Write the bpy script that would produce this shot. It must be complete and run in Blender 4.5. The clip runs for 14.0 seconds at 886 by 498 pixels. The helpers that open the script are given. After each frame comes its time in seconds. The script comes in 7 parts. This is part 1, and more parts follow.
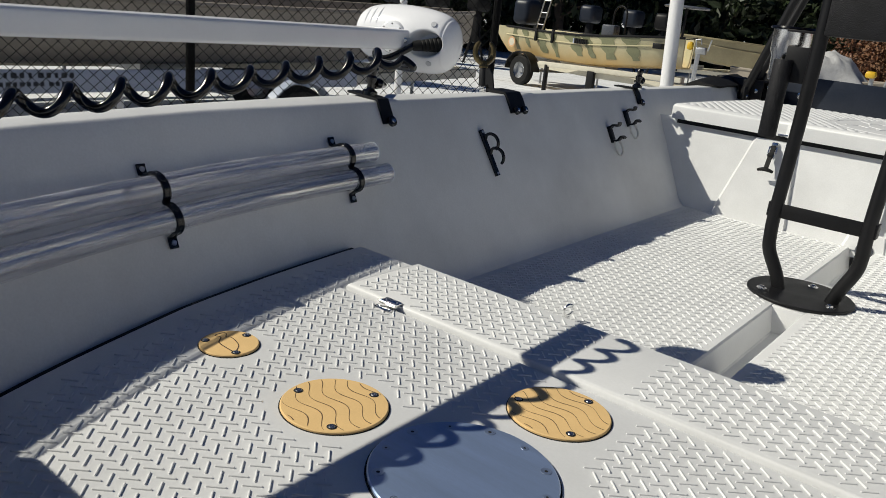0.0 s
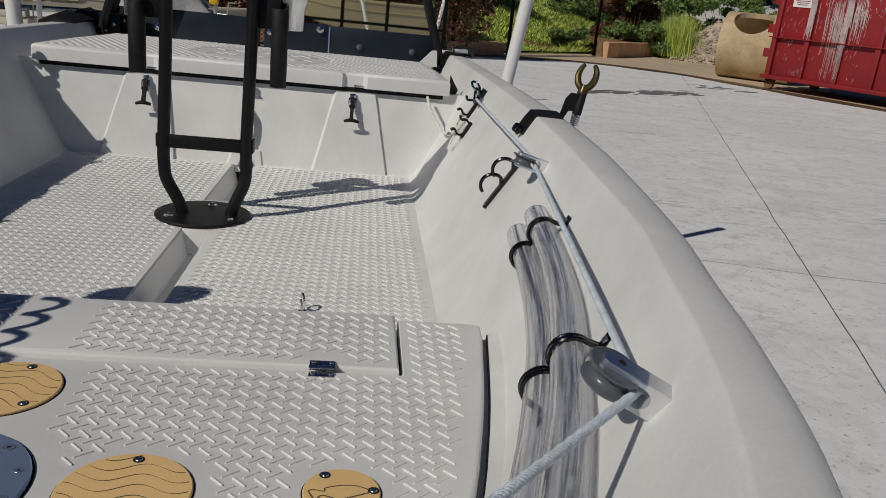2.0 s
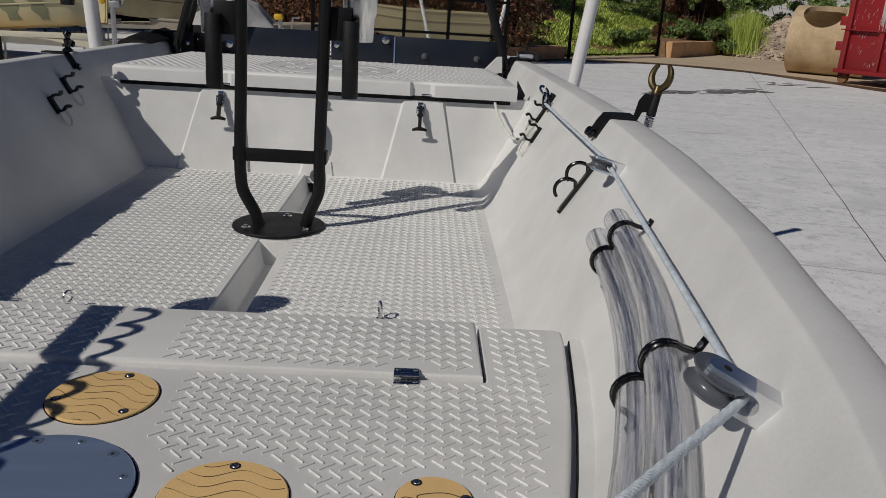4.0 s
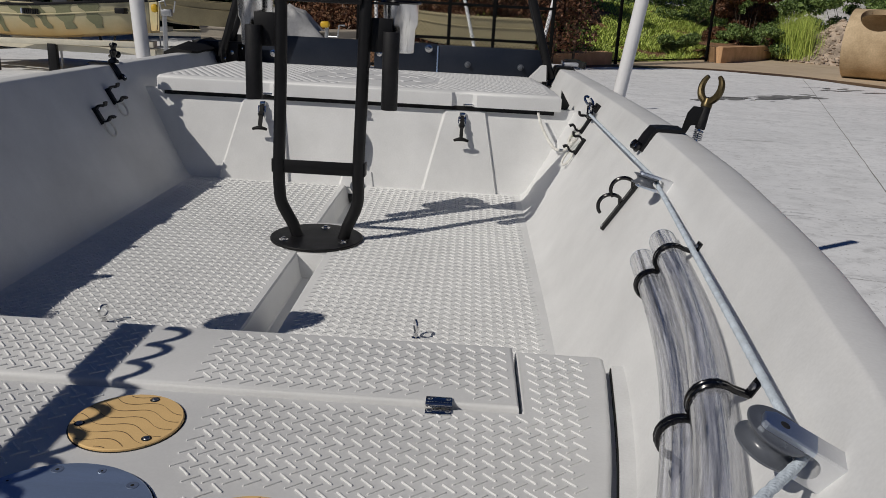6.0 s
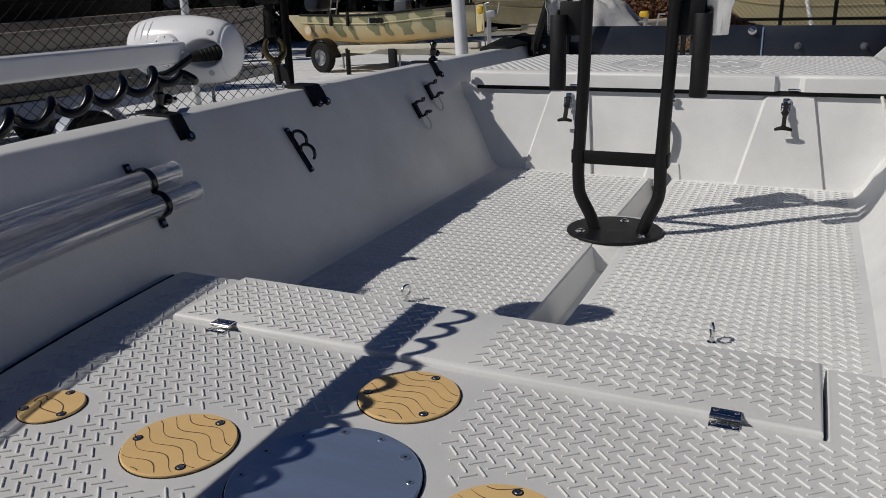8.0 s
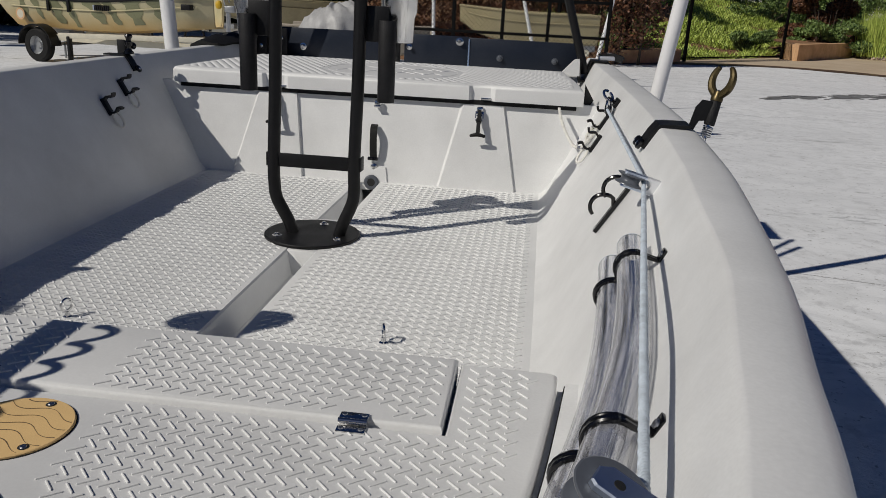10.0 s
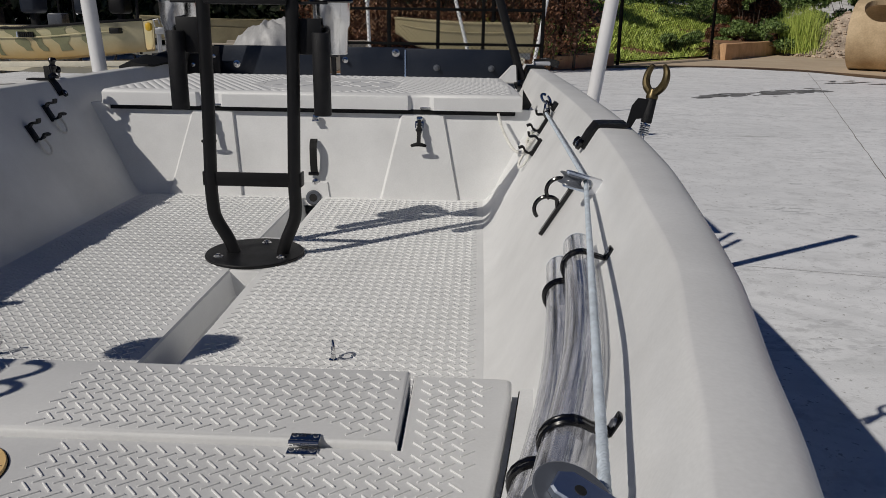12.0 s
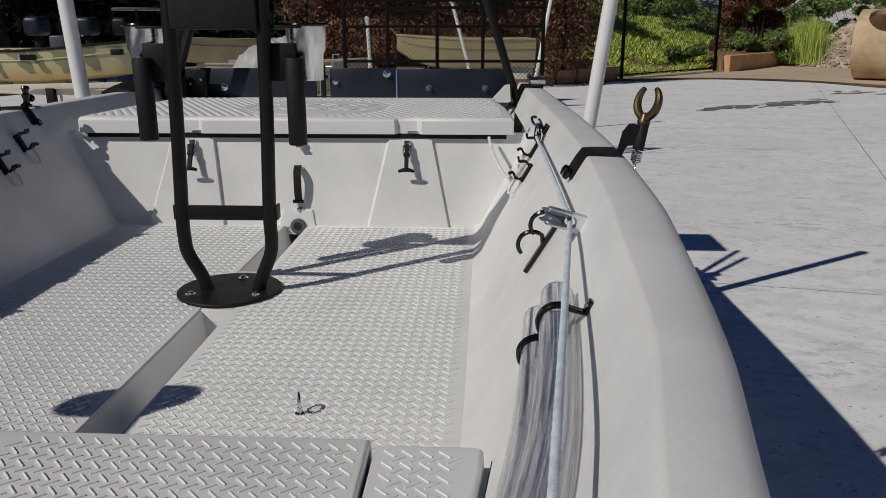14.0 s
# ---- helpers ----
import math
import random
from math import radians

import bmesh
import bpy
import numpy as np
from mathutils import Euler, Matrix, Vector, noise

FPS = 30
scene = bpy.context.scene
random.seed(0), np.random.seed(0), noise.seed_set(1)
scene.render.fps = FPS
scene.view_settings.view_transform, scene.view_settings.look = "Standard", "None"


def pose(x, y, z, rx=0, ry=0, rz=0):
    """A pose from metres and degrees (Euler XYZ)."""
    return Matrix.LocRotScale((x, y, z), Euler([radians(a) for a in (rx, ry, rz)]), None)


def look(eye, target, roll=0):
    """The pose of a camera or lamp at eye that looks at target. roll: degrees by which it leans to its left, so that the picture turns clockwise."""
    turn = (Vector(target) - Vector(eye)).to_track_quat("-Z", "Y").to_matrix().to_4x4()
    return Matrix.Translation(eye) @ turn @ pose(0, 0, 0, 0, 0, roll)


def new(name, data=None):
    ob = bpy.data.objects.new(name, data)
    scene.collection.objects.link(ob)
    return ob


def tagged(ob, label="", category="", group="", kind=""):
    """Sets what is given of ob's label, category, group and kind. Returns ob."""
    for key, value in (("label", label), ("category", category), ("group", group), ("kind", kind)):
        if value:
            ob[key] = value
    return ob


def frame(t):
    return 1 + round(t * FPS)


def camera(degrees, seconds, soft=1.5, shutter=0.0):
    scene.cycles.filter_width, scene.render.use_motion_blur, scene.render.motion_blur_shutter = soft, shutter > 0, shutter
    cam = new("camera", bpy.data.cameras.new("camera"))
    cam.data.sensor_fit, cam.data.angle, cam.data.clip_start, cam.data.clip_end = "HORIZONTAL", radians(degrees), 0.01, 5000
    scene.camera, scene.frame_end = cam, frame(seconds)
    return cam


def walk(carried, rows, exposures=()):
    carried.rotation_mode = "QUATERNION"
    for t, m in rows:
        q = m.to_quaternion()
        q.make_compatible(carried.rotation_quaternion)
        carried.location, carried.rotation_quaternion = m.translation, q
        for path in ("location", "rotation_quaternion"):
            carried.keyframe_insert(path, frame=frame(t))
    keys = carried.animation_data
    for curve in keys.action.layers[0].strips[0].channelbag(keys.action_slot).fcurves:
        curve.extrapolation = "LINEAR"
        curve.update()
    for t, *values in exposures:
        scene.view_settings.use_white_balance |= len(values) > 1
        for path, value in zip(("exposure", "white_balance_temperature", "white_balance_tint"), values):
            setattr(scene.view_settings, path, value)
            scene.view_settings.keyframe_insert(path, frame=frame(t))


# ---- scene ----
cam = camera(59.3, 14.0, soft=0.3)
PATH = [
    (0, (0.41, -2.003, 0.607), (-0.744, -0.484, 0.006), 6.1),
    (0.5, (0.448, -2.067, 0.62), (-0.391, -0.345, 0.042), 4.7),
    (1, (0.435, -2.097, 0.631), (0.005, -0.224, 0.079), 4.9),
    (1.5, (0.42, -2.085, 0.625), (0.53, -0.175, 0.042), 6.1),
    (2, (0.416, -2.08, 0.626), (0.647, -0.189, 0.017), 6.0),
    (2.5, (0.406, -2.087, 0.629), (0.659, -0.203, 0.005), 5.2),
    (3, (0.394, -2.092, 0.629), (0.602, -0.198, 0.019), 4.6),
    (3.5, (0.38, -2.09, 0.626), (0.555, -0.193, 0.016), 4.3),
    (3.7, (0.385, -2.084, 0.622), (0.503, -0.182, 0.014), 3.7),
    (6, (0.401, -2.026, 0.633), (0.358, -0.118, 0.035), 3.1),
    (6.5, (0.42, -1.993, 0.623), (0.149, -0.107, 0.015), 1.1),
    (7, (0.42, -1.992, 0.623), (-0.24, -0.209, 0.001), -1.1),
    (7.2, (0.415, -1.993, 0.621), (-0.402, -0.277, -0.002), -1.8),
    (9.3, (0.517, -1.953, 0.618), (-0.018, -0.124, 0.009), 2.5),
    (9.5, (0.536, -1.945, 0.618), (0.156, -0.077, 0.012), 3.0),
    (10, (0.572, -1.917, 0.618), (0.363, -0.025, 0.006), 2.9),
    (10.5, (0.597, -1.893, 0.607), (0.471, -0.005, -0.042), 1.7),
    (11, (0.602, -1.89, 0.603), (0.541, 0.006, -0.031), 1.2),
    (11.5, (0.589, -1.896, 0.609), (0.525, 0.009, 0.001), 0.9),
    (12, (0.575, -1.898, 0.608), (0.496, 0.014, 0.029), 0.8),
    (12.5, (0.573, -1.884, 0.606), (0.482, 0.032, 0.042), 0.5),
    (13, (0.589, -1.866, 0.611), (0.495, 0.053, 0.056), 0.1),
    (13.5, (0.606, -1.837, 0.616), (0.514, 0.085, 0.068), -0.1),
    (14, (0.626, -1.778, 0.623), (0.527, 0.144, 0.079), -0.1),
]
EXPOSURES = [(0, 0.10, 6620, 6.5), (0.5, -0.15, 6620, 7.5), (1, -0.34, 6620, 9), (1.5, -0.5, 6600, 10), (2, -0.66, 6590, 10), (3, -0.71, 6570, 10.5), (3.7, -0.71, 6550, 11), (6, -0.56, 6460, 11.5), (7, -0.5, 6390, 11.5), (9.5, -0.46, 6490, 10.5), (12, -0.58, 6480, 11.5), (14, -0.60, 6480, 12)]
walk(cam, [(t, look(eye, target, roll)) for t, eye, target, roll in PATH], EXPOSURES)

# ---- light ----
GROUND = -0.75
SUN_X, SUN_Y = 0.93, 0.74
sun_dir = Vector((SUN_X, SUN_Y, -1.0)).normalized()
world = bpy.data.worlds.new("sky")
scene.world = world
world.use_nodes = True
wn, wl = world.node_tree.nodes, world.node_tree.links
wn.clear()
sky = wn.new("ShaderNodeTexSky")
sky.sky_type = 'NISHITA'
sky.sun_disc = False
sky.sun_elevation = math.asin(-sun_dir.z)
sky.sun_rotation = math.atan2(-sun_dir.x, -sun_dir.y)
sky.air_density, sky.dust_density, sky.ozone_density = 1.0, 0.3, 4.0
bg = wn.new("ShaderNodeBackground")
bg.inputs["Strength"].default_value = 0.018
wo = wn.new("ShaderNodeOutputWorld")
deep = wn.new("ShaderNodeMix")
deep.data_type, deep.blend_type = 'RGBA', 'MULTIPLY'
deep.inputs["Factor"].default_value = 1.0
deep.inputs["B"].default_value = (0.60, 0.93, 1.55, 1)
wl.new(sky.outputs[0], deep.inputs["A"])
wl.new(deep.outputs["Result"], bg.inputs[0])
wl.new(bg.outputs[0], wo.inputs[0])
sun_data = bpy.data.lights.new("sun", 'SUN')
sun_data.energy, sun_data.angle, sun_data.color = 4.0, radians(0.53), (1.0, 0.95, 0.855)
sun = new("sun", sun_data)
sun.matrix_world = look((-20, -14, 22), Vector((-20, -14, 22)) + sun_dir)


# ---- materials ----
def mat(name, colour, rough=0.5, metal=0.0, vary=0.12, scale=8.0, fine=90.0, bump=0.15, bump_dist=0.002, rough_vary=0.1, second=None, spec=0.5, coat=0.0, stretch=None):
    """A surface with broad staining, fine grain and relief, in metres."""
    m = bpy.data.materials.new(name)
    m.use_nodes = True
    nt = m.node_tree
    n, l = nt.nodes, nt.links
    b = n["Principled BSDF"]
    b.inputs["Metallic"].default_value = metal
    b.inputs["Specular IOR Level"].default_value = spec
    b.inputs["Coat Weight"].default_value = coat
    tc = n.new("ShaderNodeTexCoord")
    src = tc.outputs["Object"]
    if stretch:
        mp = n.new("ShaderNodeMapping")
        mp.inputs["Scale"].default_value = stretch
        l.new(src, mp.inputs[0])
        src = mp.outputs[0]
    a = n.new("ShaderNodeTexNoise")
    a.inputs["Scale"].default_value, a.inputs["Detail"].default_value, a.inputs["Roughness"].default_value = scale, 5, 0.6
    f = n.new("ShaderNodeTexNoise")
    f.inputs["Scale"].default_value, f.inputs["Detail"].default_value = fine, 3
    l.new(src, a.inputs["Vector"])
    l.new(src, f.inputs["Vector"])
    mix = n.new("ShaderNodeMix")
    mix.data_type = 'RGBA'
    c2 = second or tuple(max(0.0, c * (1 - 2 * vary)) for c in colour)
    mix.inputs["A"].default_value = (*colour, 1)
    mix.inputs["B"].default_value = (*c2, 1)
    ramp = n.new("ShaderNodeMapRange")
    ramp.inputs["From Min"].default_value, ramp.inputs["From Max"].default_value = 0.38, 0.72
    l.new(a.outputs["Fac"], ramp.inputs["Value"])
    l.new(ramp.outputs[0], mix.inputs["Factor"])
    hs = n.new("ShaderNodeHueSaturation")
    vr = n.new("ShaderNodeMapRange")
    vr.inputs["To Min"].default_value, vr.inputs["To Max"].default_value = 1 - vary, 1 + vary
    l.new(f.outputs["Fac"], vr.inputs["Value"])
    l.new(vr.outputs[0], hs.inputs["Value"])
    l.new(mix.outputs["Result"], hs.inputs["Color"])
    l.new(hs.outputs[0], b.inputs["Base Color"])
    rr = n.new("ShaderNodeMapRange")
    rr.inputs["To Min"].default_value = max(0.02, rough - rough_vary)
    rr.inputs["To Max"].default_value = min(1.0, rough + rough_vary)
    l.new(a.outputs["Fac"], rr.inputs["Value"])
    l.new(rr.outputs[0], b.inputs["Roughness"])
    if bump:
        bp = n.new("ShaderNodeBump")
        bp.inputs["Strength"].default_value, bp.inputs["Distance"].default_value = bump, bump_dist
        l.new(f.outputs["Fac"], bp.inputs["Height"])
        l.new(bp.outputs[0], b.inputs["Normal"])
    return m


def clear_mat(name, tint, rough=0.05):
    """Thin clear plastic wall; streaks in its gloss and a lavender veil paint its reflections."""
    m = bpy.data.materials.new(name)
    m.use_nodes = True
    n, l = m.node_tree.nodes, m.node_tree.links
    n.remove(n["Principled BSDF"])
    out = n["Material Output"]
    tr = n.new("ShaderNodeBsdfTransparent")
    tr.inputs["Color"].default_value = (*tint, 1)
    gl = n.new("ShaderNodeBsdfGlossy")
    gl.inputs["Roughness"].default_value = rough
    tc, mp, ns = n.new("ShaderNodeTexCoord"), n.new("ShaderNodeMapping"), n.new("ShaderNodeTexNoise")
    mp.inputs["Scale"].default_value = (16, 0.22, 1)
    ns.inputs["Scale"].default_value, ns.inputs["Detail"].default_value = 1.6, 3
    bp = n.new("ShaderNodeBump")
    bp.inputs["Strength"].default_value, bp.inputs["Distance"].default_value = 0.25, 0.004
    l.new(tc.outputs["UV"], mp.inputs[0])
    l.new(mp.outputs[0], ns.inputs["Vector"])
    l.new(ns.outputs["Fac"], bp.inputs["Height"])
    l.new(bp.outputs[0], gl.inputs["Normal"])
    lw = n.new("ShaderNodeLayerWeight")
    lw.inputs["Blend"].default_value = 0.5
    l.new(bp.outputs[0], lw.inputs["Normal"])
    pw = n.new("ShaderNodeMath")
    pw.operation = 'POWER'
    pw.inputs[1].default_value = 3.2
    l.new(lw.outputs["Facing"], pw.inputs[0])
    fr = n.new("ShaderNodeMapRange")
    fr.inputs["To Min"].default_value, fr.inputs["To Max"].default_value = 0.04, 0.55
    l.new(pw.outputs[0], fr.inputs["Value"])
    # mask raises the gloss in narrow lines to imitate bright reflections
    mp2, ns2, dl, ad = n.new("ShaderNodeMapping"), n.new("ShaderNodeTexNoise"), n.new("ShaderNodeMapRange"), n.new("ShaderNodeMath")
    mp2.inputs["Scale"].default_value, mp2.inputs["Location"].default_value = (11, 0.06, 1), (3.3, 1.7, 0)
    ns2.inputs["Scale"].default_value, ns2.inputs["Detail"].default_value = 1.0, 1.5
    dl.inputs["From Min"].default_value, dl.inputs["From Max"].default_value = 0.53, 0.58
    dl.inputs["To Min"].default_value, dl.inputs["To Max"].default_value = 0.0, 0.50
    ad.operation, ad.use_clamp = 'ADD', True
    l.new(tc.outputs["UV"], mp2.inputs[0])
    l.new(mp2.outputs[0], ns2.inputs["Vector"])
    l.new(ns2.outputs["Fac"], dl.inputs["Value"])
    l.new(fr.outputs[0], ad.inputs[0])
    l.new(dl.outputs[0], ad.inputs[1])
    mix = n.new("ShaderNodeMixShader")
    l.new(ad.outputs[0], mix.inputs[0])
    l.new(tr.outputs[0], mix.inputs[1])
    l.new(gl.outputs[0], mix.inputs[2])
    # lavender diffuse veil: the sky's reflection put into colour
    sky_sheen = n.new("ShaderNodeBsdfDiffuse")
    sky_sheen.inputs["Color"].default_value = (0.88, 0.90, 1.0, 1)
    hz = n.new("ShaderNodeMapRange")
    hz.inputs["From Min"].default_value, hz.inputs["From Max"].default_value = 0.46, 0.64
    hz.inputs["To Min"].default_value, hz.inputs["To Max"].default_value = 0.01, 0.25
    l.new(ns.outputs["Fac"], hz.inputs["Value"])
    veil = n.new("ShaderNodeMixShader")
    l.new(hz.outputs[0], veil.inputs[0])
    l.new(mix.outputs[0], veil.inputs[1])
    l.new(sky_sheen.outputs[0], veil.inputs[2])
    l.new(veil.outputs[0], out.inputs["Surface"])
    return m


def leaf_mat(name, c1, c2, rough=0.55):
    """Leaves that differ from island to island."""
    m = bpy.data.materials.new(name)
    m.use_nodes = True
    n, l = m.node_tree.nodes, m.node_tree.links
    b = n["Principled BSDF"]
    g = n.new("ShaderNodeNewGeometry")
    mix = n.new("ShaderNodeMix")
    mix.data_type = 'RGBA'
    mix.inputs["A"].default_value, mix.inputs["B"].default_value = (*c1, 1), (*c2, 1)
    l.new(g.outputs["Random Per Island"], mix.inputs["Factor"])
    l.new(mix.outputs["Result"], b.inputs["Base Color"])
    b.inputs["Roughness"].default_value = rough
    return m


GEL = mat("gelcoat", (0.770, 0.776, 0.772), 0.42, vary=0.08, scale=4.0, fine=260.0, bump=0.12, bump_dist=0.0006, rough_vary=0.08)
GEL_DECK = mat("gelcoat_deck", (0.746, 0.752, 0.750), 0.5, vary=0.05, scale=5.0, fine=220.0, bump=0.2, bump_dist=0.0006, rough_vary=0.08)
BLACK = mat("powder_coat", (0.007, 0.007, 0.008), 0.5, spec=0.3, vary=0.2, scale=20, fine=700, bump=0.35, bump_dist=0.0006)
WRINKLE = mat("wrinkle_coat", (0.010, 0.010, 0.012), 0.6, spec=0.35, vary=0.3, scale=20, fine=420, bump=0.9, bump_dist=0.0015)
GLOSSBLACK = mat("glossy_black", (0.004, 0.004, 0.005), 0.16, vary=0.15, scale=25, fine=300, bump=0.03)
RUBBER = mat("rubber", (0.009, 0.009, 0.009), 0.7, spec=0.3, vary=0.2, scale=15, fine=300, bump=0.2)
STEEL = mat("stainless", (0.72, 0.72, 0.72), 0.16, 1.0, vary=0.05, scale=12, fine=200, bump=0.04)
# blue base colour puts the sky's reflection into the bare metal
ALU = mat("brushed_aluminium_sky_tint", (0.43, 0.56, 0.80), 0.33, 0.7, vary=0.08, scale=6, fine=150, bump=0.1, stretch=(1, 8, 1))
CUPSTEEL = mat("brushed_stainless", (0.74, 0.74, 0.74), 0.22, 1.0, vary=0.03, scale=3, fine=160, bump=0.015, rough_vary=0.04, stretch=(1, 1, 14))
ALUBLOCK = mat("milled_aluminium", (0.74, 0.75, 0.77), 0.46, 0.55, vary=0.04, scale=20, fine=300, bump=0.08)
# bluish cheek metal: reflected sky is mixed into its base colour
CHEEK = mat("polished_aluminium_sky_tint", (0.72, 0.79, 0.90), 0.40, 1.0, vary=0.05, scale=20, fine=300, bump=0.05)
TAN = mat("tan_foam", (0.80, 0.54, 0.24), 0.8, vary=0.06, scale=9, fine=500, bump=0.4, bump_dist=0.0006)
GROOVE = mat("groove", (0.15, 0.095, 0.05), 0.9, vary=0.2, scale=20, fine=300)
NAVY = mat("navy_paint", (0.011, 0.016, 0.028), 0.42, vary=0.2, scale=7, fine=180, bump=0.15, second=(0.02, 0.025, 0.038), spec=0.35)
WHITE = mat("white_plastic", (0.87, 0.875, 0.89), 0.2, vary=0.02, scale=6, fine=200, bump=0.04)
PALEPLUG = mat("pale_grey_plastic", (0.52, 0.53, 0.55), 0.4, vary=0.04, scale=20, fine=200, bump=0.05)
PVC = mat("white_pvc", (0.80, 0.80, 0.80), 0.35, vary=0.04, scale=4, fine=60, bump=0.08)
GREYPLAST = mat("grey_nylon", (0.105, 0.115, 0.135), 0.28, vary=0.1, scale=15, fine=200, bump=0.06)
ROPE = mat("rope", (0.62, 0.70, 0.78), 0.75, vary=0.15, scale=60, fine=500, bump=0.5, bump_dist=0.001)
WHITEROPE = mat("white_rope", (0.78, 0.77, 0.72), 0.75, vary=0.12, scale=60, fine=500, bump=0.5, bump_dist=0.001)
BRONZE = mat("bronze_coat", (0.12, 0.09, 0.04), 0.36, 0.7, vary=0.15, scale=20, fine=200, bump=0.1)
ACRYLIC = clear_mat("clear_acrylic", (0.992, 0.993, 0.996), 0.03)
TAPEGREEN = mat("printed_tape", (0.30, 0.36, 0.20), 0.5, vary=0.3, scale=60, fine=300)
SCREW = mat("screw", (0.55, 0.55, 0.56), 0.3, 1.0, vary=0.1, scale=40, fine=300)
# near-black for hole mouths and pad edges: their shade painted as colour
SHADEBLACK = mat("shade_black", (0.012, 0.012, 0.012), 0.7, vary=0.2, scale=30, fine=200)


# ---- mesh helpers ----
def part(name, bm, material, parent=None, label="", smooth=True, sharp=35):
    """Links a bmesh as one mesh object, under a thing or a part."""
    me = bpy.data.meshes.new(name)
    bmesh.ops.recalc_face_normals(bm, faces=bm.faces)
    if smooth:
        for f in bm.faces:
            f.smooth = True
        lim = radians(sharp)
        for e in bm.edges:
            if len(e.link_faces) == 2 and e.calc_face_angle(0) > lim:
                e.smooth = False
    bm.to_mesh(me)
    bm.free()
    me.materials.append(material)
    ob = new(name, me)
    if parent is not None:
        ob.parent = parent
        ob.matrix_parent_inverse = parent.matrix_world.inverted() if parent.type != 'EMPTY' else Matrix.Translation(-parent.location)
    if label:
        ob["label"] = label
    return ob


def thing(name, place=(0, 0, 0), label="", category="", group="", kind=""):
    ob = new(name)
    ob.location = place
    ob.empty_display_size = 0.05
    return tagged(ob, label, category, group, kind)


def raw(name, verts, faces, material, parent=None, smooth=False):
    me = bpy.data.meshes.new(name)
    me.from_pydata(verts, [], faces)
    me.materials.append(material)
    if smooth:
        for p in me.polygons:
            p.use_smooth = True
    ob = new(name, me)
    if parent is not None:
        ob.parent = parent
        ob.matrix_parent_inverse = Matrix.Translation(-parent.location)
    return ob


def BM():
    return bmesh.new()


def box(bm, c, s, m=None, bevel=0.0, seg=2):
    """A box with its centre, its size, an optional turn, and rounded edges."""
    r = bmesh.ops.create_cube(bm, size=1.0)
    vs = r["verts"]
    for v in vs:
        v.co = Vector((v.co.x * s[0], v.co.y * s[1], v.co.z * s[2]))
    if bevel:
        es = list({e for v in vs for e in v.link_edges})
        res = bmesh.ops.bevel(bm, geom=es, offset=bevel, segments=seg, profile=0.5, affect='EDGES')
        vs = list({v for f in res["faces"] for v in f.verts} | {v for v in vs if v.is_valid})
        seen, stack = set(vs), list(vs)
        while stack:
            for e in stack.pop().link_edges:
                for w in e.verts:
                    if w not in seen:
                        seen.add(w)
                        stack.append(w)
        vs = list(seen)
    t = Matrix.Translation(c) @ (m.to_4x4() if m is not None else Matrix())
    for v in vs:
        v.co = t @ v.co
    return bm


def frame_of(z):
    z = Vector(z).normalized()
    return z.to_track_quat('Z', 'Y').to_matrix()


def sweep(bm, pts, r, seg=10, caps=True, closed=False):
    """A tube along points. r: one radius or one for each point. flat: (across, up) half sizes of a strap instead."""
    pts = [Vector(p) for p in pts]
    n = len(pts)
    rs = r if isinstance(r, (list, tuple)) else [r] * n
    tang = []
    for i in range(n):
        a = pts[(i - 1) % n] if closed or i else pts[0]
        b = pts[(i + 1) % n] if closed or i < n - 1 else pts[-1]
        tang.append((b - a).normalized())
    u = tang[0].orthogonal().normalized()
    rings = []
    for i in range(n):
        t = tang[i]
        u = (u - t * u.dot(t)).normalized()
        w = t.cross(u)
        ring = []
        for k in range(seg):
            a = 2 * math.pi * k / seg
            ring.append(bm.verts.new(pts[i] + (u * math.cos(a) + w * math.sin(a)) * rs[i]))
        rings.append(ring)
    last = n if closed else n - 1
    for i in range(last):
        A, B = rings[i], rings[(i + 1) % n]
        for k in range(seg):
            bm.faces.new((A[k], A[(k + 1) % seg], B[(k + 1) % seg], B[k]))
    if caps and not closed:
        bm.faces.new(rings[0][::-1])
        bm.faces.new(rings[-1])
    return bm


def strap(bm, pts, across, width, thick):
    """A flat bar along points; across: the direction of its width."""
    pts = [Vector(p) for p in pts]
    ac = Vector(across).normalized()
    rows = []
    for i, p in enumerate(pts):
        t = (pts[min(i + 1, len(pts) - 1)] - pts[max(i - 1, 0)]).normalized()
        nn = t.cross(ac).normalized()
        rows.append([bm.verts.new(p + ac * sx * width / 2 + nn * sz * thick / 2) for sx, sz in ((-1, -1), (1, -1), (1, 1), (-1, 1))])
    for A, B in zip(rows, rows[1:]):
        for k in range(4):
            bm.faces.new((A[k], A[(k + 1) % 4], B[(k + 1) % 4], B[k]))
    bm.faces.new(rows[0][::-1])
    bm.faces.new(rows[-1])
    return bm


def lathe(bm, prof, place=(0, 0, 0), axis=(0, 0, 1), seg=24):
    """Turns (radius, height) points round an axis."""
    m = frame_of(axis)
    place = Vector(place)
    rings = []
    for r, h in prof:
        if r < 1e-6:
            rings.append([bm.verts.new(place + m @ Vector((0, 0, h)))])
        else:
            rings.append([bm.verts.new(place + m @ Vector((r * math.cos(2 * math.pi * k / seg), r * math.sin(2 * math.pi * k / seg), h))) for k in range(seg)])
    for A, B in zip(rings, rings[1:]):
        for k in range(seg):
            k2 = (k + 1) % seg
            if len(A) == 1 and len(B) == 1:
                break
            if len(A) == 1:
                bm.faces.new((A[0], B[k], B[k2]))
            elif len(B) == 1:
                bm.faces.new((A[k], A[k2], B[0]))
            else:
                bm.faces.new((A[k], A[k2], B[k2], B[k]))
    return bm


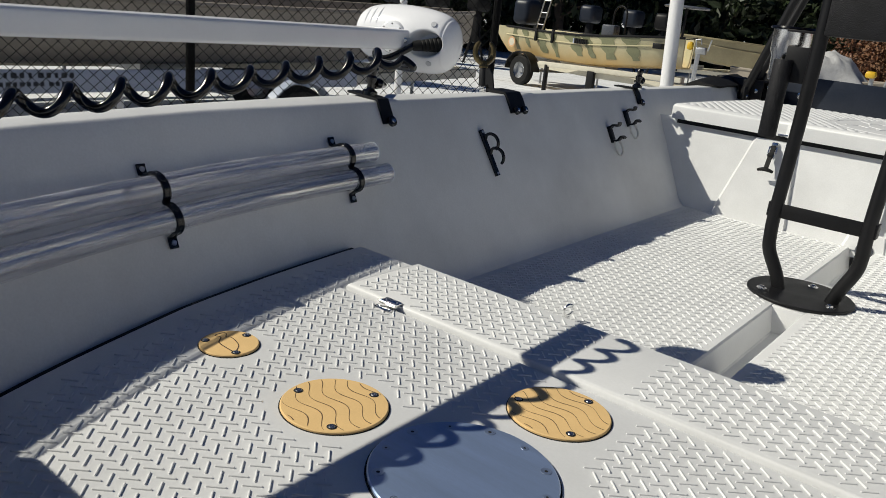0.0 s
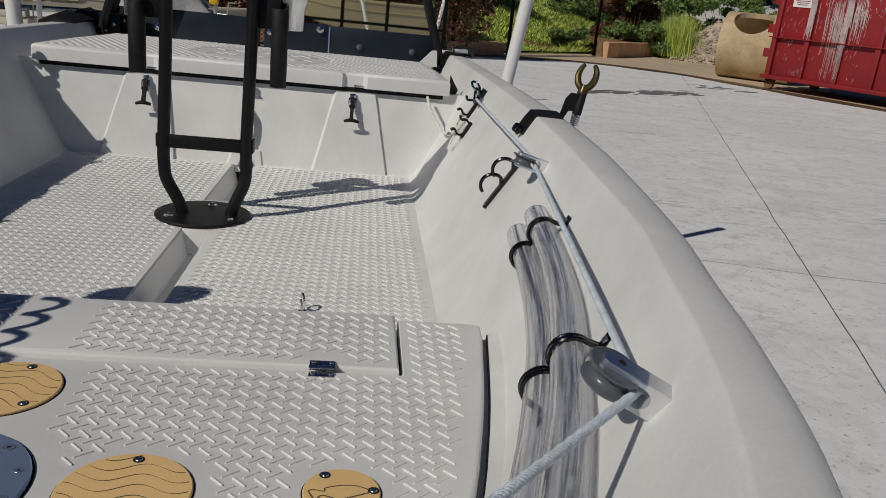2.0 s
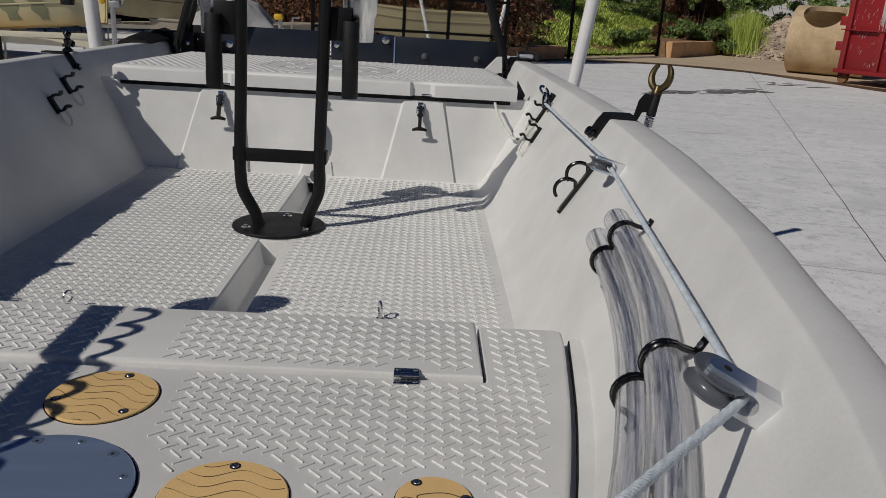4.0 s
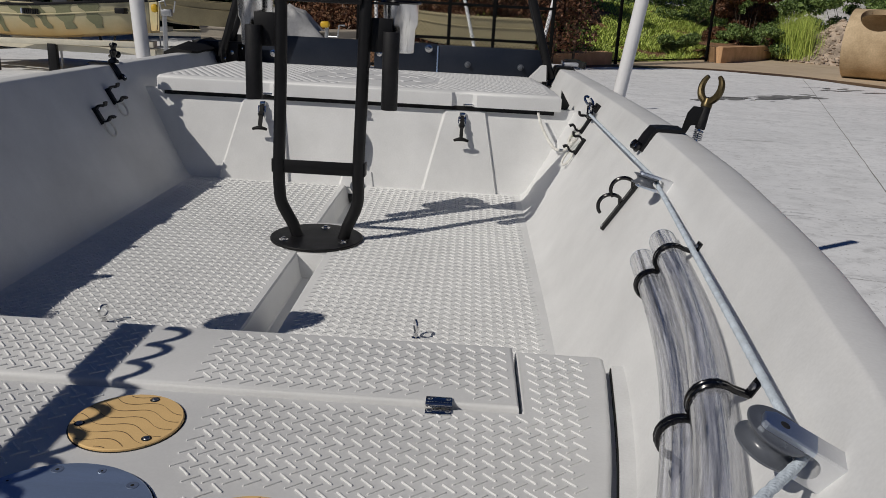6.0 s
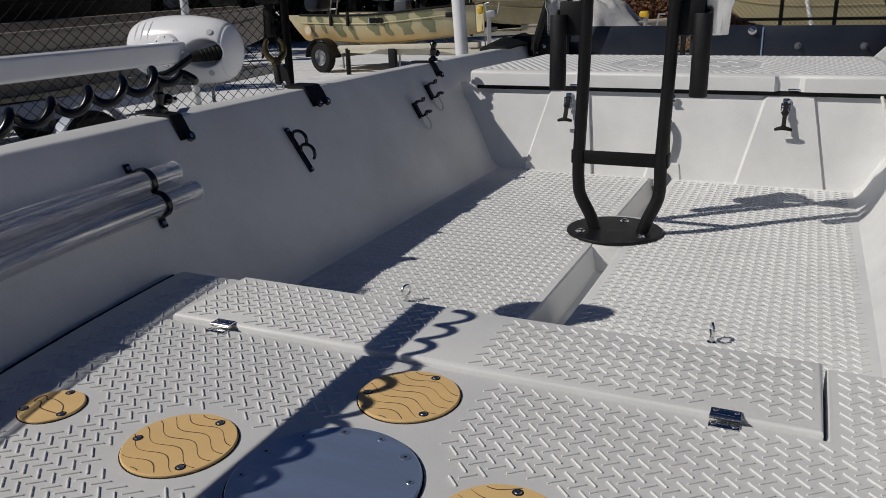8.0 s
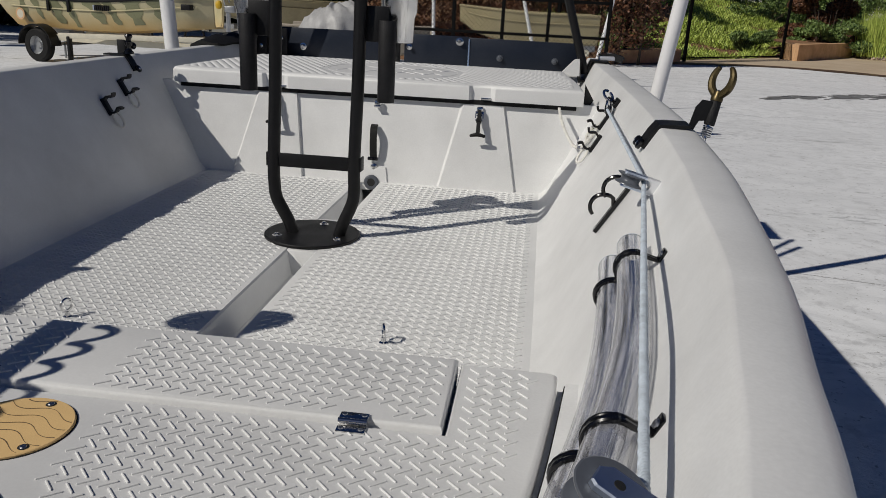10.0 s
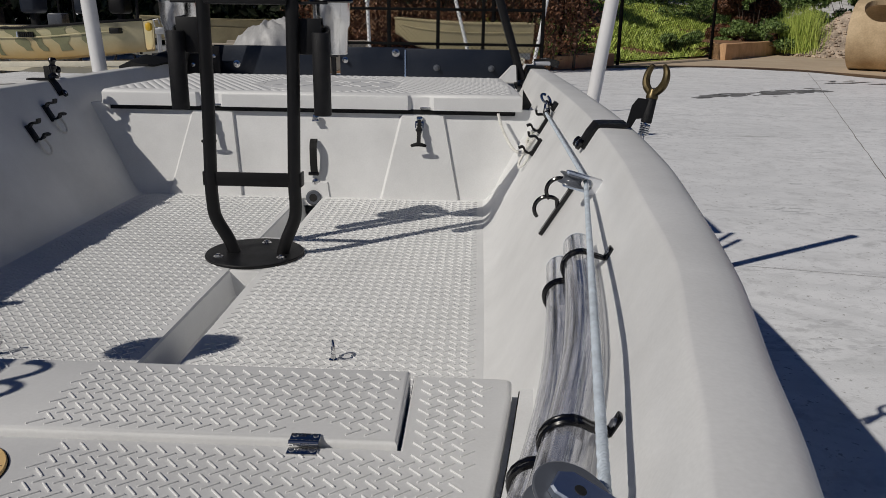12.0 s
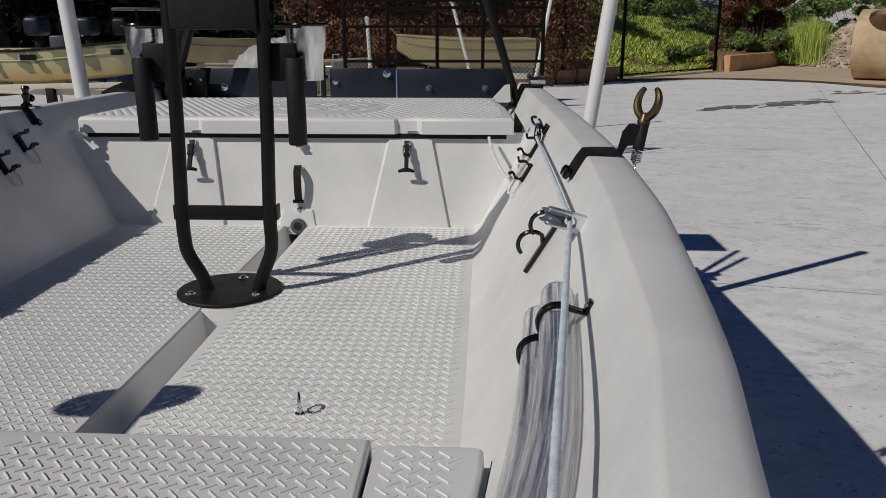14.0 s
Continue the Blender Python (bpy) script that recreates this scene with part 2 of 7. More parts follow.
def rod(bm, a, b, r, seg=12):
    return sweep(bm, [a, b], r, seg)


def loft(bm, sections, closed=False, cap=True):
    rows = [[bm.verts.new(p) for p in s] for s in sections]
    m = len(rows[0])
    for A, B in zip(rows, rows[1:]):
        for k in range(m if closed else m - 1):
            bm.faces.new((A[k], A[(k + 1) % m], B[(k + 1) % m], B[k]))
    if cap and closed:
        bm.faces.new(rows[0][::-1])
        bm.faces.new(rows[-1])
    return bm


def prism(bm, outline, z0, z1, bevel=0.0, seg=2):
    """A flat plate of an outline in x, y, with a rounded upper edge."""
    top = [bm.verts.new((x, y, z1)) for x, y in outline]
    bot = [bm.verts.new((x, y, z0)) for x, y in outline]
    n = len(top)
    ft = bm.faces.new(top)
    bm.faces.new(bot[::-1])
    for k in range(n):
        bm.faces.new((top[k], bot[k], bot[(k + 1) % n], top[(k + 1) % n]))
    if bevel:
        bmesh.ops.recalc_face_normals(bm, faces=bm.faces)
        bmesh.ops.bevel(bm, geom=list(ft.edges), offset=bevel, segments=seg, profile=0.5, affect='EDGES')
    return bm


def arc(c, r, a0, a1, n, ux, uy):
    c, ux, uy = Vector(c), Vector(ux), Vector(uy)
    return [c + (ux * math.cos(radians(a0 + (a1 - a0) * i / n)) + uy * math.sin(radians(a0 + (a1 - a0) * i / n))) * r for i in range(n + 1)]


def curve_of(table):
    """A smooth function through (place, value) pairs."""
    xs = [t[0] for t in table]
    ys = [t[1] for t in table]

    def f(x):
        if x <= xs[0]:
            return ys[0]
        if x >= xs[-1]:
            return ys[-1]
        for i in range(len(xs) - 1):
            if x <= xs[i + 1]:
                break
        h = xs[i + 1] - xs[i]
        s = (x - xs[i]) / h

        def slope(j):
            if j == 0:
                return (ys[1] - ys[0]) / (xs[1] - xs[0])
            if j == len(xs) - 1:
                return (ys[-1] - ys[-2]) / (xs[-1] - xs[-2])
            return (ys[j + 1] - ys[j - 1]) / (xs[j + 1] - xs[j - 1])
        m0, m1 = slope(i) * h, slope(i + 1) * h
        return (2 * s**3 - 3 * s**2 + 1) * ys[i] + (s**3 - 2 * s**2 + s) * m0 + (-2 * s**3 + 3 * s**2) * ys[i + 1] + (s**3 - s**2) * m1
    return f


def smooth_path(pts, per=8):
    """Points along a rounded line through the given ones."""
    pts = [Vector(p) for p in pts]
    out = []
    for i in range(len(pts) - 1):
        p0, p1, p2, p3 = pts[max(i - 1, 0)], pts[i], pts[i + 1], pts[min(i + 2, len(pts) - 1)]
        for k in range(per):
            s = k / per
            out.append(0.5 * ((2 * p1) + (p2 - p0) * s + (2 * p0 - 5 * p1 + 4 * p2 - p3) * s * s + (3 * p1 - p0 - 3 * p2 + p3) * s**3))
    out.append(pts[-1])
    return out


# ---- the skiff: hull ----
CX = 0.012
outer = curve_of([(-3.0, 0.02), (-2.8, 0.20), (-2.4, 0.43), (-2.05, 0.575), (-1.69, 0.711), (-1.5, 0.760), (-1.38, 0.782), (-1.17, 0.823), (-0.81, 0.868), (-0.59, 0.889), (-0.1, 0.909), (0.5, 0.906), (1.29, 0.885), (1.9, 0.865)])
inner_low = curve_of([(-3.0, 0.002), (-2.7, 0.01), (-2.4, 0.10), (-2.05, 0.25), (-1.66, 0.405), (-1.38, 0.515), (-1.155, 0.562), (-0.92, 0.592), (-0.1, 0.602), (1.9, 0.60)])
sheer = curve_of([(-3.0, 0.42), (-2.0, 0.39), (-1.2, 0.383), (0.0, 0.383), (1.9, 0.385)])
swell = curve_of([(-3.0, 0.0), (-2.4, 0.010), (-1.8, 0.021), (-1.2, 0.021), (-0.9, 0.008), (-0.5, 0.0), (1.9, 0.0)])
DECK_Z = 0.128


def wall(y, z, side, out=0.0):
    """A place on the inner side of the hull, out metres off it, and the direction off it."""
    b, t = inner_low(y), outer(y) - 0.088 + swell(y)
    x = b + (t - b) * z / sheer(y)
    n = Vector((-side * sheer(y), 0, (t - b))).normalized()
    return Vector((CX + side * x, y, z)) + n * out, n


def hull_profile(y):
    o, b, s = outer(y), inner_low(y), sheer(y)
    t = max(o - 0.088 + swell(y), 0.001)
    b = min(b, t - 0.001)
    k = min(1.0, o / 0.3)
    pr = [(0.0, -0.105), (max(b - 0.09, 0), -0.10), (max(b - 0.05, 0), -0.02), (max(b - 0.026, 0), -0.008), (b - 0.004 * k, 0.006), (b + (t - b) * 0.055, 0.021), (b + (t - b) * 0.14, 0.053)]
    for q in (0.3, 0.5, 0.7, 0.85, 0.94):
        pr.append((b + (t - b) * q, s * q))
    pr += [(t - 0.0018 * k, s - 0.0045), (t + 0.001 * k, s - 0.0008), (t + 0.005 * k, s + 0.0005), (o - 0.030 * k, s - 0.001), (o - 0.018 * k, s - 0.003), (o - 0.009 * k, s - 0.007), (o - 0.003 * k, s - 0.014), (o, s - 0.026),
           (o, s - 0.075), (o - 0.012 * k, s - 0.083), (o - 0.02 * k, s - 0.15), (o - 0.07 * k, s - 0.42), (o * 0.8, s - 0.56), (o * 0.3, s - 0.62), (0, s - 0.64)]
    return pr


flare = curve_of([(-3.0, 0.3), (-2.2, 1.0), (-1.0, 1.0), (-0.7, 0.75), (-0.25, 0.0), (1.9, 0.0)])


def port_flare(x, y, z):
    """The port gunwale stands a little further out and crowns outward towards the bow."""
    s, o = sheer(y), outer(y)
    f = flare(y) * min(1.0, max(0.0, (z / s - 0.66) / 0.34))
    over = min(1.0, max(0.0, (x - o + 0.088) / 0.070))
    return x + f * (0.007 + 0.022 * over), z + f * (0.002 + 0.006 * over)


skiff = thing("skiff_boat", (0, 0, 0), "pale grey fibreglass skiff with moulded tread decks, on a trailer", "boat")
bm = BM()
ys = [-3.0 + 0.035 * i for i in range(141)]
secs = []
for y in ys:
    pr = hull_profile(y)
    pp = [port_flare(x, y, z) for x, z in pr[1:-1]]
    secs.append([(CX + x, y, z) for x, z in pr] + [(CX - x, y, z) for x, z in reversed(pp)])
loft(bm, secs, closed=True, cap=False)
part("hull", bm, GEL, skiff, sharp=40)
# transom
bm = BM()
yt = 1.9
pr = hull_profile(yt)
outl = [(CX + x, z) for x, z in pr[20:]]
outl = outl + [(2 * CX - x, z) for x, z in reversed(outl[:-1])]
fr = [bm.verts.new((x, yt - 0.06, min(z, 0.34))) for x, z in outl]
bk = [bm.verts.new((x, yt + 0.004, min(z, 0.34))) for x, z in outl]
bm.faces.new(fr)
bm.faces.new(bk[::-1])
for k in range(len(fr)):
    bm.faces.new((fr[k], bk[k], bk[(k + 1) % len(fr)], fr[(k + 1) % len(fr)]))
part("transom", bm, GEL, skiff)


def treads(name, spots, z, parent, length=0.0212, width=0.0023, height=0.0019):
    """Raised round-ended bars, alternately turned, joined as one relief."""
    outline = [(-length / 2, 0.0), (-length / 2 + width * 0.3, -width / 2), (length / 2 - width * 0.3, -width / 2), (length / 2, 0.0), (length / 2 - width * 0.3, width / 2), (-length / 2 + width * 0.3, width / 2)]
    verts, faces = [], []
    for x, y, a in spots:
        c, s = math.cos(a), math.sin(a)
        i = len(verts)
        for q, r, h in ((1.0, 1.0, -0.0002), (0.985, 0.86, height * 0.72), (0.95, 0.45, height)):
            for u, v in outline:
                verts.append((x + u * q * c - v * r * s, y + u * q * s + v * r * c, z + h))
        for k in (0, 6):
            for j in range(6):
                faces.append((i + k + j, i + k + (j + 1) % 6, i + k + 6 + (j + 1) % 6, i + k + 6 + j))
        faces.append(tuple(range(i + 12, i + 18)))
    ob = raw(name, verts, faces, GEL_DECK, parent, smooth=False)
    return tagged(ob, kind="stuff")


def lattice(x0, x1, y0, y1, ok, p=0.0225, q=0.0268):
    """Bars of two ways in alternate rows, on one grid for the whole boat."""
    out = []
    for j in range(math.floor((y0 + 1.157) / q), math.ceil((y1 + 1.157) / q) + 1):
        for i in range(math.floor((x0 - 0.090) / p), math.ceil((x1 - 0.090) / p) + 1):
            x, y = 0.090 + i * p, -1.157 + j * q
            if ok(x, y):
                out.append((x, y, radians(-45)))
            if ok(x + p / 2, y + q / 2):
                out.append((x + p / 2, y + q / 2, radians(39)))
    return out


# cockpit sole, two halves with the drain channel between them
SOLE_Y0, SOLE_Y1 = -0.96, 0.70
CH0, CH1 = -0.020, 0.052
bm = BM()
sec = [(CX - 0.60, 0.0), (CH0 - 0.004, 0.0), (CH0, -0.004), (CH0 + 0.010, -0.065), (CH0 + 0.014, -0.068), (CH1 - 0.018, -0.068), (CH1 - 0.014, -0.065), (CH1 - 0.002, -0.004), (CH1 + 0.004, 0.0), (CX + 0.60, 0.0), (CX + 0.60, -0.085), (CX - 0.60, -0.085)]
loft(bm, [[(x, y, z) for x, z in sec] for y in (SOLE_Y0, SOLE_Y1)], closed=True)
part("cockpit_sole", bm, GEL_DECK, skiff)
bm = BM()
box(bm, ((CH0 + CH1) / 2, 0.035, -0.0355), (CH1 - CH0 + 0.006, 0.30, 0.069), bevel=0.003)
part("channel_bridge", bm, GEL_DECK, skiff)
sole_ok = lambda x, y: abs(x - CX) < 0.572 and (x < CH0 - 0.016 or x > CH1 + 0.016) and -0.95 < y < 0.672
treads("tread_pattern", lattice(-0.56, 0.6, -0.94, 0.67, sole_ok), 0.0, skiff)

# ---- the skiff: front deck ----
deck_edge = curve_of([(-2.6, 0.02), (-2.3, 0.14), (-2.0, 0.30), (-1.66, 0.460), (-1.38, 0.552), (-1.29, 0.571), (-1.155, 0.594), (-0.92, 0.6235)])
DECK_AFT = -0.918
HX0, HX1, HY0, HY1 = -0.470, 0.492, -1.106, DECK_AFT
dy = [DECK_AFT - 0.05 * i for i in range(33)]
right = [(CX + deck_edge(y), y) for y in dy]
port_edge = lambda y: min(deck_edge(y) + 0.012, CX - wall(y, 0.12, -1)[0].x - 0.008)
left = [(CX - port_edge(y), y) for y in reversed(dy)]
right[0:1] = [(CX + 0.610, DECK_AFT), (CX + 0.620, DECK_AFT - 0.006)]
left[-1:] = [(CX - 0.632, DECK_AFT - 0.006), (CX - 0.622, DECK_AFT)]
notch = [(HX0 - 0.004, DECK_AFT), (HX0 - 0.004, HY0 - 0.003), (HX1 + 0.004, HY0 - 0.003), (HX1 + 0.004, DECK_AFT)]
bm = BM()
prism(bm, right + left + notch, 0.02, DECK_Z, bevel=0.008, seg=3)
part("front_deck", bm, GEL_DECK, skiff)
bm = BM()
prism(bm, [(HX0 - 0.02, HY0 - 0.02), (HX1 + 0.02, HY0 - 0.02), (HX1 + 0.02, HY1 - 0.012), (HX0 - 0.02, HY1 - 0.012)], 0.0, 0.098)
part("hatch_well", bm, GEL_DECK, skiff)
hatch = BM()
prism(hatch, [(HX0, HY0), (HX1, HY0), (HX1, HY1), (HX0, HY1)], 0.1, DECK_Z + 0.007, bevel=0.007, seg=3)
hatch = part("hatch_lid", hatch, GEL_DECK, skiff, "raised pale grey tread hatch lid with chrome hinges")
# black strips laid in the deck-edge gap as its painted shade
for sx in (-1, 1):
    bm = BM()
    edge = deck_edge if sx > 0 else port_edge
    gap = [(CX + sx * (edge(y) + (0.0045 if sx < 0 else 0.0085)), y, 0.119 if sx < 0 else 0.112) for y in [DECK_AFT - 0.016] + dy[1:]]
    strap(bm, gap, (1, 0, 0), 0.010 if sx < 0 else 0.0022, 0.008)
    part("edge_gap_shade", bm, RUBBER, skiff, "black strip painted as the shade in the gap along the deck edge")
bm = BM()
strap(bm, [(CX + deck_edge(y) + 0.005, y, 0.104) for y in [DECK_AFT - 0.016] + dy[1:]], (1, 0, 0), 0.012, 0.006)
part("edge_trough", bm, GEL, skiff)
bm = BM()
lip = [(CX + deck_edge(y) + 0.0215, y, 0.112) for y in [DECK_AFT - 0.016] + dy[1:22]]
strap(bm, lip, (1, 0, 0), 0.024, 0.016)
part("edge_lip", bm, GEL, skiff)

# bow deck that closes the hull ahead of the well
bow_y = [-1.885 - 0.06 * i for i in range(17)]
bow_r = [(CX + max(outer(y) - 0.090, 0.012), y) for y in bow_y]
bow_l = [(CX - max(outer(y) - 0.090, 0.012), y) for y in reversed(bow_y)]
bm = BM()
prism(bm, bow_r + bow_l, 0.352, 0.386, bevel=0.008)
part("bow_deck", bm, GEL_DECK, skiff)

PLATE = (0.010, -1.398)
DISCS = [(-0.187, -1.400, 0.066), (0.207, -1.396, 0.066), (0.010, -1.199, 0.066), (-0.404, -1.394, 0.0405), (0.422, -1.386, 0.0405)]


def clear_of_discs(x, y):
    if math.hypot(x - PLATE[0], y - PLATE[1]) < 0.135:
        return False
    return all(math.hypot(x - a, y - b) > r + 0.020 for a, b, r in DISCS)


def deck_ok(x, y):
    if abs(x - CX) > deck_edge(y) - 0.032 or y > DECK_AFT - 0.02:
        return False
    if HX0 - 0.02 < x < HX1 + 0.02 and y > HY0 - 0.016:
        return False
    if abs(x - 0.02) < 0.07 and y > -1.3:
        return False
    return clear_of_discs(x, y)


def hatch_ok(x, y):
    return HX0 + 0.016 < x < HX1 - 0.016 and HY0 + 0.016 < y < HY1 - 0.016 and not (-0.062 < x < 0.050) and not any(abs(x - h) < 0.034 and y < HY0 + 0.03 for h in (-0.363, 0.386))


treads("tread_pattern", lattice(-0.6, 0.62, -1.9, -0.93, deck_ok), DECK_Z, skiff)
treads("tread_pattern", lattice(-0.47, 0.49, -1.1, -0.92, hatch_ok), DECK_Z + 0.007, skiff)


def hinge(x, parent):
    hy = HY0 - 0.009
    bm = BM()
    box(bm, (x, hy + 0.009, DECK_Z + 0.0082), (0.035, 0.014, 0.0025), bevel=0.0008)
    box(bm, (x, hy - 0.010, DECK_Z + 0.0013), (0.035, 0.015, 0.0025), bevel=0.0008)
    h = part("hinge", bm, STEEL, parent, "polished stainless butt hinge")
    bm = BM()
    rod(bm, (x - 0.0175, hy - 0.001, DECK_Z + 0.0065), (x + 0.0175, hy - 0.001, DECK_Z + 0.0065), 0.0036)
    part("knuckle", bm, STEEL, h)
    for dx in (-0.012, 0.012):
        for yy, zz in ((hy + 0.010, 0.0094), (hy - 0.011, 0.0025)):
            bm = BM()
            lathe(bm, [(0.0035, 0), (0.003, 0.001), (0, 0.0012)], (x + dx, yy, DECK_Z + zz), seg=10)
            part("screw", bm, SCREW, h)


hinge(-0.363, hatch)
hinge(0.386, hatch)


# ---- deck fittings ----
def foam_disc(x, y, r, turn, fish=False):
    d = thing("deck_plate_cover", (x, y, DECK_Z), "round tan foam deck cover with dark wavy grooves and three screws" if not fish else "small round tan foam deck cover with dark grooves", "deck plate", "round tan covers on the deck")
    # thin black ring round the pad paints the shade line at its edge
    bm = BM()
    lathe(bm, [(r + 0.0016, -0.001), (r + 0.0016, 0.0006), (0, 0.0006)], (x, y, DECK_Z), seg=48)
    part("rim", bm, SHADEBLACK, d)
    bm = BM()
    lathe(bm, [(r, 0.0), (r, 0.0026), (r - 0.0012, 0.0036), (0, 0.0036)], (x, y, DECK_Z), seg=48)
    part("pad", bm, TAN, d)
    verts, faces = [], []
    if not fish:
        for k in range(-4, 5):
            row = []
            for i in range(61):
                u = -r + 2 * r * i / 60
                v = k * 0.0178 + 0.004 + 0.0068 * math.sin(u * 2 * math.pi / 0.074 + 0.6)
                if math.hypot(u, v) < r - 0.003:
                    row.append((u, v, 0.00030 + 0.00042 * (0.5 + 0.5 * math.sin(u * 2 * math.pi / 0.074 + 0.6 + 1.2 + 0.5 * k))))
            base = len(verts)
            for u, v, w in row:
                for q in (-w, w):
                    a = turn
                    verts.append((x + u * math.cos(a) - (v + q) * math.sin(a), y + u * math.sin(a) + (v + q) * math.cos(a), DECK_Z + 0.0039))
            for i in range(len(row) - 1):
                b = base + 2 * i
                faces.append((b, b + 2, b + 3, b + 1))
    else:
        def stroke(pts, w):
            pts = [p.to_2d() for p in smooth_path([(px, py, 0) for px, py in pts], 4)]
            base = len(verts)
            for i, p in enumerate(pts):
                t = (pts[min(i + 1, len(pts) - 1)] - pts[max(i - 1, 0)]).normalized()
                nn = Vector((-t.y, t.x))
                for q in (-w, w):
                    s = (p + nn * q) * r
                    a = turn
                    verts.append((x + s.x * math.cos(a) - s.y * math.sin(a), y + s.x * math.sin(a) + s.y * math.cos(a), DECK_Z + 0.0039))
            for i in range(len(pts) - 1):
                b = base + 2 * i
                faces.append((b, b + 2, b + 3, b + 1))
        stroke([(-0.85, 0.05), (-0.7, -0.3), (-0.5, -0.15), (-0.1, -0.32), (0.4, -0.2), (0.82, -0.05)], 0.022)
        stroke([(-0.85, 0.05), (-0.72, 0.1), (-0.45, 0.02), (-0.4, 0.16), (0.0, 0.24), (0.4, 0.2), (0.82, -0.05)], 0.018)
    raw("groove", verts, faces, GROOVE, d)
    for k in range(3):
        a = turn + radians(90 + 120 * k) + (0.5 if fish else 0)
        sx, sy = x + math.cos(a) * r * 0.82, y + math.sin(a) * r * 0.82
        bm = BM()
        lathe(bm, [(0.0058, 0.0), (0.0062, 0.0003), (0.0042, 0.0008)], (sx, sy, DECK_Z + 0.0036), seg=14)
        s = part("screw_cup", bm, SHADEBLACK, d)
        bm = BM()
        lathe(bm, [(0.0042, 0.0004), (0.0034, 0.0016), (0.0012, 0.0018), (0, 0.001)], (sx, sy, DECK_Z + 0.0036), seg=14)
        part("screw", bm, SCREW, d)


for i, (x, y, r) in enumerate(DISCS):
    foam_disc(x, y, r, (-0.30, 0.0, -0.25, -0.35, 0.1)[i], fish=i > 2)

# blue rims paint the sky-lit countersinks round the bolt holes
HOLE_RIM = mat("machined_rim_sky_tint", (0.45, 0.55, 0.72), 0.3, 0.8, vary=0.05, scale=40, fine=300)
base = thing("pedestal_plate", (*PLATE, DECK_Z), "round bare aluminium pedestal plate with countersunk bolt holes", "mounting plate")
bm = BM()
lathe(bm, [(0.1062, -0.001), (0.1062, 0.0008), (0, 0.0008)], (*PLATE, DECK_Z), seg=64)
part("gasket", bm, RUBBER, base)
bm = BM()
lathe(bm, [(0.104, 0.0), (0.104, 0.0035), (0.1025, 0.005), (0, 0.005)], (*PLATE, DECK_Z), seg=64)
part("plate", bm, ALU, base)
for k in range(12):
    a = radians(18 + 30 * k)
    r = 0.0068 if k % 2 else 0.0048
    p = (PLATE[0] + 0.092 * math.cos(a), PLATE[1] + 0.092 * math.sin(a), DECK_Z + 0.0052)
    bm = BM()
    lathe(bm, [(r, 0.0), (r * 0.93, 0.0003), (r * 0.5, 0.0001), (0, 0.0001)], p, seg=16)
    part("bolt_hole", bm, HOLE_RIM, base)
    # small black cap painted as the dark inside of the bolt hole
    bm = BM()
    lathe(bm, [(r * 0.42, 0.0), (0, 0.0004)], p, seg=12)
    part("bolt_bore", bm, SHADEBLACK, base)


def floor_ring(x, y, turn):
    """A lifting ring that stands up from its screw eye."""
    t = thing("lifting_ring", (x, y, 0), "small stainless lifting ring standing on the cockpit sole", "ring", "floor rings")
    bm = BM()
    lathe(bm, [(0.0085, 0), (0.0085, 0.002), (0.005, 0.004), (0.004, 0.012), (0, 0.012)], (x, y, 0), seg=16)
    part("eye_base", bm, STEEL, t)
    bm = BM()
    u = Vector((math.cos(turn), math.sin(turn), 0))
    sweep(bm, arc((x, y, 0.025), 0.0120, 0, 345, 22, u, (0, 0, 1)), 0.0026, 8, closed=False)
    part("ring", bm, STEEL, t)


floor_ring(-0.290, -0.628, 1.2)
floor_ring(0.324, -0.606, 1.9)


# ---- rear bulkhead and rear deck ----
def bulk_y(z):
    return 0.692 + 0.20 * z


LID_Y0, LID_Y1, LID_Z0, LID_Z1 = 0.722, 1.46, 0.297, 0.350
bm = BM()
loft(bm, [[(CX + s * (inner_low(0.7) + 0.03 + (0.17 * z / 0.38 if z > 0 else -0.02)), bulk_y(z) + d, z) for s, z, d in ((-1, -0.03, 0), (-1, 0.30, 0), (-1, 0.30, 0.03), (-1, -0.03, 0.03))] for s in (-1,)] + [[(CX + (inner_low(0.7) + 0.03 + (0.17 * z / 0.38 if z > 0 else -0.02)), bulk_y(z) + d, z) for z, d in ((-0.03, 0), (0.30, 0), (0.30, 0.03), (-0.03, 0.03))]], closed=True)
part("rear_bulkhead", bm, GEL, skiff)


def pad(x0t, x1t, x0b, x1b, zt, zb, d=0.011):
    """A raised, tapering panel moulded on the bulkhead."""
    bm = BM()
    e = 0.010
    rows = []
    for z, a, b in ((zb, x0b, x1b), (zt, x0t, x1t)):
        y = bulk_y(z)
        rows.append([(a - e * 0.6, y + 0.002, z), (a + e * 0.4, y - d, z), (b - e * 0.2, y - d, z), (b + e * 0.1, y + 0.002, z)])
    loft(bm, rows, closed=True)
    return part("bulkhead_panel", bm, GEL, skiff)


pad(-0.393, -0.259, -0.478, -0.225, 0.292, 0.0)
pad(0.323, 0.459, 0.254, 0.518, 0.292, 0.0)
pad(-0.03, 0.07, -0.045, 0.079, 0.05, -0.005, 0.006)
# lid that forms the rear deck
lid_half = curve_of([(0.72, 0.712), (1.0, 0.705), (1.3, 0.675), (1.5, 0.66)])
ylist = [LID_Y0, LID_Y0 + 0.004, 0.9, 1.1, 1.3, LID_Y1]
lidl = [(CX + lid_half(y) - (0.012 if i == 0 else 0), y) for i, y in enumerate(ylist)]
outl = [(-0.0 + x, y) for x, y in lidl] + [(2 * CX - x, y) for x, y in reversed(lidl)]
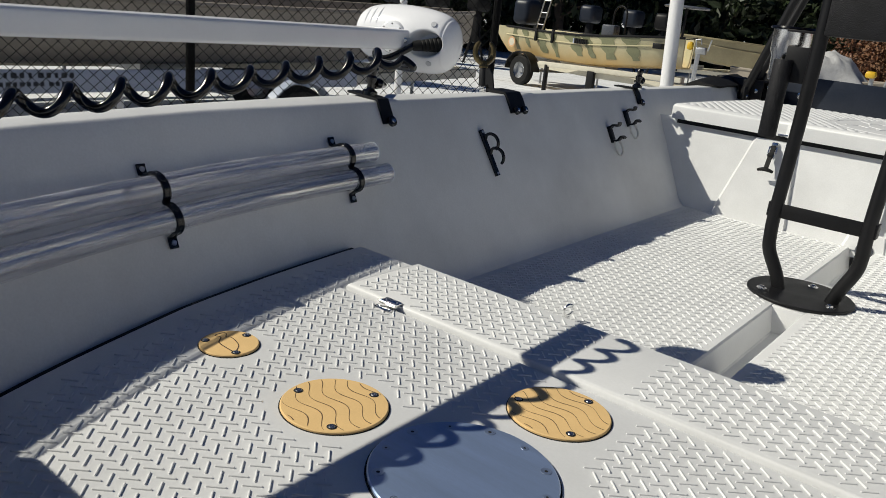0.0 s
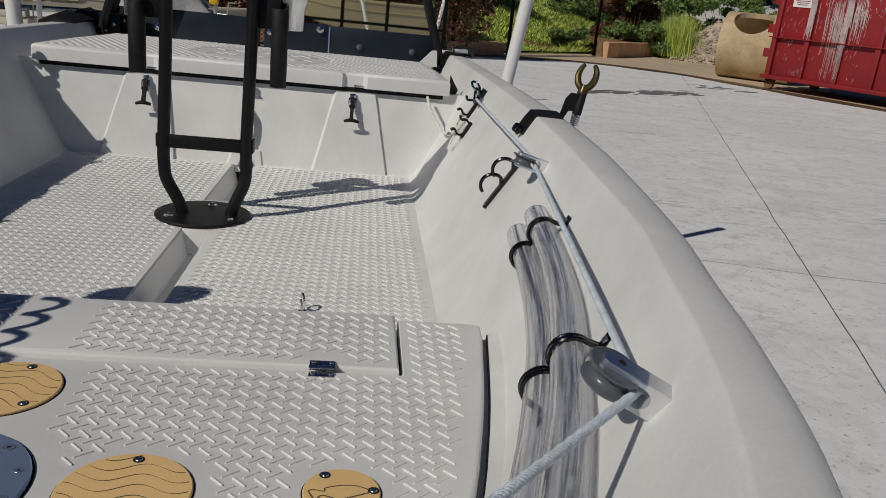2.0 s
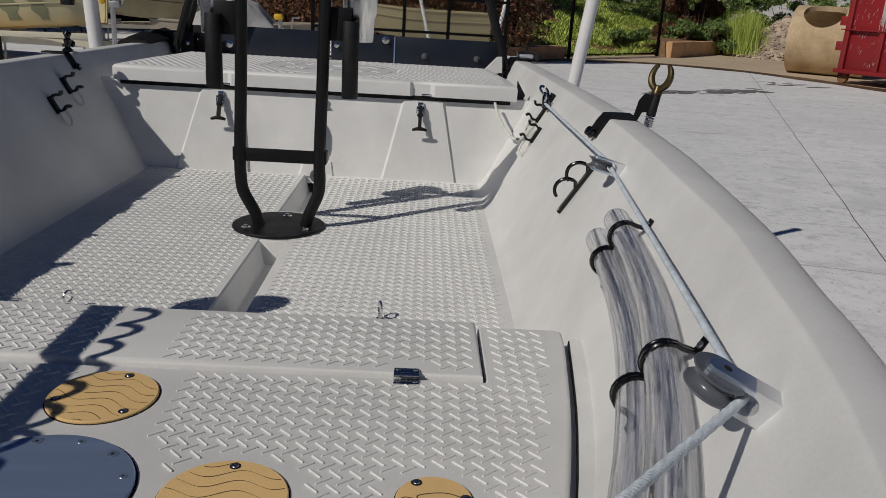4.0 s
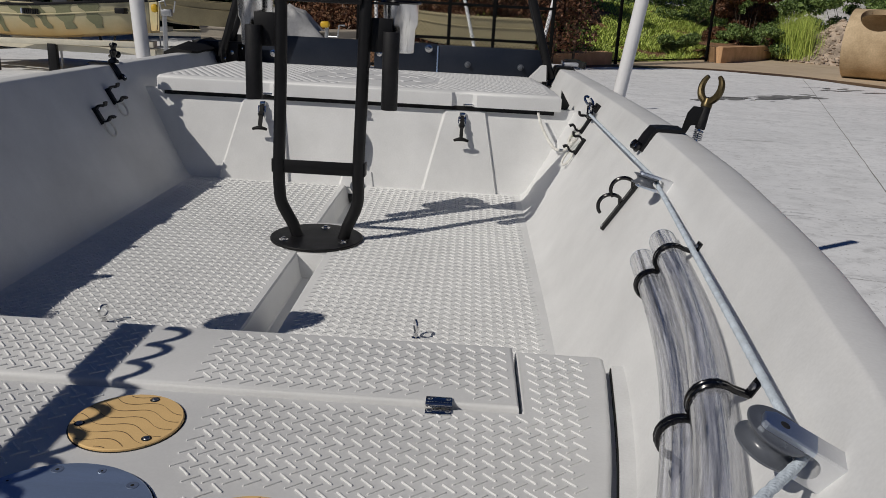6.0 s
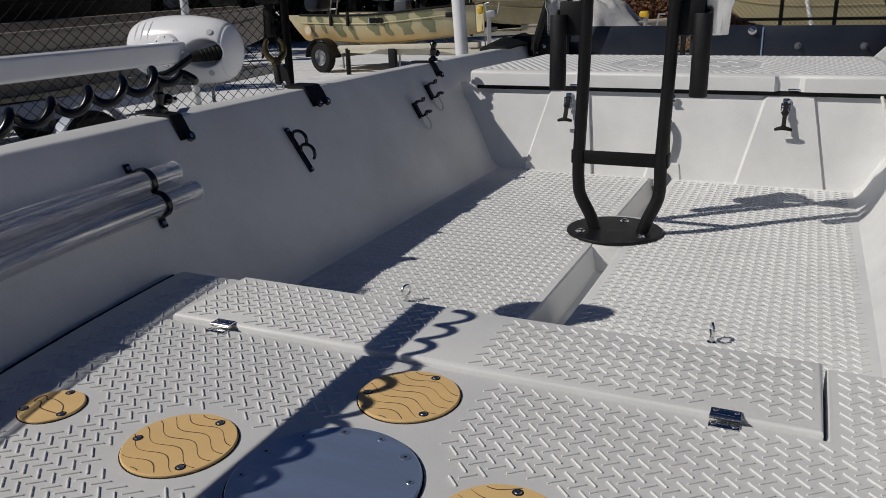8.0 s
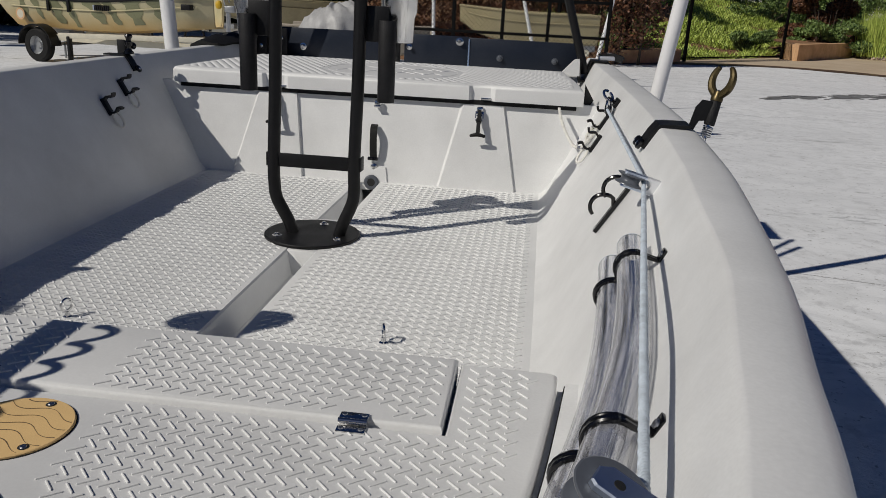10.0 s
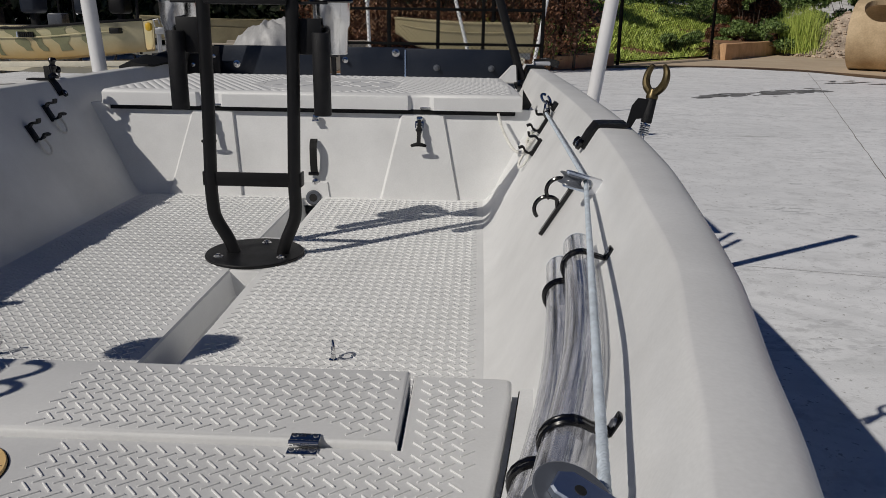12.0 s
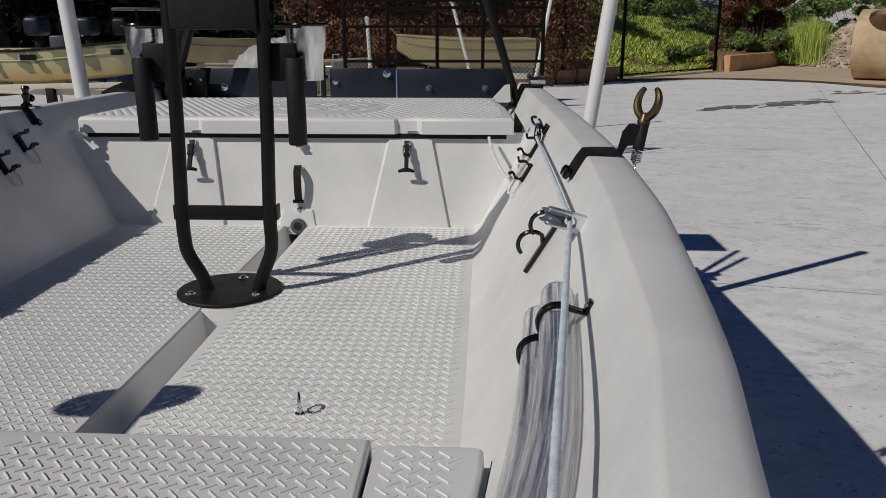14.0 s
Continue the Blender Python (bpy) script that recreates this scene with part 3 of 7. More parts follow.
for xa, xb in ((-0.372, -0.292), (0.346, 0.424)):
    outl += [(xa - 0.004, LID_Y0), (xa + 0.006, LID_Y0 + 0.014), (xb - 0.010, LID_Y0 + 0.014), (xb + 0.006, LID_Y0)]
lid = BM()
prism(lid, outl, LID_Z0, LID_Z1, bevel=0.014, seg=4)
lid = part("rear_deck_lid", lid, GEL_DECK, skiff, "pale grey rear deck lid with tread pattern and rounded edge")
for x in (-0.325, 0.382):
    bm = BM()
    box(bm, (x + 0.018, LID_Y0 + 0.012, LID_Z0 + 0.006), (0.034, 0.014, 0.007), bevel=0.001)
    part("keeper_plate", bm, STEEL, lid, "small stainless keeper plate")
# black bar that deepens the shade under the lid's overhang by colour
bm = BM()
box(bm, (CX, 0.785, 0.290), (1.38, 0.10, 0.016))
part("lid_gap_shade", bm, RUBBER, skiff, "black bar painted as the shade in the gap under the rear lid")
lid_ok = lambda x, y: abs(x - CX) < lid_half(y) - 0.03 and LID_Y0 + 0.03 < y < LID_Y1 - 0.03 and not ((x - 0.02) / 0.27) ** 2 + ((y - 1.06) / 0.30) ** 2 < 1


def scales(name, spots, z, parent, rx=0.0122, ry=0.0142, h=0.0027, turn=-0.35):
    """Separate rounded bumps, staggered like scales, joined as one relief."""
    verts, faces = [], []
    c, s = math.cos(turn), math.sin(turn)
    for x, y in spots:
        i = len(verts)
        for q, zz in ((1.0, -0.0002), (0.82, 0.75), (0.45, 1.0)):
            for k in range(10):
                a = 2 * math.pi * k / 10
                u, v = rx * q * math.cos(a), ry * q * math.sin(a)
                verts.append((x + u * c - v * s, y + u * s + v * c, z + h * zz))
        for r in (0, 10):
            for k in range(10):
                k2 = (k + 1) % 10
                faces.append((i + r + k, i + r + k2, i + r + 10 + k2, i + r + 10 + k))
        faces.append(tuple(range(i + 20, i + 30)))
    return tagged(raw(name, verts, faces, GEL_DECK, parent, smooth=True), kind="stuff")


lid_spots = []
for j in range(32):
    for i in range(46):
        x, y = -0.70 + 0.031 * i + 0.0155 * (j % 2), 0.770 + 0.0285 * j
        if lid_ok(x, y):
            lid_spots.append((x, y))
scales("tread_pattern", lid_spots, LID_Z1, skiff)
# black wedge between the lid's end and the hull side
bm = BM()
rim = [(0.727, 0.366), (0.758, 0.316), (0.737, 0.276), (0.727, 0.290)]
A = [bm.verts.new((x, 0.772, z)) for x, z in rim]
B = [bm.verts.new((x, 0.790, z)) for x, z in rim]
bm.faces.new(A)
bm.faces.new(B[::-1])
for k in range(4):
    bm.faces.new((A[k], B[k], B[(k + 1) % 4], A[(k + 1) % 4]))
bmesh.ops.recalc_face_normals(bm, faces=bm.faces)
part("lid_end_wedge", bm, BLACK, lid, "small black wedge at the lid's end")
# moulded oval emblem, plain shapes
bm = BM()
sweep(bm, [(0.02 + 0.245 * math.cos(a * math.pi / 20), 1.06 + 0.265 * math.sin(a * math.pi / 20), LID_Z1 - 0.0006) for a in range(40)], 0.0015, 6, closed=True)
part("moulded_oval", bm, GEL_DECK, lid)
for i in range(22):
    bm = BM()
    q = (i % 11) - 5
    box(bm, (0.02 + 0.036 * q + 0.01 * (i // 11), (0.98 if i < 11 else 1.14) + 0.012 * (i % 3), LID_Z1 - 0.001), (0.007 + 0.004 * (i % 2), 0.11 - 0.010 * abs(q), 0.005), bevel=0.0015, m=Matrix.Rotation(0.7 if i % 3 else -0.5, 3, 'Z'))
    part("moulded_bar", bm, GEL_DECK, lid)
# deck behind the lid
bm = BM()
box(bm, (CX, 1.665, 0.28), (1.32, 0.40, 0.10), bevel=0.008)
part("stern_deck", bm, GEL, skiff)


def latch(x, handle=True):
    """A rubber T-handle latch on the bulkhead."""
    t = thing("rubber_latch", (x, bulk_y(0.27) - 0.012, 0.27), "black rubber T-handle latch with a chrome keeper on the bulkhead", "latch", "hatch latches")
    y = lambda z: bulk_y(z) - 0.014
    bm = BM()
    box(bm, (x, y(0.262), 0.264), (0.022, 0.014, 0.024), bevel=0.004)
    part("keeper", bm, STEEL, t)
    bm = BM()
    rod(bm, (x - 0.011, y(0.25) - 0.008, 0.256), (x + 0.011, y(0.25) - 0.008, 0.256), 0.004, 8)
    part("roller", bm, STEEL, t)
    if not handle:
        return
    for sx in (-1, 1):
        bm = BM()
        strap(bm, [(x + sx * 0.0125, y(0.26) - 0.007, 0.262), (x + sx * 0.0125, y(0.24) - 0.011, 0.240)], (0, 1, 0), 0.012, 0.003)
        part("side_arm", bm, STEEL, t)
    bm = BM()
    strap(bm, [(x, y(0.26) - 0.008, 0.262), (x, y(0.23) - 0.022, 0.235), (x, y(0.2) - 0.036, 0.196)], (1, 0, 0), 0.0125, 0.011)
    lathe(bm, [(0, -0.010), (0.0085, -0.008), (0.0095, 0), (0.0085, 0.008), (0, 0.010)], (x, y(0.23) - 0.022, 0.234), (1, 0, 0), 14)
    part("strap", bm, RUBBER, t)
    for sx in (-1, 1):
        bm = BM()
        rod(bm, (x + sx * 0.0095, y(0.23) - 0.022, 0.234), (x + sx * 0.0115, y(0.23) - 0.022, 0.234), 0.0042, 10)
        part("pivot_pin", bm, STEEL, t)
    bm = BM()
    rod(bm, (x - 0.010, y(0.25) - 0.016, 0.249), (x + 0.010, y(0.25) - 0.016, 0.249), 0.0026, 8)
    part("wire_bail", bm, STEEL, t)
    bm = BM()
    sweep(bm, smooth_path([(x - 0.025, y(0.19) - 0.036, 0.184), (x - 0.013, y(0.19) - 0.039, 0.188), (x, y(0.19) - 0.040, 0.190), (x + 0.013, y(0.19) - 0.039, 0.188), (x + 0.025, y(0.19) - 0.036, 0.184)], 3), [0.0045, 0.005, 0.0055, 0.006, 0.0065, 0.007, 0.007, 0.007, 0.0065, 0.006, 0.0055, 0.005, 0.0045], 8)
    part("t_handle", bm, RUBBER, t)


latch(-0.325)
latch(0.382)
latch(0.030, False)
# strap with buckle
t = thing("strap_with_buckle", (0.026, bulk_y(0.1), 0.11), "black webbing strap with a buckle on the bulkhead", "strap")
bm = BM()
strap(bm, smooth_path([(0.022, bulk_y(0.19) - 0.006, 0.192), (0.024, bulk_y(0.17) - 0.030, 0.175), (0.026, bulk_y(0.11) - 0.028, 0.11), (0.027, bulk_y(0.07) - 0.012, 0.075)], 5), (1, 0, 0), 0.024, 0.005)
part("webbing", bm, RUBBER, t)
bm = BM()
box(bm, (0.024, bulk_y(0.07) - 0.014, 0.080), (0.036, 0.012, 0.012), bevel=0.003)
part("buckle", bm, GLOSSBLACK, t)
bm = BM()
lathe(bm, [(0.012, 0), (0.012, 0.006), (0.006, 0.009), (0, 0.009)], (0.028, bulk_y(0.05), 0.05), (0, -1, 0), 16)
part("button", bm, STEEL, t)
# drain fitting
t = thing("drain_fitting", (0.020, bulk_y(0.0), 0.0), "round plastic drain fitting at the foot of the bulkhead", "drain")
bm = BM()
lathe(bm, [(0.026, 0.0), (0.026, 0.004), (0.022, 0.007), (0.014, 0.007), (0.014, 0.0)], (0.022, bulk_y(0.0) - 0.007, -0.002), (0, -1, 0.1), 24)
part("flange", bm, GREYPLAST, t)
# black disc closes the flange as the drain's painted darkness
bm = BM()
lathe(bm, [(0.014, 0.0055), (0, 0.0055)], (0.022, bulk_y(0.0) - 0.007, -0.002), (0, -1, 0.1), 24)
part("bore", bm, SHADEBLACK, t)

# ---- grab rail with rod holders and cup holders ----
g = thing("grab_rail", (0.0, 0.05, 0.0), "black powder-coated tubular grab rail on a round base plate", "grab rail")
bm = BM()
lathe(bm, [(0.126, 0.0), (0.126, 0.005), (0.124, 0.007), (0, 0.007)], (0.006, 0.018, 0.001), seg=56)
bp = part("base_plate", bm, BLACK, g)
for x, y in ((-0.074, -0.034), (0.087, -0.030), (0.016, 0.098)):
    bm = BM()
    lathe(bm, [(0.0125, 0.0), (0.0125, 0.0018), (0, 0.0018)], (x, y, 0.008), seg=18)
    part("washer", bm, STEEL, bp)
    bm = BM()
    lathe(bm, [(0.0075, 0.0), (0.007, 0.004), (0.004, 0.0058), (0, 0.006)], (x, y, 0.0098), seg=12)
    part("bolt", bm, STEEL, bp)
for s, xf, xm, xt in ((-1, -0.052, -0.098, -0.090), (1, 0.073, 0.116, 0.126)):
    bm = BM()
    sweep(bm, smooth_path([(xf + 0.006, 0.014, 0.004), (xf + 0.005 + s * 0.012, 0.014, 0.040), (xm + 0.003 - s * 0.006, 0.016, 0.095), (xm + 0.002, 0.018, 0.135), (xm, 0.022, 0.2), ((xm + xt) / 2, 0.033, 0.42), (xt, 0.03, 0.64), (xt, 0.03, 0.86)], 6), 0.0162, 16)
    part("rail_tube", bm, BLACK, g)
bm = BM()
box(bm, (0.009, 0.017, 0.199), (0.252, 0.005, 0.036), bevel=0.0015)
part("cross_plate", bm, BLACK, g)
for x in (-0.115, 0.133):
    bm = BM()
    box(bm, (x, 0.033, 0.199), (0.005, 0.034, 0.036), bevel=0.0015)
    part("cross_clamp", bm, BLACK, g)
bm = BM()
box(bm, (0.018, 0.03, 0.725), (0.20, 0.05, 0.205), bevel=0.006)
part("back_panel", bm, WRINKLE, g, "textured black panel between the rail tubes")
for s, x, xt, z0, z1 in ((-1, -0.163, -0.095, 0.372, 0.560), (1, 0.193, 0.124, 0.362, 0.560)):
    bm = BM()
    box(bm, ((x + xt) / 2, 0.04, 0.55), (abs(xt - x), 0.006, 0.085), bevel=0.0015)
    part("holder_bracket", bm, BLACK, g)
    rh = thing("rod_holder", (x, 0.03, z0), "black textured tubular rod holder on the grab rail", "rod holder", "rod holders on the rail")
    bm = BM()
    lathe(bm, [(0.013, 0.0), (0.0205, 0.0), (0.0215, 0.002), (0.0215, z1 - z0 - 0.002), (0.0205, z1 - z0), (0.0165, z1 - z0), (0.0165, 0.02), (0.0, 0.02)], (x, 0.03, z0), seg=28)
    part("tube", bm, WRINKLE, rh)
    cx = 0.211 if s > 0 else -0.170
    cup = thing("cup_holder", (cx, 0.095, 0.52), "polished stainless steel cup in a black ring beside the rail", "cup holder", "cup holders")
    bm = BM()
    lathe(bm, [(0.0, 0.0), (0.035, 0.0), (0.0375, 0.003), (0.0395, 0.060), (0.0450, 0.072), (0.0465, 0.128), (0.0455, 0.128), (0.044, 0.073), (0.0385, 0.061), (0.0365, 0.004), (0, 0.004)], (cx, 0.085, 0.507), seg=36)
    part("cup", bm, CUPSTEEL, cup)
    bm = BM()
    lathe(bm, [(0.0462, 0.122), (0.052, 0.123), (0.054, 0.126), (0.052, 0.130), (0.0464, 0.130)], (cx, 0.085, 0.507), seg=36)
    part("rim", bm, GLOSSBLACK, cup)
    bm = BM()
    box(bm, ((cx + xt) / 2, 0.055, 0.628), (abs(cx - xt), 0.05, 0.006), bevel=0.001)
    part("arm", bm, BLACK, cup)


# ---- stern: navy panel and platform legs ----
PY = 1.72
t = thing("stern_panel", (0, PY, 0.33), "navy painted metal stern panel with bolts and a welded seam", "panel")
for x0, x1, z1 in ((-0.635, -0.115, 0.458), (-0.055, 0.242, 0.458), (0.244, 0.735, 0.455)):
    bm = BM()
    box(bm, ((x0 + x1) / 2, PY, (z1 + 0.32) / 2), (x1 - x0, 0.012, z1 - 0.32), bevel=0.004)
    part("panel_plate", bm, NAVY, t)
bm = BM()
sweep(bm, [(0.243 + 0.0012 * math.sin(i * 2.1), PY - 0.007, 0.325 + i * 0.0054) for i in range(24)], [0.003 + 0.0012 * (i % 2) for i in range(24)], 6)
part("weld_seam", bm, ALU, t)
for x, z, r, m in ((0.20, 0.435, 0.012, STEEL), (0.385, 0.372, 0.010, GREYPLAST), (0.633, 0.372, 0.010, GREYPLAST), (-0.53, 0.375, 0.011, STEEL), (-0.03, 0.40, 0.009, STEEL)):
    bm = BM()
    lathe(bm, [(r * 1.5, 0), (r * 1.5, 0.003), (r, 0.004), (r, 0.016), (r * 0.6, 0.02), (0, 0.02)], (x, PY - 0.006, z), (0, -1, 0), 12)
    part("bolt", bm, m, t)
bm = BM()
rod(bm, (-0.085, PY, 0.30), (-0.085, PY, 0.47), 0.012)
rod(bm, (-0.10, PY - 0.02, 0.42), (-0.06, PY - 0.02, 0.42), 0.008)
part("ram", bm, GLOSSBLACK, t, "black hydraulic ram between the plates")

pf = thing("platform_frame", (0, 1.6, 0.39), "black tubular platform legs bolted over the stern gunwales", "platform frame")
for s in (-1, 1):
    yb = 1.62
    xg = outer(yb)
    xi = CX + s * (xg - 0.11)
    bm = BM()
    strap(bm, [(xi + s * 0.0, yb, 0.30), (xi + s * 0.003, yb, 0.37), (xi + s * 0.012, yb, 0.392), (CX + s * (xg - 0.03), yb, 0.392), (CX + s * (xg + 0.002), yb, 0.36)], (0, 1, 0), 0.12, 0.006)
    sd = part("saddle", bm, BLACK, pf)
    if s < 0:
        bm = BM()
        box(bm, (-0.665, 1.66, 0.392), (0.15, 0.010, 0.125), bevel=0.002)
        part("corner_plate", bm, BLACK, pf)
        bm = BM()
        box(bm, (-0.765, 1.60, 0.374), (0.20, 0.012, 0.095), bevel=0.002)
        box(bm, (-0.765, 1.66, 0.418), (0.22, 0.13, 0.008), bevel=0.002)
        part("hinge_bracket", bm, BLACK, pf)
        for k in range(4):
            bm = BM()
            lathe(bm, [(0.010, 0), (0.009, 0.006), (0, 0.008)], (-0.84 + 0.05 * k, 1.594, 0.36 + 0.016 * (k % 2)), (0, -1, 0), 12)
            part("bolt", bm, STEEL, pf)
        for k in range(3):
            bm = BM()
            lathe(bm, [(0.009, 0), (0.008, 0.005), (0, 0.007)], (-0.715 + 0.05 * k, 1.655, 0.375 + 0.018 * k), (0, -1, 0), 12)
            part("bolt", bm, STEEL, pf)
    bm = BM()
    box(bm, (xi - s * 0.035, yb, 0.345), (0.006, 0.20, 0.09), bevel=0.002)
    box(bm, (xi - s * 0.018, yb, 0.31), (0.04, 0.20, 0.006), bevel=0.002)
    part("gusset", bm, BLACK, pf)
    for k in range(3):
        bm = BM()
        lathe(bm, [(0.009, 0), (0.008, 0.005), (0, 0.007)], (xi - s * 0.039, yb - 0.06 + 0.06 * k, 0.35), (-s, 0, 0), 12)
        part("bolt", bm, STEEL, sd)
    for dyy in (-0.05, 0.03):
        bm = BM()
        sweep(bm, [(xi - s * 0.012, yb + dyy, 0.34), (xi - s * 0.275, yb + dyy * 2 + 0.03, 1.15)], 0.017, 14)
        part("leg", bm, BLACK, pf)
    bm = BM()
    box(bm, (CX + s * (xg - 0.03), yb + 0.05, 0.402), (0.07, 0.06, 0.016), bevel=0.003)
    part("clamp_block", bm, ALUBLOCK, pf)
    bm = BM()
    strap(bm, [(CX + s * (xg - 0.06), yb + 0.10, 0.40), (CX + s * (xg + 0.0), yb + 0.12, 0.408), (CX + s * (xg + 0.05), yb + 0.15, 0.392)], (0, 1, 0), 0.08, 0.03)
    part("strap_pad", bm, GLOSSBLACK, pf)
# unseen deck above the legs, added and sized for its ground shadow
bm = BM()
box(bm, (CX - 0.02, 1.90, 1.165), (0.86, 0.42, 0.03), bevel=0.012)
part("unseen_platform_deck", bm, BLACK, pf)
# dark cover lying over the gunwale at the stern
t = thing("folded_cover", (-0.89, 1.55, 0.39), "folded dark vinyl cover lying over the stern gunwale", "cover")
bm = BM()
loft(bm, [[(CX - outer(y) + dx, y, 0.385 + h + 0.008 * noise.noise(Vector((dx * 30, y * 9, 0)))) for dx, h in ((-0.03, -0.05), (-0.02, 0.004), (0.0, 0.018 * q), (0.03, 0.030 * q), (0.06, 0.022 * q), (0.10, 0.006), (0.10, -0.002), (0.03, -0.002), (-0.014, -0.012), (-0.022, -0.05))] for y, q in ((1.30, 0.5), (1.36, 1.0), (1.45, 1.3), (1.54, 1.0), (1.62, 1.5), (1.72, 1.6), (1.80, 1.0))], closed=True)
part("fold", bm, RUBBER, t)
# light wedge beside the stern
t = thing("corner_wedge", (0.70, 1.5, 0.35), "pale fibreglass corner wedge at the stern gunwale", "trim")
bm = BM()
loft(bm, [[(0.655, 1.52, 0.33), (0.74, 1.52, 0.33), (0.735, 1.52, 0.40), (0.715, 1.52, 0.395)], [(0.655, 1.58, 0.33), (0.74, 1.58, 0.33), (0.735, 1.58, 0.40), (0.715, 1.58, 0.395)]], closed=True)
part("wedge", bm, GEL, t)


# ---- fittings on the inner hull sides ----
def clip_z(y, side):
    """Height of the pair of tubes on either hull side."""
    return 0.2613 if side < 0 else 0.2550 + 0.0260 * (y + 0.904)


def double_clip(y, side, zc):
    """Two half rings side by side with a screw foot at either end."""
    t = thing("tube_clip", wall(y, zc, side)[0], "black moulded double pipe clip screwed to the hull side", "clip", "tube clips")
    p0, n = wall(y, zc, side)
    up = Vector((0, 1, 0)).cross(n).normalized()
    if up.z < 0:
        up = -up
    r = 0.0242
    pts = []
    for c, a0, a1 in ((up * r, 100, -75), (up * -r, 75, -100)):
        cc = p0 + c * 1.02 + n * 0.0232
        pts += arc(cc, r, a0, a1, 10, n, up)
    foot_t = p0 + up * (2 * r + 0.012) + n * 0.003
    foot_b = p0 - up * (2 * r + 0.012) + n * 0.003
    lean = lambda v: v - Vector((0, 0.16 * (v - p0).dot(up), 0))
    pts, foot_t, foot_b = [lean(v) for v in pts], lean(foot_t), lean(foot_b)
    path = [foot_t, p0 + up * (2 * r + 0.003) + n * 0.004] + pts + [p0 - up * (2 * r + 0.003) + n * 0.004, foot_b]
    path = [path[0], lean(path[1])] + path[2:-2] + [lean(path[-2]), path[-1]]
    bm = BM()
    strap(bm, path, (0, 1, 0), 0.008, 0.0040)
    for e in (-0.0038, 0.0038):
        sweep(bm, [p + Vector((0, e, 0)) for p in path], 0.0030, 8)
    part("band", bm, GLOSSBLACK, t)
    for f in (foot_t, foot_b):
        bm = BM()
        lathe(bm, [(0.0048, 0), (0.004, 0.002), (0.0015, 0.0022), (0, 0.0014)], f + n * 0.002, n, 12)
        part("screw", bm, SCREW, t)
        bm = BM()
        box(bm, f, (0.004, 0.015, 0.018), m=Matrix((n, Vector((0, 1, 0)), up)).transposed(), bevel=0.001)
        part("foot", bm, GLOSSBLACK, t)


def rings_end(c, b, rad):
    tt = (b - c).normalized()
    u = (Vector((0, 0, 1)) - tt * tt.z).normalized()
    w = tt.cross(u)
    return [c + (u * math.cos(2 * math.pi * k / 28) + w * math.sin(2 * math.pi * k / 28)) * rad for k in range(28)]


CUTEDGE = mat("sawn_acrylic", (0.80, 0.84, 0.88), 0.3, vary=0.05, scale=20, fine=200)


def rod_tube(side, dz, y_end):
    t = thing("rod_tube", wall(y_end, clip_z(y_end, side) + dz, side, 0.022)[0], "long clear acrylic rod tube clipped along the hull side", "tube", "clear rod tubes")
    path = [wall(y_end - 0.06 * i, clip_z(y_end - 0.06 * i, side) + dz, side, 0.0238)[0] for i in range(24)]
    bm = BM()
    R, r = 0.0213, 0.0196
    tang = []
    rings = []
    for i, c in enumerate(path):
        a = path[max(i - 1, 0)]
        b = path[min(i + 1, len(path) - 1)]
        tt = (b - a).normalized()
        u = (Vector((0, 0, 1)) - tt * tt.z).normalized()
        w = tt.cross(u)
        ro = [c + (u * math.cos(2 * math.pi * k / 28) + w * math.sin(2 * math.pi * k / 28)) * R for k in range(28)]
        ri = [c + (u * math.cos(2 * math.pi * k / 28) + w * math.sin(2 * math.pi * k / 28)) * r for k in range(28)]
        rings.append(([bm.verts.new(q) for q in ro], [bm.verts.new(q) for q in ri]))
    uv = bm.loops.layers.uv.new("along")
    for i, ((A, a), (B, b)) in enumerate(zip(rings, rings[1:])):
        for k in range(28):
            k2 = (k + 1) % 28
            for f, at in ((bm.faces.new((A[k], A[k2], B[k2], B[k])), ((k, i), (k + 1, i), (k + 1, i + 1), (k, i + 1))), (bm.faces.new((a[k2], a[k], b[k], b[k2])), ((k + 40, i), (k + 39, i), (k + 39, i + 1), (k + 40, i + 1)))):
                for lp, (p, q) in zip(f.loops, at):
                    lp[uv].uv = (p / 28, q + dz * 90)
    for (A, a) in (rings[0], rings[-1]):
        for k in range(28):
            k2 = (k + 1) % 28
            bm.faces.new((A[k], A[k2], a[k2], a[k]))
    ob = part("tube_wall", bm, ACRYLIC, t, sharp=60)
    bm = BM()
    ro, ri = rings_end(path[0], path[1], R + 0.0002), rings_end(path[0], path[1], r)
    loft(bm, [ri, ro, [p - (path[1] - path[0]).normalized() * 0.002 for p in ro], [p - (path[1] - path[0]).normalized() * 0.002 for p in ri], ri], closed=True, cap=False)
    part("cut_end", bm, CUTEDGE, ob, "bright sawn end of the tube")


for side in (-1, 1):
    for y in ((-0.904, -1.334) if side > 0 else (-0.901, -1.354)):
        double_clip(y, side, clip_z(y, side))
    rod_tube(side, 0.0222, -0.822)
    rod_tube(side, -0.0222, -0.792)


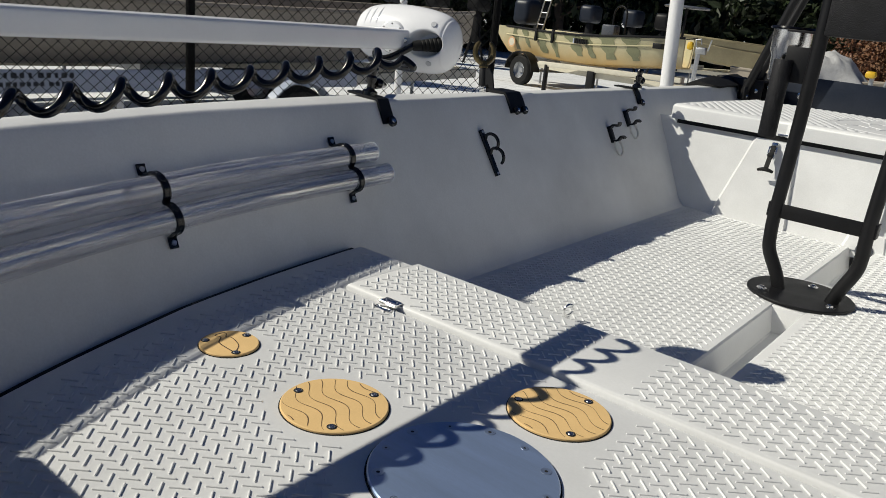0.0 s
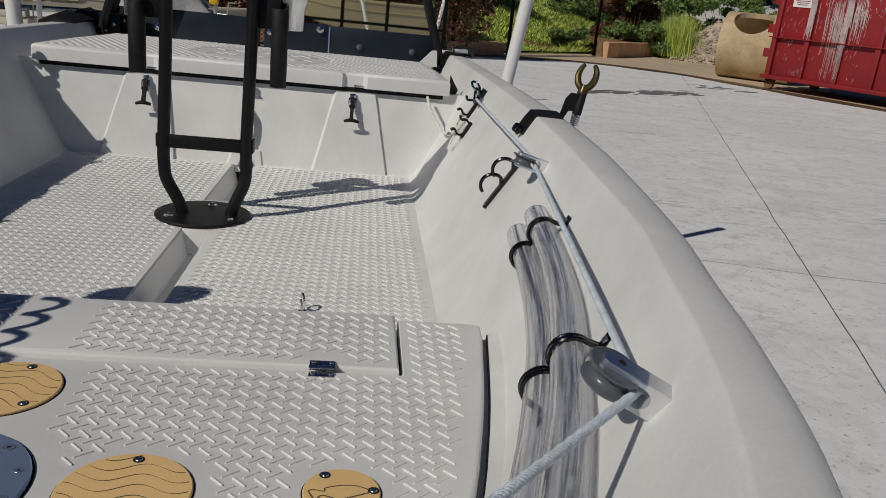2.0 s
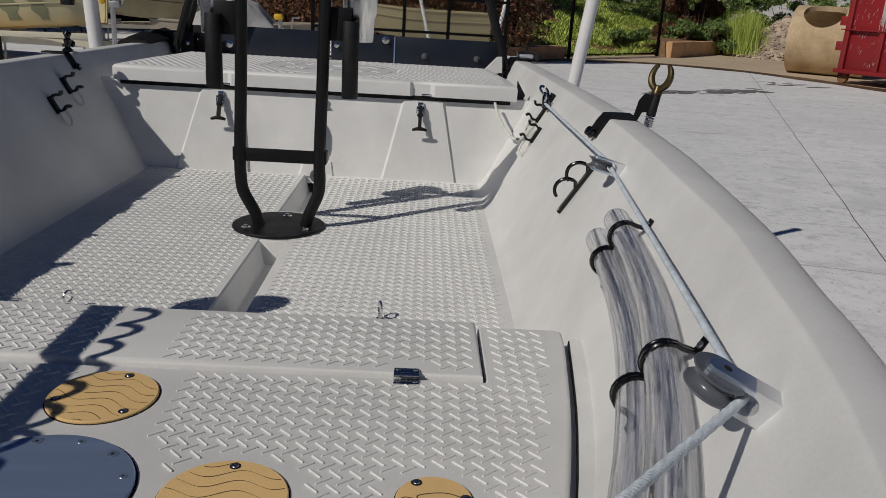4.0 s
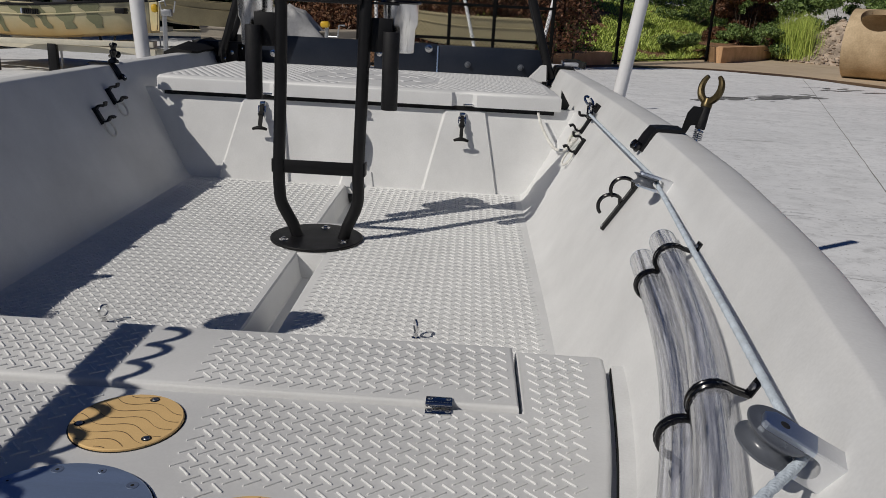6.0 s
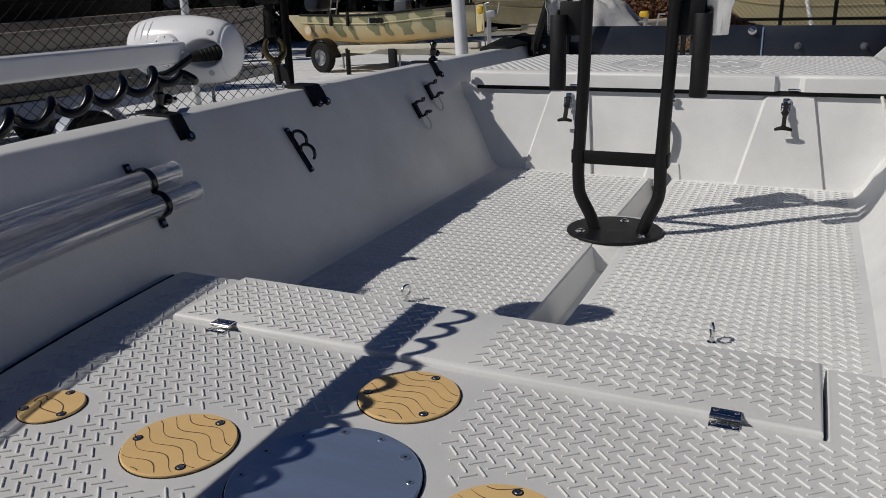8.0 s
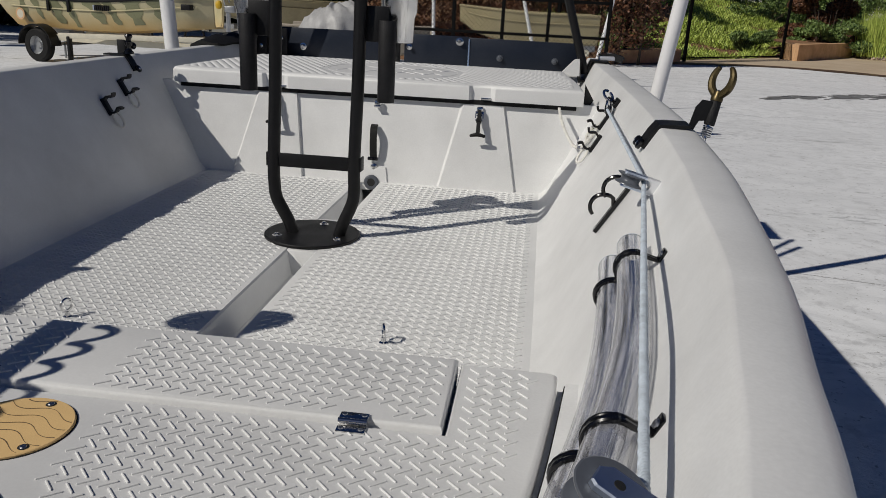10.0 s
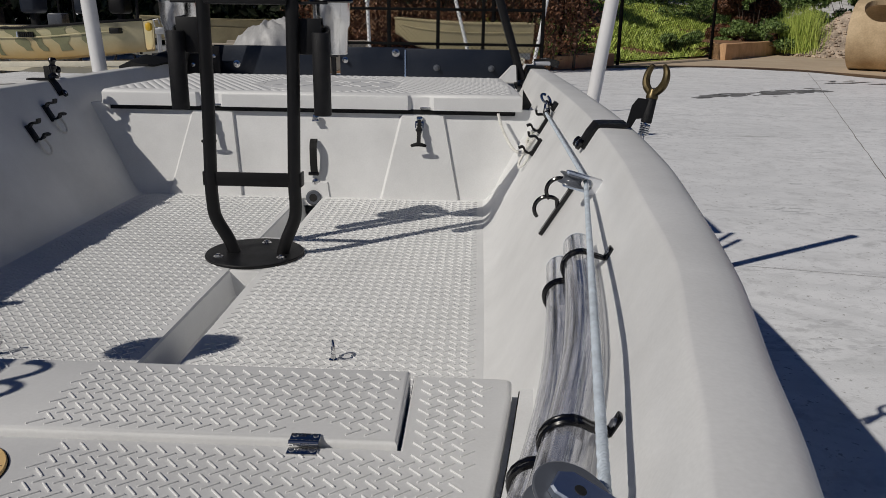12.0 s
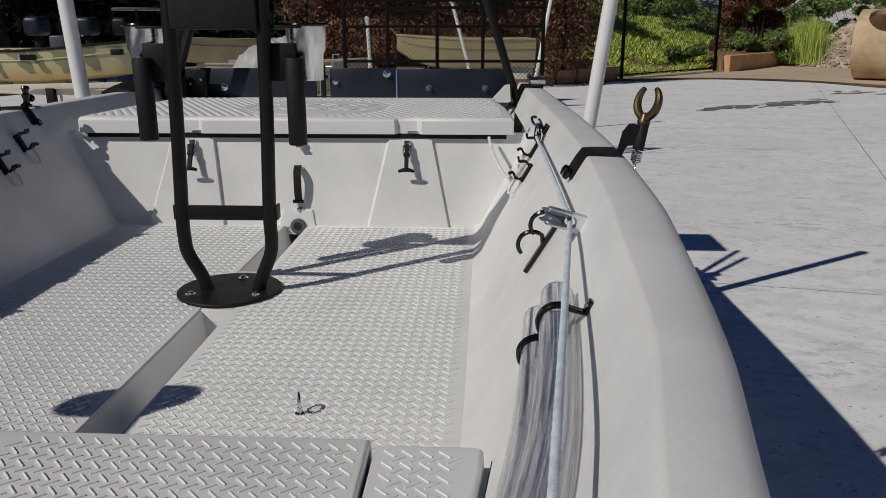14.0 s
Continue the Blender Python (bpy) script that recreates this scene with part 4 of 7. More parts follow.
def rod_hook(side, yb, zb, yt, zt):
    """A leaning bar with two open hooks that stand off the hull side."""
    t = thing("rod_hook", wall(yb, zb, side)[0], "black double rod hook screwed to the hull side", "hook", "rod hooks")
    a, n = wall(yb, zb, side, 0.005)
    b, _ = wall(yt, zt, side, 0.005)
    d = (b - a).normalized()
    bm = BM()
    strap(bm, [a - d * 0.006, a, b, b + d * 0.006], d.cross(n), 0.012, 0.008)
    part("bar", bm, GLOSSBLACK, t)
    L = (b - a).length
    r = L * 0.20
    for q in (0.36, 0.70):
        c = a + d * (L * q) + n * (0.006)
        pts = [a + d * (L * (q + 0.10)) + n * 0.002] + arc(c + n * 0.010, r, 100, -70, 12, n, d)
        bm = BM()
        sweep(bm, pts, [0.0042] * (len(pts) - 1) + [0.0036], 8)
        part("hook_arm", bm, GLOSSBLACK, t)
    for p in (a, b):
        bm = BM()
        lathe(bm, [(0.0038, 0.004), (0.003, 0.0055), (0, 0.0056)], p, n, 10)
        part("screw", bm, SCREW, t)


rod_hook(-1, -0.353, 0.199, -0.367, 0.298)
rod_hook(1, -0.372, 0.186, -0.400, 0.302)


def ring_clip(side, y, z):
    """A spring clip with a white cord loop under it."""
    t = thing("spring_clip", wall(y, z, side)[0], "black spring clip with a white cord loop on the hull side", "clip", "spring clips")
    p, n = wall(y, z, side, 0.004)
    up = Vector((0, 1, 0)).cross(n).normalized()
    up = up if up.z > 0 else -up
    bm = BM()
    box(bm, p, (0.010, 0.022, 0.056), m=Matrix((n, Vector((0, 1, 0)), up)).transposed(), bevel=0.002)
    part("clip_base", bm, BLACK, t)
    bm = BM()
    for s in (1, -1):
        strap(bm, smooth_path([p + up * (s * 0.020) + n * 0.002, p + up * (s * 0.026) + n * 0.018, p + up * (s * 0.018) + n * 0.033, p + up * (s * 0.027) + n * 0.042], 4), (0, 1, 0), 0.019, 0.006)
    part("jaw", bm, BLACK, t)
    bm = BM()
    c = p - up * 0.048 + n * 0.012
    sweep(bm, [c + up * (0.026 * math.cos(i * math.pi / 12)) + (n * 0.6 + Vector((0, 0.8, 0))).normalized() * (0.012 * math.sin(i * math.pi / 12)) for i in range(24)], 0.0036, 6, closed=True)
    part("cord_loop", bm, WHITEROPE, t)


ring_clip(-1, 0.335, 0.252)
ring_clip(-1, 0.478, 0.294)
ring_clip(1, 0.350, 0.240)
ring_clip(1, 0.455, 0.290)


def gunwale_strap(y, side, width):
    """A bent flat bar from the hull side over the gunwale; returns its thing and outer end."""
    p, n = wall(y, 0.336, side, 0.004)
    q, _ = wall(y, 0.368, side, 0.004)
    xg = CX + side * (outer(y) - 0.084)
    zt = sheer(y) + 0.005
    xo = CX + side * (outer(y) - 0.012)
    pts = [p, wall(y, 0.352, side, 0.004)[0], q, Vector((xg - side * 0.004, y, zt - 0.001)), Vector((xg + side * 0.012, y, zt)), Vector((xo, y, zt))]
    if side < 0:
        pts = [Vector((CX - a, y, b)) for a, b in (port_flare(CX - v.x, y, v.z) for v in pts)]
    return pts


def ball_mount(y, side, out=0.02):
    t = thing("ball_mount", wall(y, 0.36, side)[0], "black bent gunwale bracket with a ball mount on top", "bracket", "ball mounts")
    pts = gunwale_strap(y, side, 0.03)
    bm = BM()
    strap(bm, pts, (0, 1, 0), 0.036, 0.005)
    part("strap", bm, BLACK, t)
    n = wall(y, 0.3, side)[1]
    bm = BM()
    lathe(bm, [(0.012, 0.0), (0.012, 0.006), (0.009, 0.008), (0, 0.008)], pts[0] + n * 0.003 + Vector((0, 0.004, 0.003)), n, 16)
    kb = part("knob", bm, GLOSSBLACK, t)
    bm = BM()
    lathe(bm, [(0.005, 0.008), (0.004, 0.010), (0, 0.0105)], pts[0] + n * 0.003 + Vector((0, 0.004, 0.003)), n, 10)
    part("screw", bm, STEEL, kb)
    top = pts[4] + Vector((side * out, 0, 0.002))
    bm = BM()
    lathe(bm, [(0.017, 0), (0.017, 0.008), (0.009, 0.014), (0.008, 0.024), (0.012, 0.031), (0.0125, 0.039), (0.008, 0.044), (0.0095, 0.051), (0.013, 0.058), (0.010, 0.065), (0, 0.067)], top, (0, 0.1, 1), 18)
    part("ball_stem", bm, GLOSSBLACK, t)
    bm = BM()
    lathe(bm, [(0, -0.012), (0.008, -0.009), (0.012, 0), (0.008, 0.009), (0, 0.012)], top + Vector((-side * 0.004, 0.024, 0.026)), (0, 1, 0), 16)
    part("ball", bm, GLOSSBLACK, t)
    bm = BM()
    rod(bm, top + Vector((side * 0.01, 0.03, 0.018)), top + Vector((side * 0.06, 0.11, 0.012)), 0.007, 10)
    part("arm", bm, GLOSSBLACK, t)


ball_mount(-0.712, -1)
ball_mount(0.610, -1, -0.022)


def fork_mount(y, side, lean):
    """A bent gunwale bracket that carries a spring-loaded rod fork outboard."""
    t = thing("rod_fork", wall(y, 0.37, side)[0], "bronze rod fork on a black bracket over the gunwale", "rod rest", "rod forks")
    pts = gunwale_strap(y, side, 0.05)
    z = sheer(y)
    o = CX + side * (outer(y) - 0.020)
    pts[-1] = Vector((o - side * 0.006, y, z + 0.005))
    bm = BM()
    strap(bm, pts, (0, 1, 0), 0.074, 0.007)
    part("strap", bm, BLACK, t)
    bm = BM()
    rim = [(-0.006, 0.000), (0.004, -0.004), (0.014, 0.016), (0.034, 0.018), (0.036, 0.058), (0.016, 0.060), (0.004, 0.044)]
    A = [bm.verts.new((o + side * a, y - 0.003, z + c)) for a, c in rim]
    B = [bm.verts.new((o + side * a, y + 0.003, z + c)) for a, c in rim]
    bm.faces.new(A)
    bm.faces.new(B[::-1])
    for k in range(len(A)):
        bm.faces.new((A[k], B[k], B[(k + 1) % len(A)], A[(k + 1) % len(A)]))
    part("upright_plate", bm, BLACK, t)
    n = wall(y, 0.3, side)[1]
    for dyy in (-0.019, 0.019):
        bm = BM()
        lathe(bm, [(0.012, 0.0), (0.012, 0.007), (0.009, 0.010), (0, 0.0105)], pts[0] + n * 0.003 + Vector((0, dyy, 0.004)), n, 14)
        part("knob", bm, GLOSSBLACK, t)
        bm = BM()
        lathe(bm, [(0.005, 0.0105), (0.004, 0.0115), (0, 0.012)], pts[0] + n * 0.003 + Vector((0, dyy, 0.004)), n, 10)
        part("screw", bm, STEEL, t)
    ax = Vector((0.18 if side > 0 else -0.10, lean, 1)).normalized()
    foot = Vector((o + side * 0.036, y, z + 0.008))
    bm = BM()
    lathe(bm, [(0.0105, 0), (0.0115, 0.003), (0.0115, 0.050), (0.010, 0.053), (0, 0.053)], foot, ax, 18)
    part("socket", bm, WRINKLE, t)
    bm = BM()
    hx = [foot - ax * (0.003 + 0.022 * i / 60) + (frame_of(ax) @ Vector((math.cos(i * 0.52), math.sin(i * 0.52), 0))) * 0.0092 for i in range(61)]
    sweep(bm, hx, 0.0021, 6)
    part("spring", bm, STEEL, t)
    bm = BM()
    rod(bm, foot, foot - ax * 0.029, 0.005, 8)
    part("pin", bm, STEEL, t)
    bm = BM()
    sweep(bm, arc(foot - ax * 0.038, 0.011, 0, 350, 18, Vector((0, 1, 0)), ax), 0.0011, 6)
    part("split_ring", bm, STEEL, t)
    # fork: a horseshoe that opens upward
    hub = foot + ax * 0.053
    u = Vector((0.55, -side * 0.83, 0)).normalized()
    u = (u - ax * u.dot(ax)).normalized()
    c = hub + ax * 0.043
    for s in (-1, 1):
        pp = [c + ax * (-0.034) + u * (s * 0.004)] + [c + u * (s * 0.0275 * math.sin(radians(a))) - ax * (0.031 * math.cos(radians(a))) for a in (28, 52, 78, 104, 128, 146)]
        pp = smooth_path(pp, 4)
        m = len(pp)
        bm = BM()
        sweep(bm, pp, [0.0088 - 0.0022 * abs(i / m - 0.35) - 0.003 * (i / m) ** 3 for i in range(m)], 10)
        part("fork_prong", bm, BRONZE, t)
    bm = BM()
    lathe(bm, [(0.0125, -0.002), (0.013, 0.004), (0.010, 0.012), (0.0095, 0.018), (0, 0.022)], hub, ax, 16)
    part("fork_hub", bm, BRONZE, t)


fork_mount(-0.215, 1, 0.16)
fork_mount(-0.160, -1, 0.05)


# ---- rope with its pulleys ----
def pulley(c, d, up):
    """A grey sheave in a slotted aluminium block; d: from the hull side to the nose, up: along the axle."""
    c, d, up = Vector(c), Vector(d).normalized(), Vector(up)
    up = (up - d * up.dot(d)).normalized()
    s = up.cross(d)
    t = thing("pulley", c - d * 0.042, "grey nylon pulley in a slotted aluminium block on the hull side", "pulley", "rope pulleys")
    m = Matrix((d, s, up)).transposed()
    W, T, slot, foot = 0.0112, 0.0144, 0.0096, -0.024
    # foot of the block with the round end of the slot
    rim = [(-0.050, -T), (foot, -T)] + [(foot + slot * math.cos(a), slot * math.sin(a)) for a in (radians(-90 - 18 * i) for i in range(11))] + [(foot, T), (-0.050, T)]
    bm = BM()
    e = 0.0011
    rows = []
    for b, q in ((-W, e), (-W + e, 0), (W - e, 0), (W, e)):
        rows.append([c + m @ Vector((x, b, h - math.copysign(q, h) if abs(h) > slot + 0.001 else h)) for x, h in rim])
    V = [[bm.verts.new(p) for p in row] for row in rows]
    for A, B in zip(V, V[1:]):
        for i in range(len(rim)):
            j = (i + 1) % len(rim)
            bm.faces.new((A[i], A[j], B[j], B[i]))
    for row in (V[0], V[-1]):
        n = len(row)
        # strips across the foot, from the slot's round end to the base
        back = [row[n - 1], row[0]]
        for i in range(2, 2 + 5):
            bm.faces.new((row[i], row[i + 1], back[1]) if row is V[0] else (row[i + 1], row[i], back[1]))
        for i in range(7, 12):
            bm.faces.new((row[i], row[i + 1], back[0]) if row is V[0] else (row[i + 1], row[i], back[0]))
        bm.faces.new((back[1], row[1], row[2]) if row is V[0] else (row[2], row[1], back[1]))
        bm.faces.new((back[0], row[12], row[13]) if row is V[0] else (row[13], row[12], back[0]))
        bm.faces.new((back[0], back[1], row[7]) if row is V[0] else (row[7], back[1], back[0]))
    bmesh.ops.recalc_face_normals(bm, faces=bm.faces)
    part("foot_block", bm, ALUBLOCK, t, "bright milled foot with a round-ended slot", sharp=25)
    for sg in (1, -1):
        rim = [(foot, -W), (0.0075, -W), (0.0150, -W * 0.45), (0.0150, W * 0.75), (0.0115, W), (foot, W)]
        bm = BM()
        A = [bm.verts.new(c + m @ Vector((a - (e if a > 0.01 else 0), b * (1 - e / W), sg * T))) for a, b in rim]
        M = [bm.verts.new(c + m @ Vector((a, b, sg * (T - e)))) for a, b in rim]
        B = [bm.verts.new(c + m @ Vector((a, b, sg * slot))) for a, b in rim]
        bm.faces.new(A)
        bm.faces.new(B[::-1])
        for P, Q in ((A, M), (M, B)):
            for i in range(6):
                bm.faces.new((P[i], Q[i], Q[(i + 1) % 6], P[(i + 1) % 6]))
        bmesh.ops.recalc_face_normals(bm, faces=bm.faces)
        part("cheek_plate", bm, CHEEK, t, sharp=20)
        # black disc on the cheek paints the dark of the axle hole
        bm = BM()
        lathe(bm, [(0.0036, 0.0), (0.0034, 0.0003), (0, 0.0003)], c + up * (sg * T), up * sg, 16)
        part("axle_hole", bm, SHADEBLACK, t)
    bm = BM()
    groove = [(0.0235, -0.0072), (0.0200, -0.0058), (0.0172, -0.0036), (0.0160, -0.0012), (0.0160, 0.0012), (0.0172, 0.0036), (0.0200, 0.0058), (0.0235, 0.0072)]
    lathe(bm, [(0.004, -0.0093), (0.0230, -0.0093), (0.0240, -0.0086)] + groove + [(0.0240, 0.0086), (0.0230, 0.0093), (0.004, 0.0093)], c + d * 0.0015, up, 44)
    part("sheave", bm, GREYPLAST, t)


pulley((0.6308, -1.5323, 0.3526), (-0.867, 0.334, 0.369), (0.309, -0.219, 0.926))
pulley((0.7420, -0.5780, 0.3375), (-0.9, 0.02, 0.24), (0.36, 0.06, 0.91))
rope_start = Vector((0.774, 0.395, 0.335))
t = thing("anchor_rope", rope_start, "pale blue-white braided anchor rope running through pulleys along the hull", "rope")
rp = [rope_start, Vector((0.7635, -0.566, 0.338)), Vector((0.7640, -0.582, 0.333)), Vector((0.7620, -0.598, 0.331)), Vector((0.6520, -1.522, 0.3470)), Vector((0.6500, -1.540, 0.3440)), Vector((0.6405, -1.552, 0.3450)), Vector((0.508, -1.70, 0.352)), Vector((0.345, -1.886, 0.392)), Vector((0.05, -2.22, 0.395)), Vector((0.02, -2.5, 0.397))]


def twisted(bm, pts, r, lay, strands=3):
    """Strands laid round one another along straight runs."""
    dense = []
    for a, b in zip(pts, pts[1:]):
        k = max(2, int((b - a).length / 0.003))
        dense += [a.lerp(b, i / k) for i in range(k)]
    dense.append(pts[-1])
    for s in range(strands):
        line = []
        run = 0.0
        for i, p in enumerate(dense):
            if i:
                run += (p - dense[i - 1]).length
            tt = (dense[min(i + 2, len(dense) - 1)] - dense[max(i - 2, 0)]).normalized()
            m = frame_of(tt)
            a = 2 * math.pi * (run / lay + s / strands)
            line.append(p + m @ Vector((math.cos(a), math.sin(a), 0)) * r * 0.47)
        sweep(bm, line, r * 0.56, 7)
    return bm


bm = BM()
twisted(bm, [Vector(p) for p in rp], 0.0042, 0.015, 4)
part("rope_line", bm, ROPE, t, sharp=80)
# pad eye with shackle where the rope ends
t = thing("pad_eye", rope_start, "chrome pad eye and snap shackle on the hull side", "pad eye")
p, n = wall(0.47, 0.345, 1, 0.0)
bm = BM()
box(bm, p + n * 0.003, (0.012, 0.055, 0.028), m=Matrix((n, Vector((0, 1, 0)), Vector((0, 1, 0)).cross(n) * -1)).transposed(), bevel=0.002)
part("eye_plate", bm, BLACK, t)
bm = BM()
sweep(bm, arc(p + n * 0.010, 0.016, -10, 190, 14, (0, 1, 0), n), 0.0050, 8)
part("eye", bm, GLOSSBLACK, t)
bm = BM()
sweep(bm, arc(p + n * 0.034 + Vector((0, -0.006, 0.006)), 0.016, 0, 340, 16, (0, 0.7, 0.7), n), 0.0042, 8)
part("shackle", bm, STEEL, t)
bm = BM()
sweep(bm, smooth_path([rope_start + Vector((0.0, -0.006, 0.0)), rope_start + Vector((0.004, 0.02, -0.004)), p + n * 0.03], 4), [0.006, 0.008, 0.0095, 0.010, 0.011, 0.0105, 0.009, 0.008, 0.006], 10)
part("snap_hook", bm, GLOSSBLACK, t)
bm = BM()
sweep(bm, arc(rope_start + Vector((0.002, 0.012, 0.012)), 0.014, 0, 350, 18, (0.3, 0.95, 0), (0, 0, 1)), 0.0028, 8)
part("ring", bm, STEEL, t)
# white rope end hanging out of the locker
t = thing("white_rope_tail", (0.62, 0.70, 0.28), "white rope tail hanging from under the lid to the hull side", "rope")
bm = BM()
twisted(bm, smooth_path([(0.645, 0.715, 0.290), (0.660, 0.66, 0.245), (0.690, 0.57, 0.200), wall(0.50, 0.195, 1, 0.012)[0], wall(0.44, 0.215, 1, 0.014)[0], wall(0.40, 0.25, 1, 0.016)[0]], 4), 0.0052, 0.024)
part("tail", bm, WHITEROPE, t)
t = thing("printed_tag", wall(0.46, 0.24, 1)[0], "pale printed plastic tag hanging beside the rope tail", "tag")
bm = BM()
strap(bm, [wall(0.47, 0.285, 1, 0.010)[0], wall(0.46, 0.25, 1, 0.016)[0], wall(0.475, 0.205, 1, 0.012)[0]], (0, 1, 0), 0.022, 0.0012)
tg = part("tag_sheet", bm, WHITEROPE, t)
bm = BM()
for k in range(4):
    strap(bm, [wall(0.468, 0.272 - 0.012 * k, 1, 0.0165)[0], wall(0.468, 0.268 - 0.012 * k, 1, 0.0175)[0]], (0, 1, 0), 0.014, 0.001)
part("print_bar", bm, TAPEGREEN, tg)

# ---- trolling motor stowed along the bow ----
MZ = 0.543
tm = thing("trolling_motor", (-0.48, -1.4, MZ), "white trolling motor with a square shaft, stowed over the gunwale", "trolling motor")
s0, s1 = Vector((-0.472, -1.010, MZ)), Vector((-0.455, -2.35, MZ + 0.003))
d = (s0 - s1).normalized()
bm = BM()
m = frame_of(d)
prof = []
for qa in (0, 90, 180, 270):
    for a in range(-30, 31, 10):
        prof.append((0.0098 * math.cos(radians(qa + 45)) * math.sqrt(2) + 0.0062 * math.cos(radians(qa + 45 + a * 1.5)), 0.0098 * math.sin(radians(qa + 45)) * math.sqrt(2) + 0.0062 * math.sin(radians(qa + 45 + a * 1.5))))
loft(bm, [[p + m @ Vector((x, y, 0)) for x, y in prof] for p in (s1, s0)], closed=True)
part("shaft", bm, WHITE, tm)
# motor housing: a long dome that lies across the shaft's end, with a hollow for the cable
ctr = Vector((-0.4918, -0.975, 0.544))
ax = Vector((0.984, 0.169, -0.05)).normalized()
side_n = ax.cross(Vector((0, 0, 1))).normalized()
up_n = side_n.cross(ax)
mm = Matrix((side_n, up_n, ax)).transposed()
half_x = curve_of([(-0.0970, 0.002), (-0.0955, 0.015), (-0.092, 0.0245), (-0.085, 0.0325), (-0.070, 0.039), (-0.041, 0.0444), (-0.008, 0.0462), (0.025, 0.0462), (0.053, 0.0437), (0.070, 0.0403), (0.083, 0.0345), (0.091, 0.0255), (0.0950, 0.0155), (0.0970, 0.002)])
half_z = curve_of([(-0.0970, 0.002), (-0.0955, 0.017), (-0.092, 0.0270), (-0.085, 0.0358), (-0.070, 0.0435), (-0.041, 0.0498), (-0.008, 0.0530), (0.025, 0.0532), (0.053, 0.0508), (0.070, 0.0472), (0.083, 0.0405), (0.091, 0.0300), (0.0950, 0.0180), (0.0970, 0.002)])


def housing_spot(u, a, grow=0.0):
    """A place on the housing; the hollow sinks in on the side of the shaft."""
    x, z = math.cos(a) * (half_x(u) + grow), math.sin(a) * (half_z(u) + grow)
    if x > 0:
        rho = math.hypot((u - 0.056 - 0.10 * z) / 0.029, (z + 0.001) / 0.0215)
        f = min(1.0, max(0.0, (1.06 - rho) / 0.42))
        x -= 0.024 * f * f * (3 - 2 * f)
    return ctr + ax * u + mm @ Vector((x, z, 0))


bm = BM()
us = [-0.0970 * math.cos(math.pi * i / 130) for i in range(131)]
loft(bm, [[housing_spot(u, 2 * math.pi * k / 150, -0.0009 if 0.079 < u < 0.0812 else 0.0) for k in range(150)] for u in us], closed=True)
mh = part("motor_housing", bm, WHITE, tm, sharp=120)
for u in (-0.067, -0.054, -0.041):
    bm = BM()
    sweep(bm, [housing_spot(u, radians(a), -0.0008) for a in range(14, 74, 5)], [0.0006 + 0.0016 * math.sin(math.pi * i / 11) for i in range(12)], 8)
    part("housing_rib", bm, WHITE, mh)
bm = BM()
boss = ctr - ax * 0.004 + side_n * 0.040
lathe(bm, [(0.027, -0.012), (0.0265, 0.004), (0.024, 0.0075), (0.019, 0.009), (0, 0.009)], boss, side_n, 32)
part("shaft_boss", bm, WHITE, mh)
# black dots on the boss paint the shade of small holes
for a in range(8):
    bm = BM()
    q = frame_of(side_n) @ Vector((0.0218 * math.cos(a * 0.785), 0.0218 * math.sin(a * 0.785), 0.0083))
    lathe(bm, [(0.0014, 0), (0.001, 0.0004), (0, 0.0004)], boss + q, side_n, 8)
    part("boss_hole", bm, SHADEBLACK, mh)
# clamp with its bolt beside the shaft's end
bm = BM()
box(bm, boss + ax * 0.023 + side_n * 0.006, (0.018, 0.014, 0.018), m=mm, bevel=0.004, seg=3)
cl = part("shaft_clamp", bm, WHITE, mh)
bm = BM()
lathe(bm, [(0.0042, 0), (0.0042, 0.002), (0.0026, 0.0022), (0.0022, 0.0008), (0, 0.0008)], boss + ax * 0.031 + side_n * 0.0145, side_n + ax * 0.3, 14)
part("clamp_bolt", bm, STEEL, cl)
for u, z in ((0.064, 0.0310), (0.0635, -0.0315)):
    bm = BM()
    a = math.asin(z / half_z(u))
    q = housing_spot(u, a, 0.0002)
    nrm = (side_n * (math.cos(a) / half_x(u)) + up_n * (math.sin(a) / half_z(u)) + ax * 3.0).normalized()
    lathe(bm, [(0.0050, -0.003), (0.0050, 0.0004), (0.0046, 0.0009), (0, 0.0009)], q, nrm, 18)
    part("plug", bm, PALEPLUG, mh, "pale grey round plug")
# ribbed cable boot and coiled cable
b0 = ctr + ax * 0.077 + side_n * 0.020 + up_n * 0.001
b1 = ctr + ax * 0.043 + side_n * 0.053 - up_n * 0.0065
bm = BM()
pts = [b0.lerp(b1, i / 30) for i in range(31)]
sweep(bm, pts, [0.0130 - 0.0052 * i / 30 - (0.0016 if i % 4 == 2 and i < 26 else 0) for i in range(31)], 18)
part("cable_boot", bm, RUBBER, tm, "black ribbed cable boot")
coil_a = Vector((-0.376, -1.130, 0.524))
coil_b = Vector((-0.366, -2.30, 0.524))
cd = (coil_b - coil_a).normalized()
mm2 = Matrix((Vector((1, 0, 0)), Vector((0, 0, 1)), cd)).transposed()
turns, per = 21, 20
L = (coil_b - coil_a).length
hel = []
for i in range(turns * per + 1):
    a = -2 * math.pi * i / per
    prog = i / (turns * per)
    run = L * prog
    hel.append(coil_a + cd * run + Vector((0, 0, -0.12 * run + 0.05 * run * run)) + mm2 @ Vector((math.cos(a), math.sin(a), 0)) * (0.0118 + 0.001 * math.sin(prog * 23)))
pts = smooth_path([b1, ctr + ax * 0.012 + side_n * 0.070 - up_n * 0.030, ctr - ax * 0.006 + side_n * 0.095 - up_n * 0.036, hel[0] + Vector((0.004, 0.018, -0.014)), hel[0]], 6)[:-1]
bm = BM()
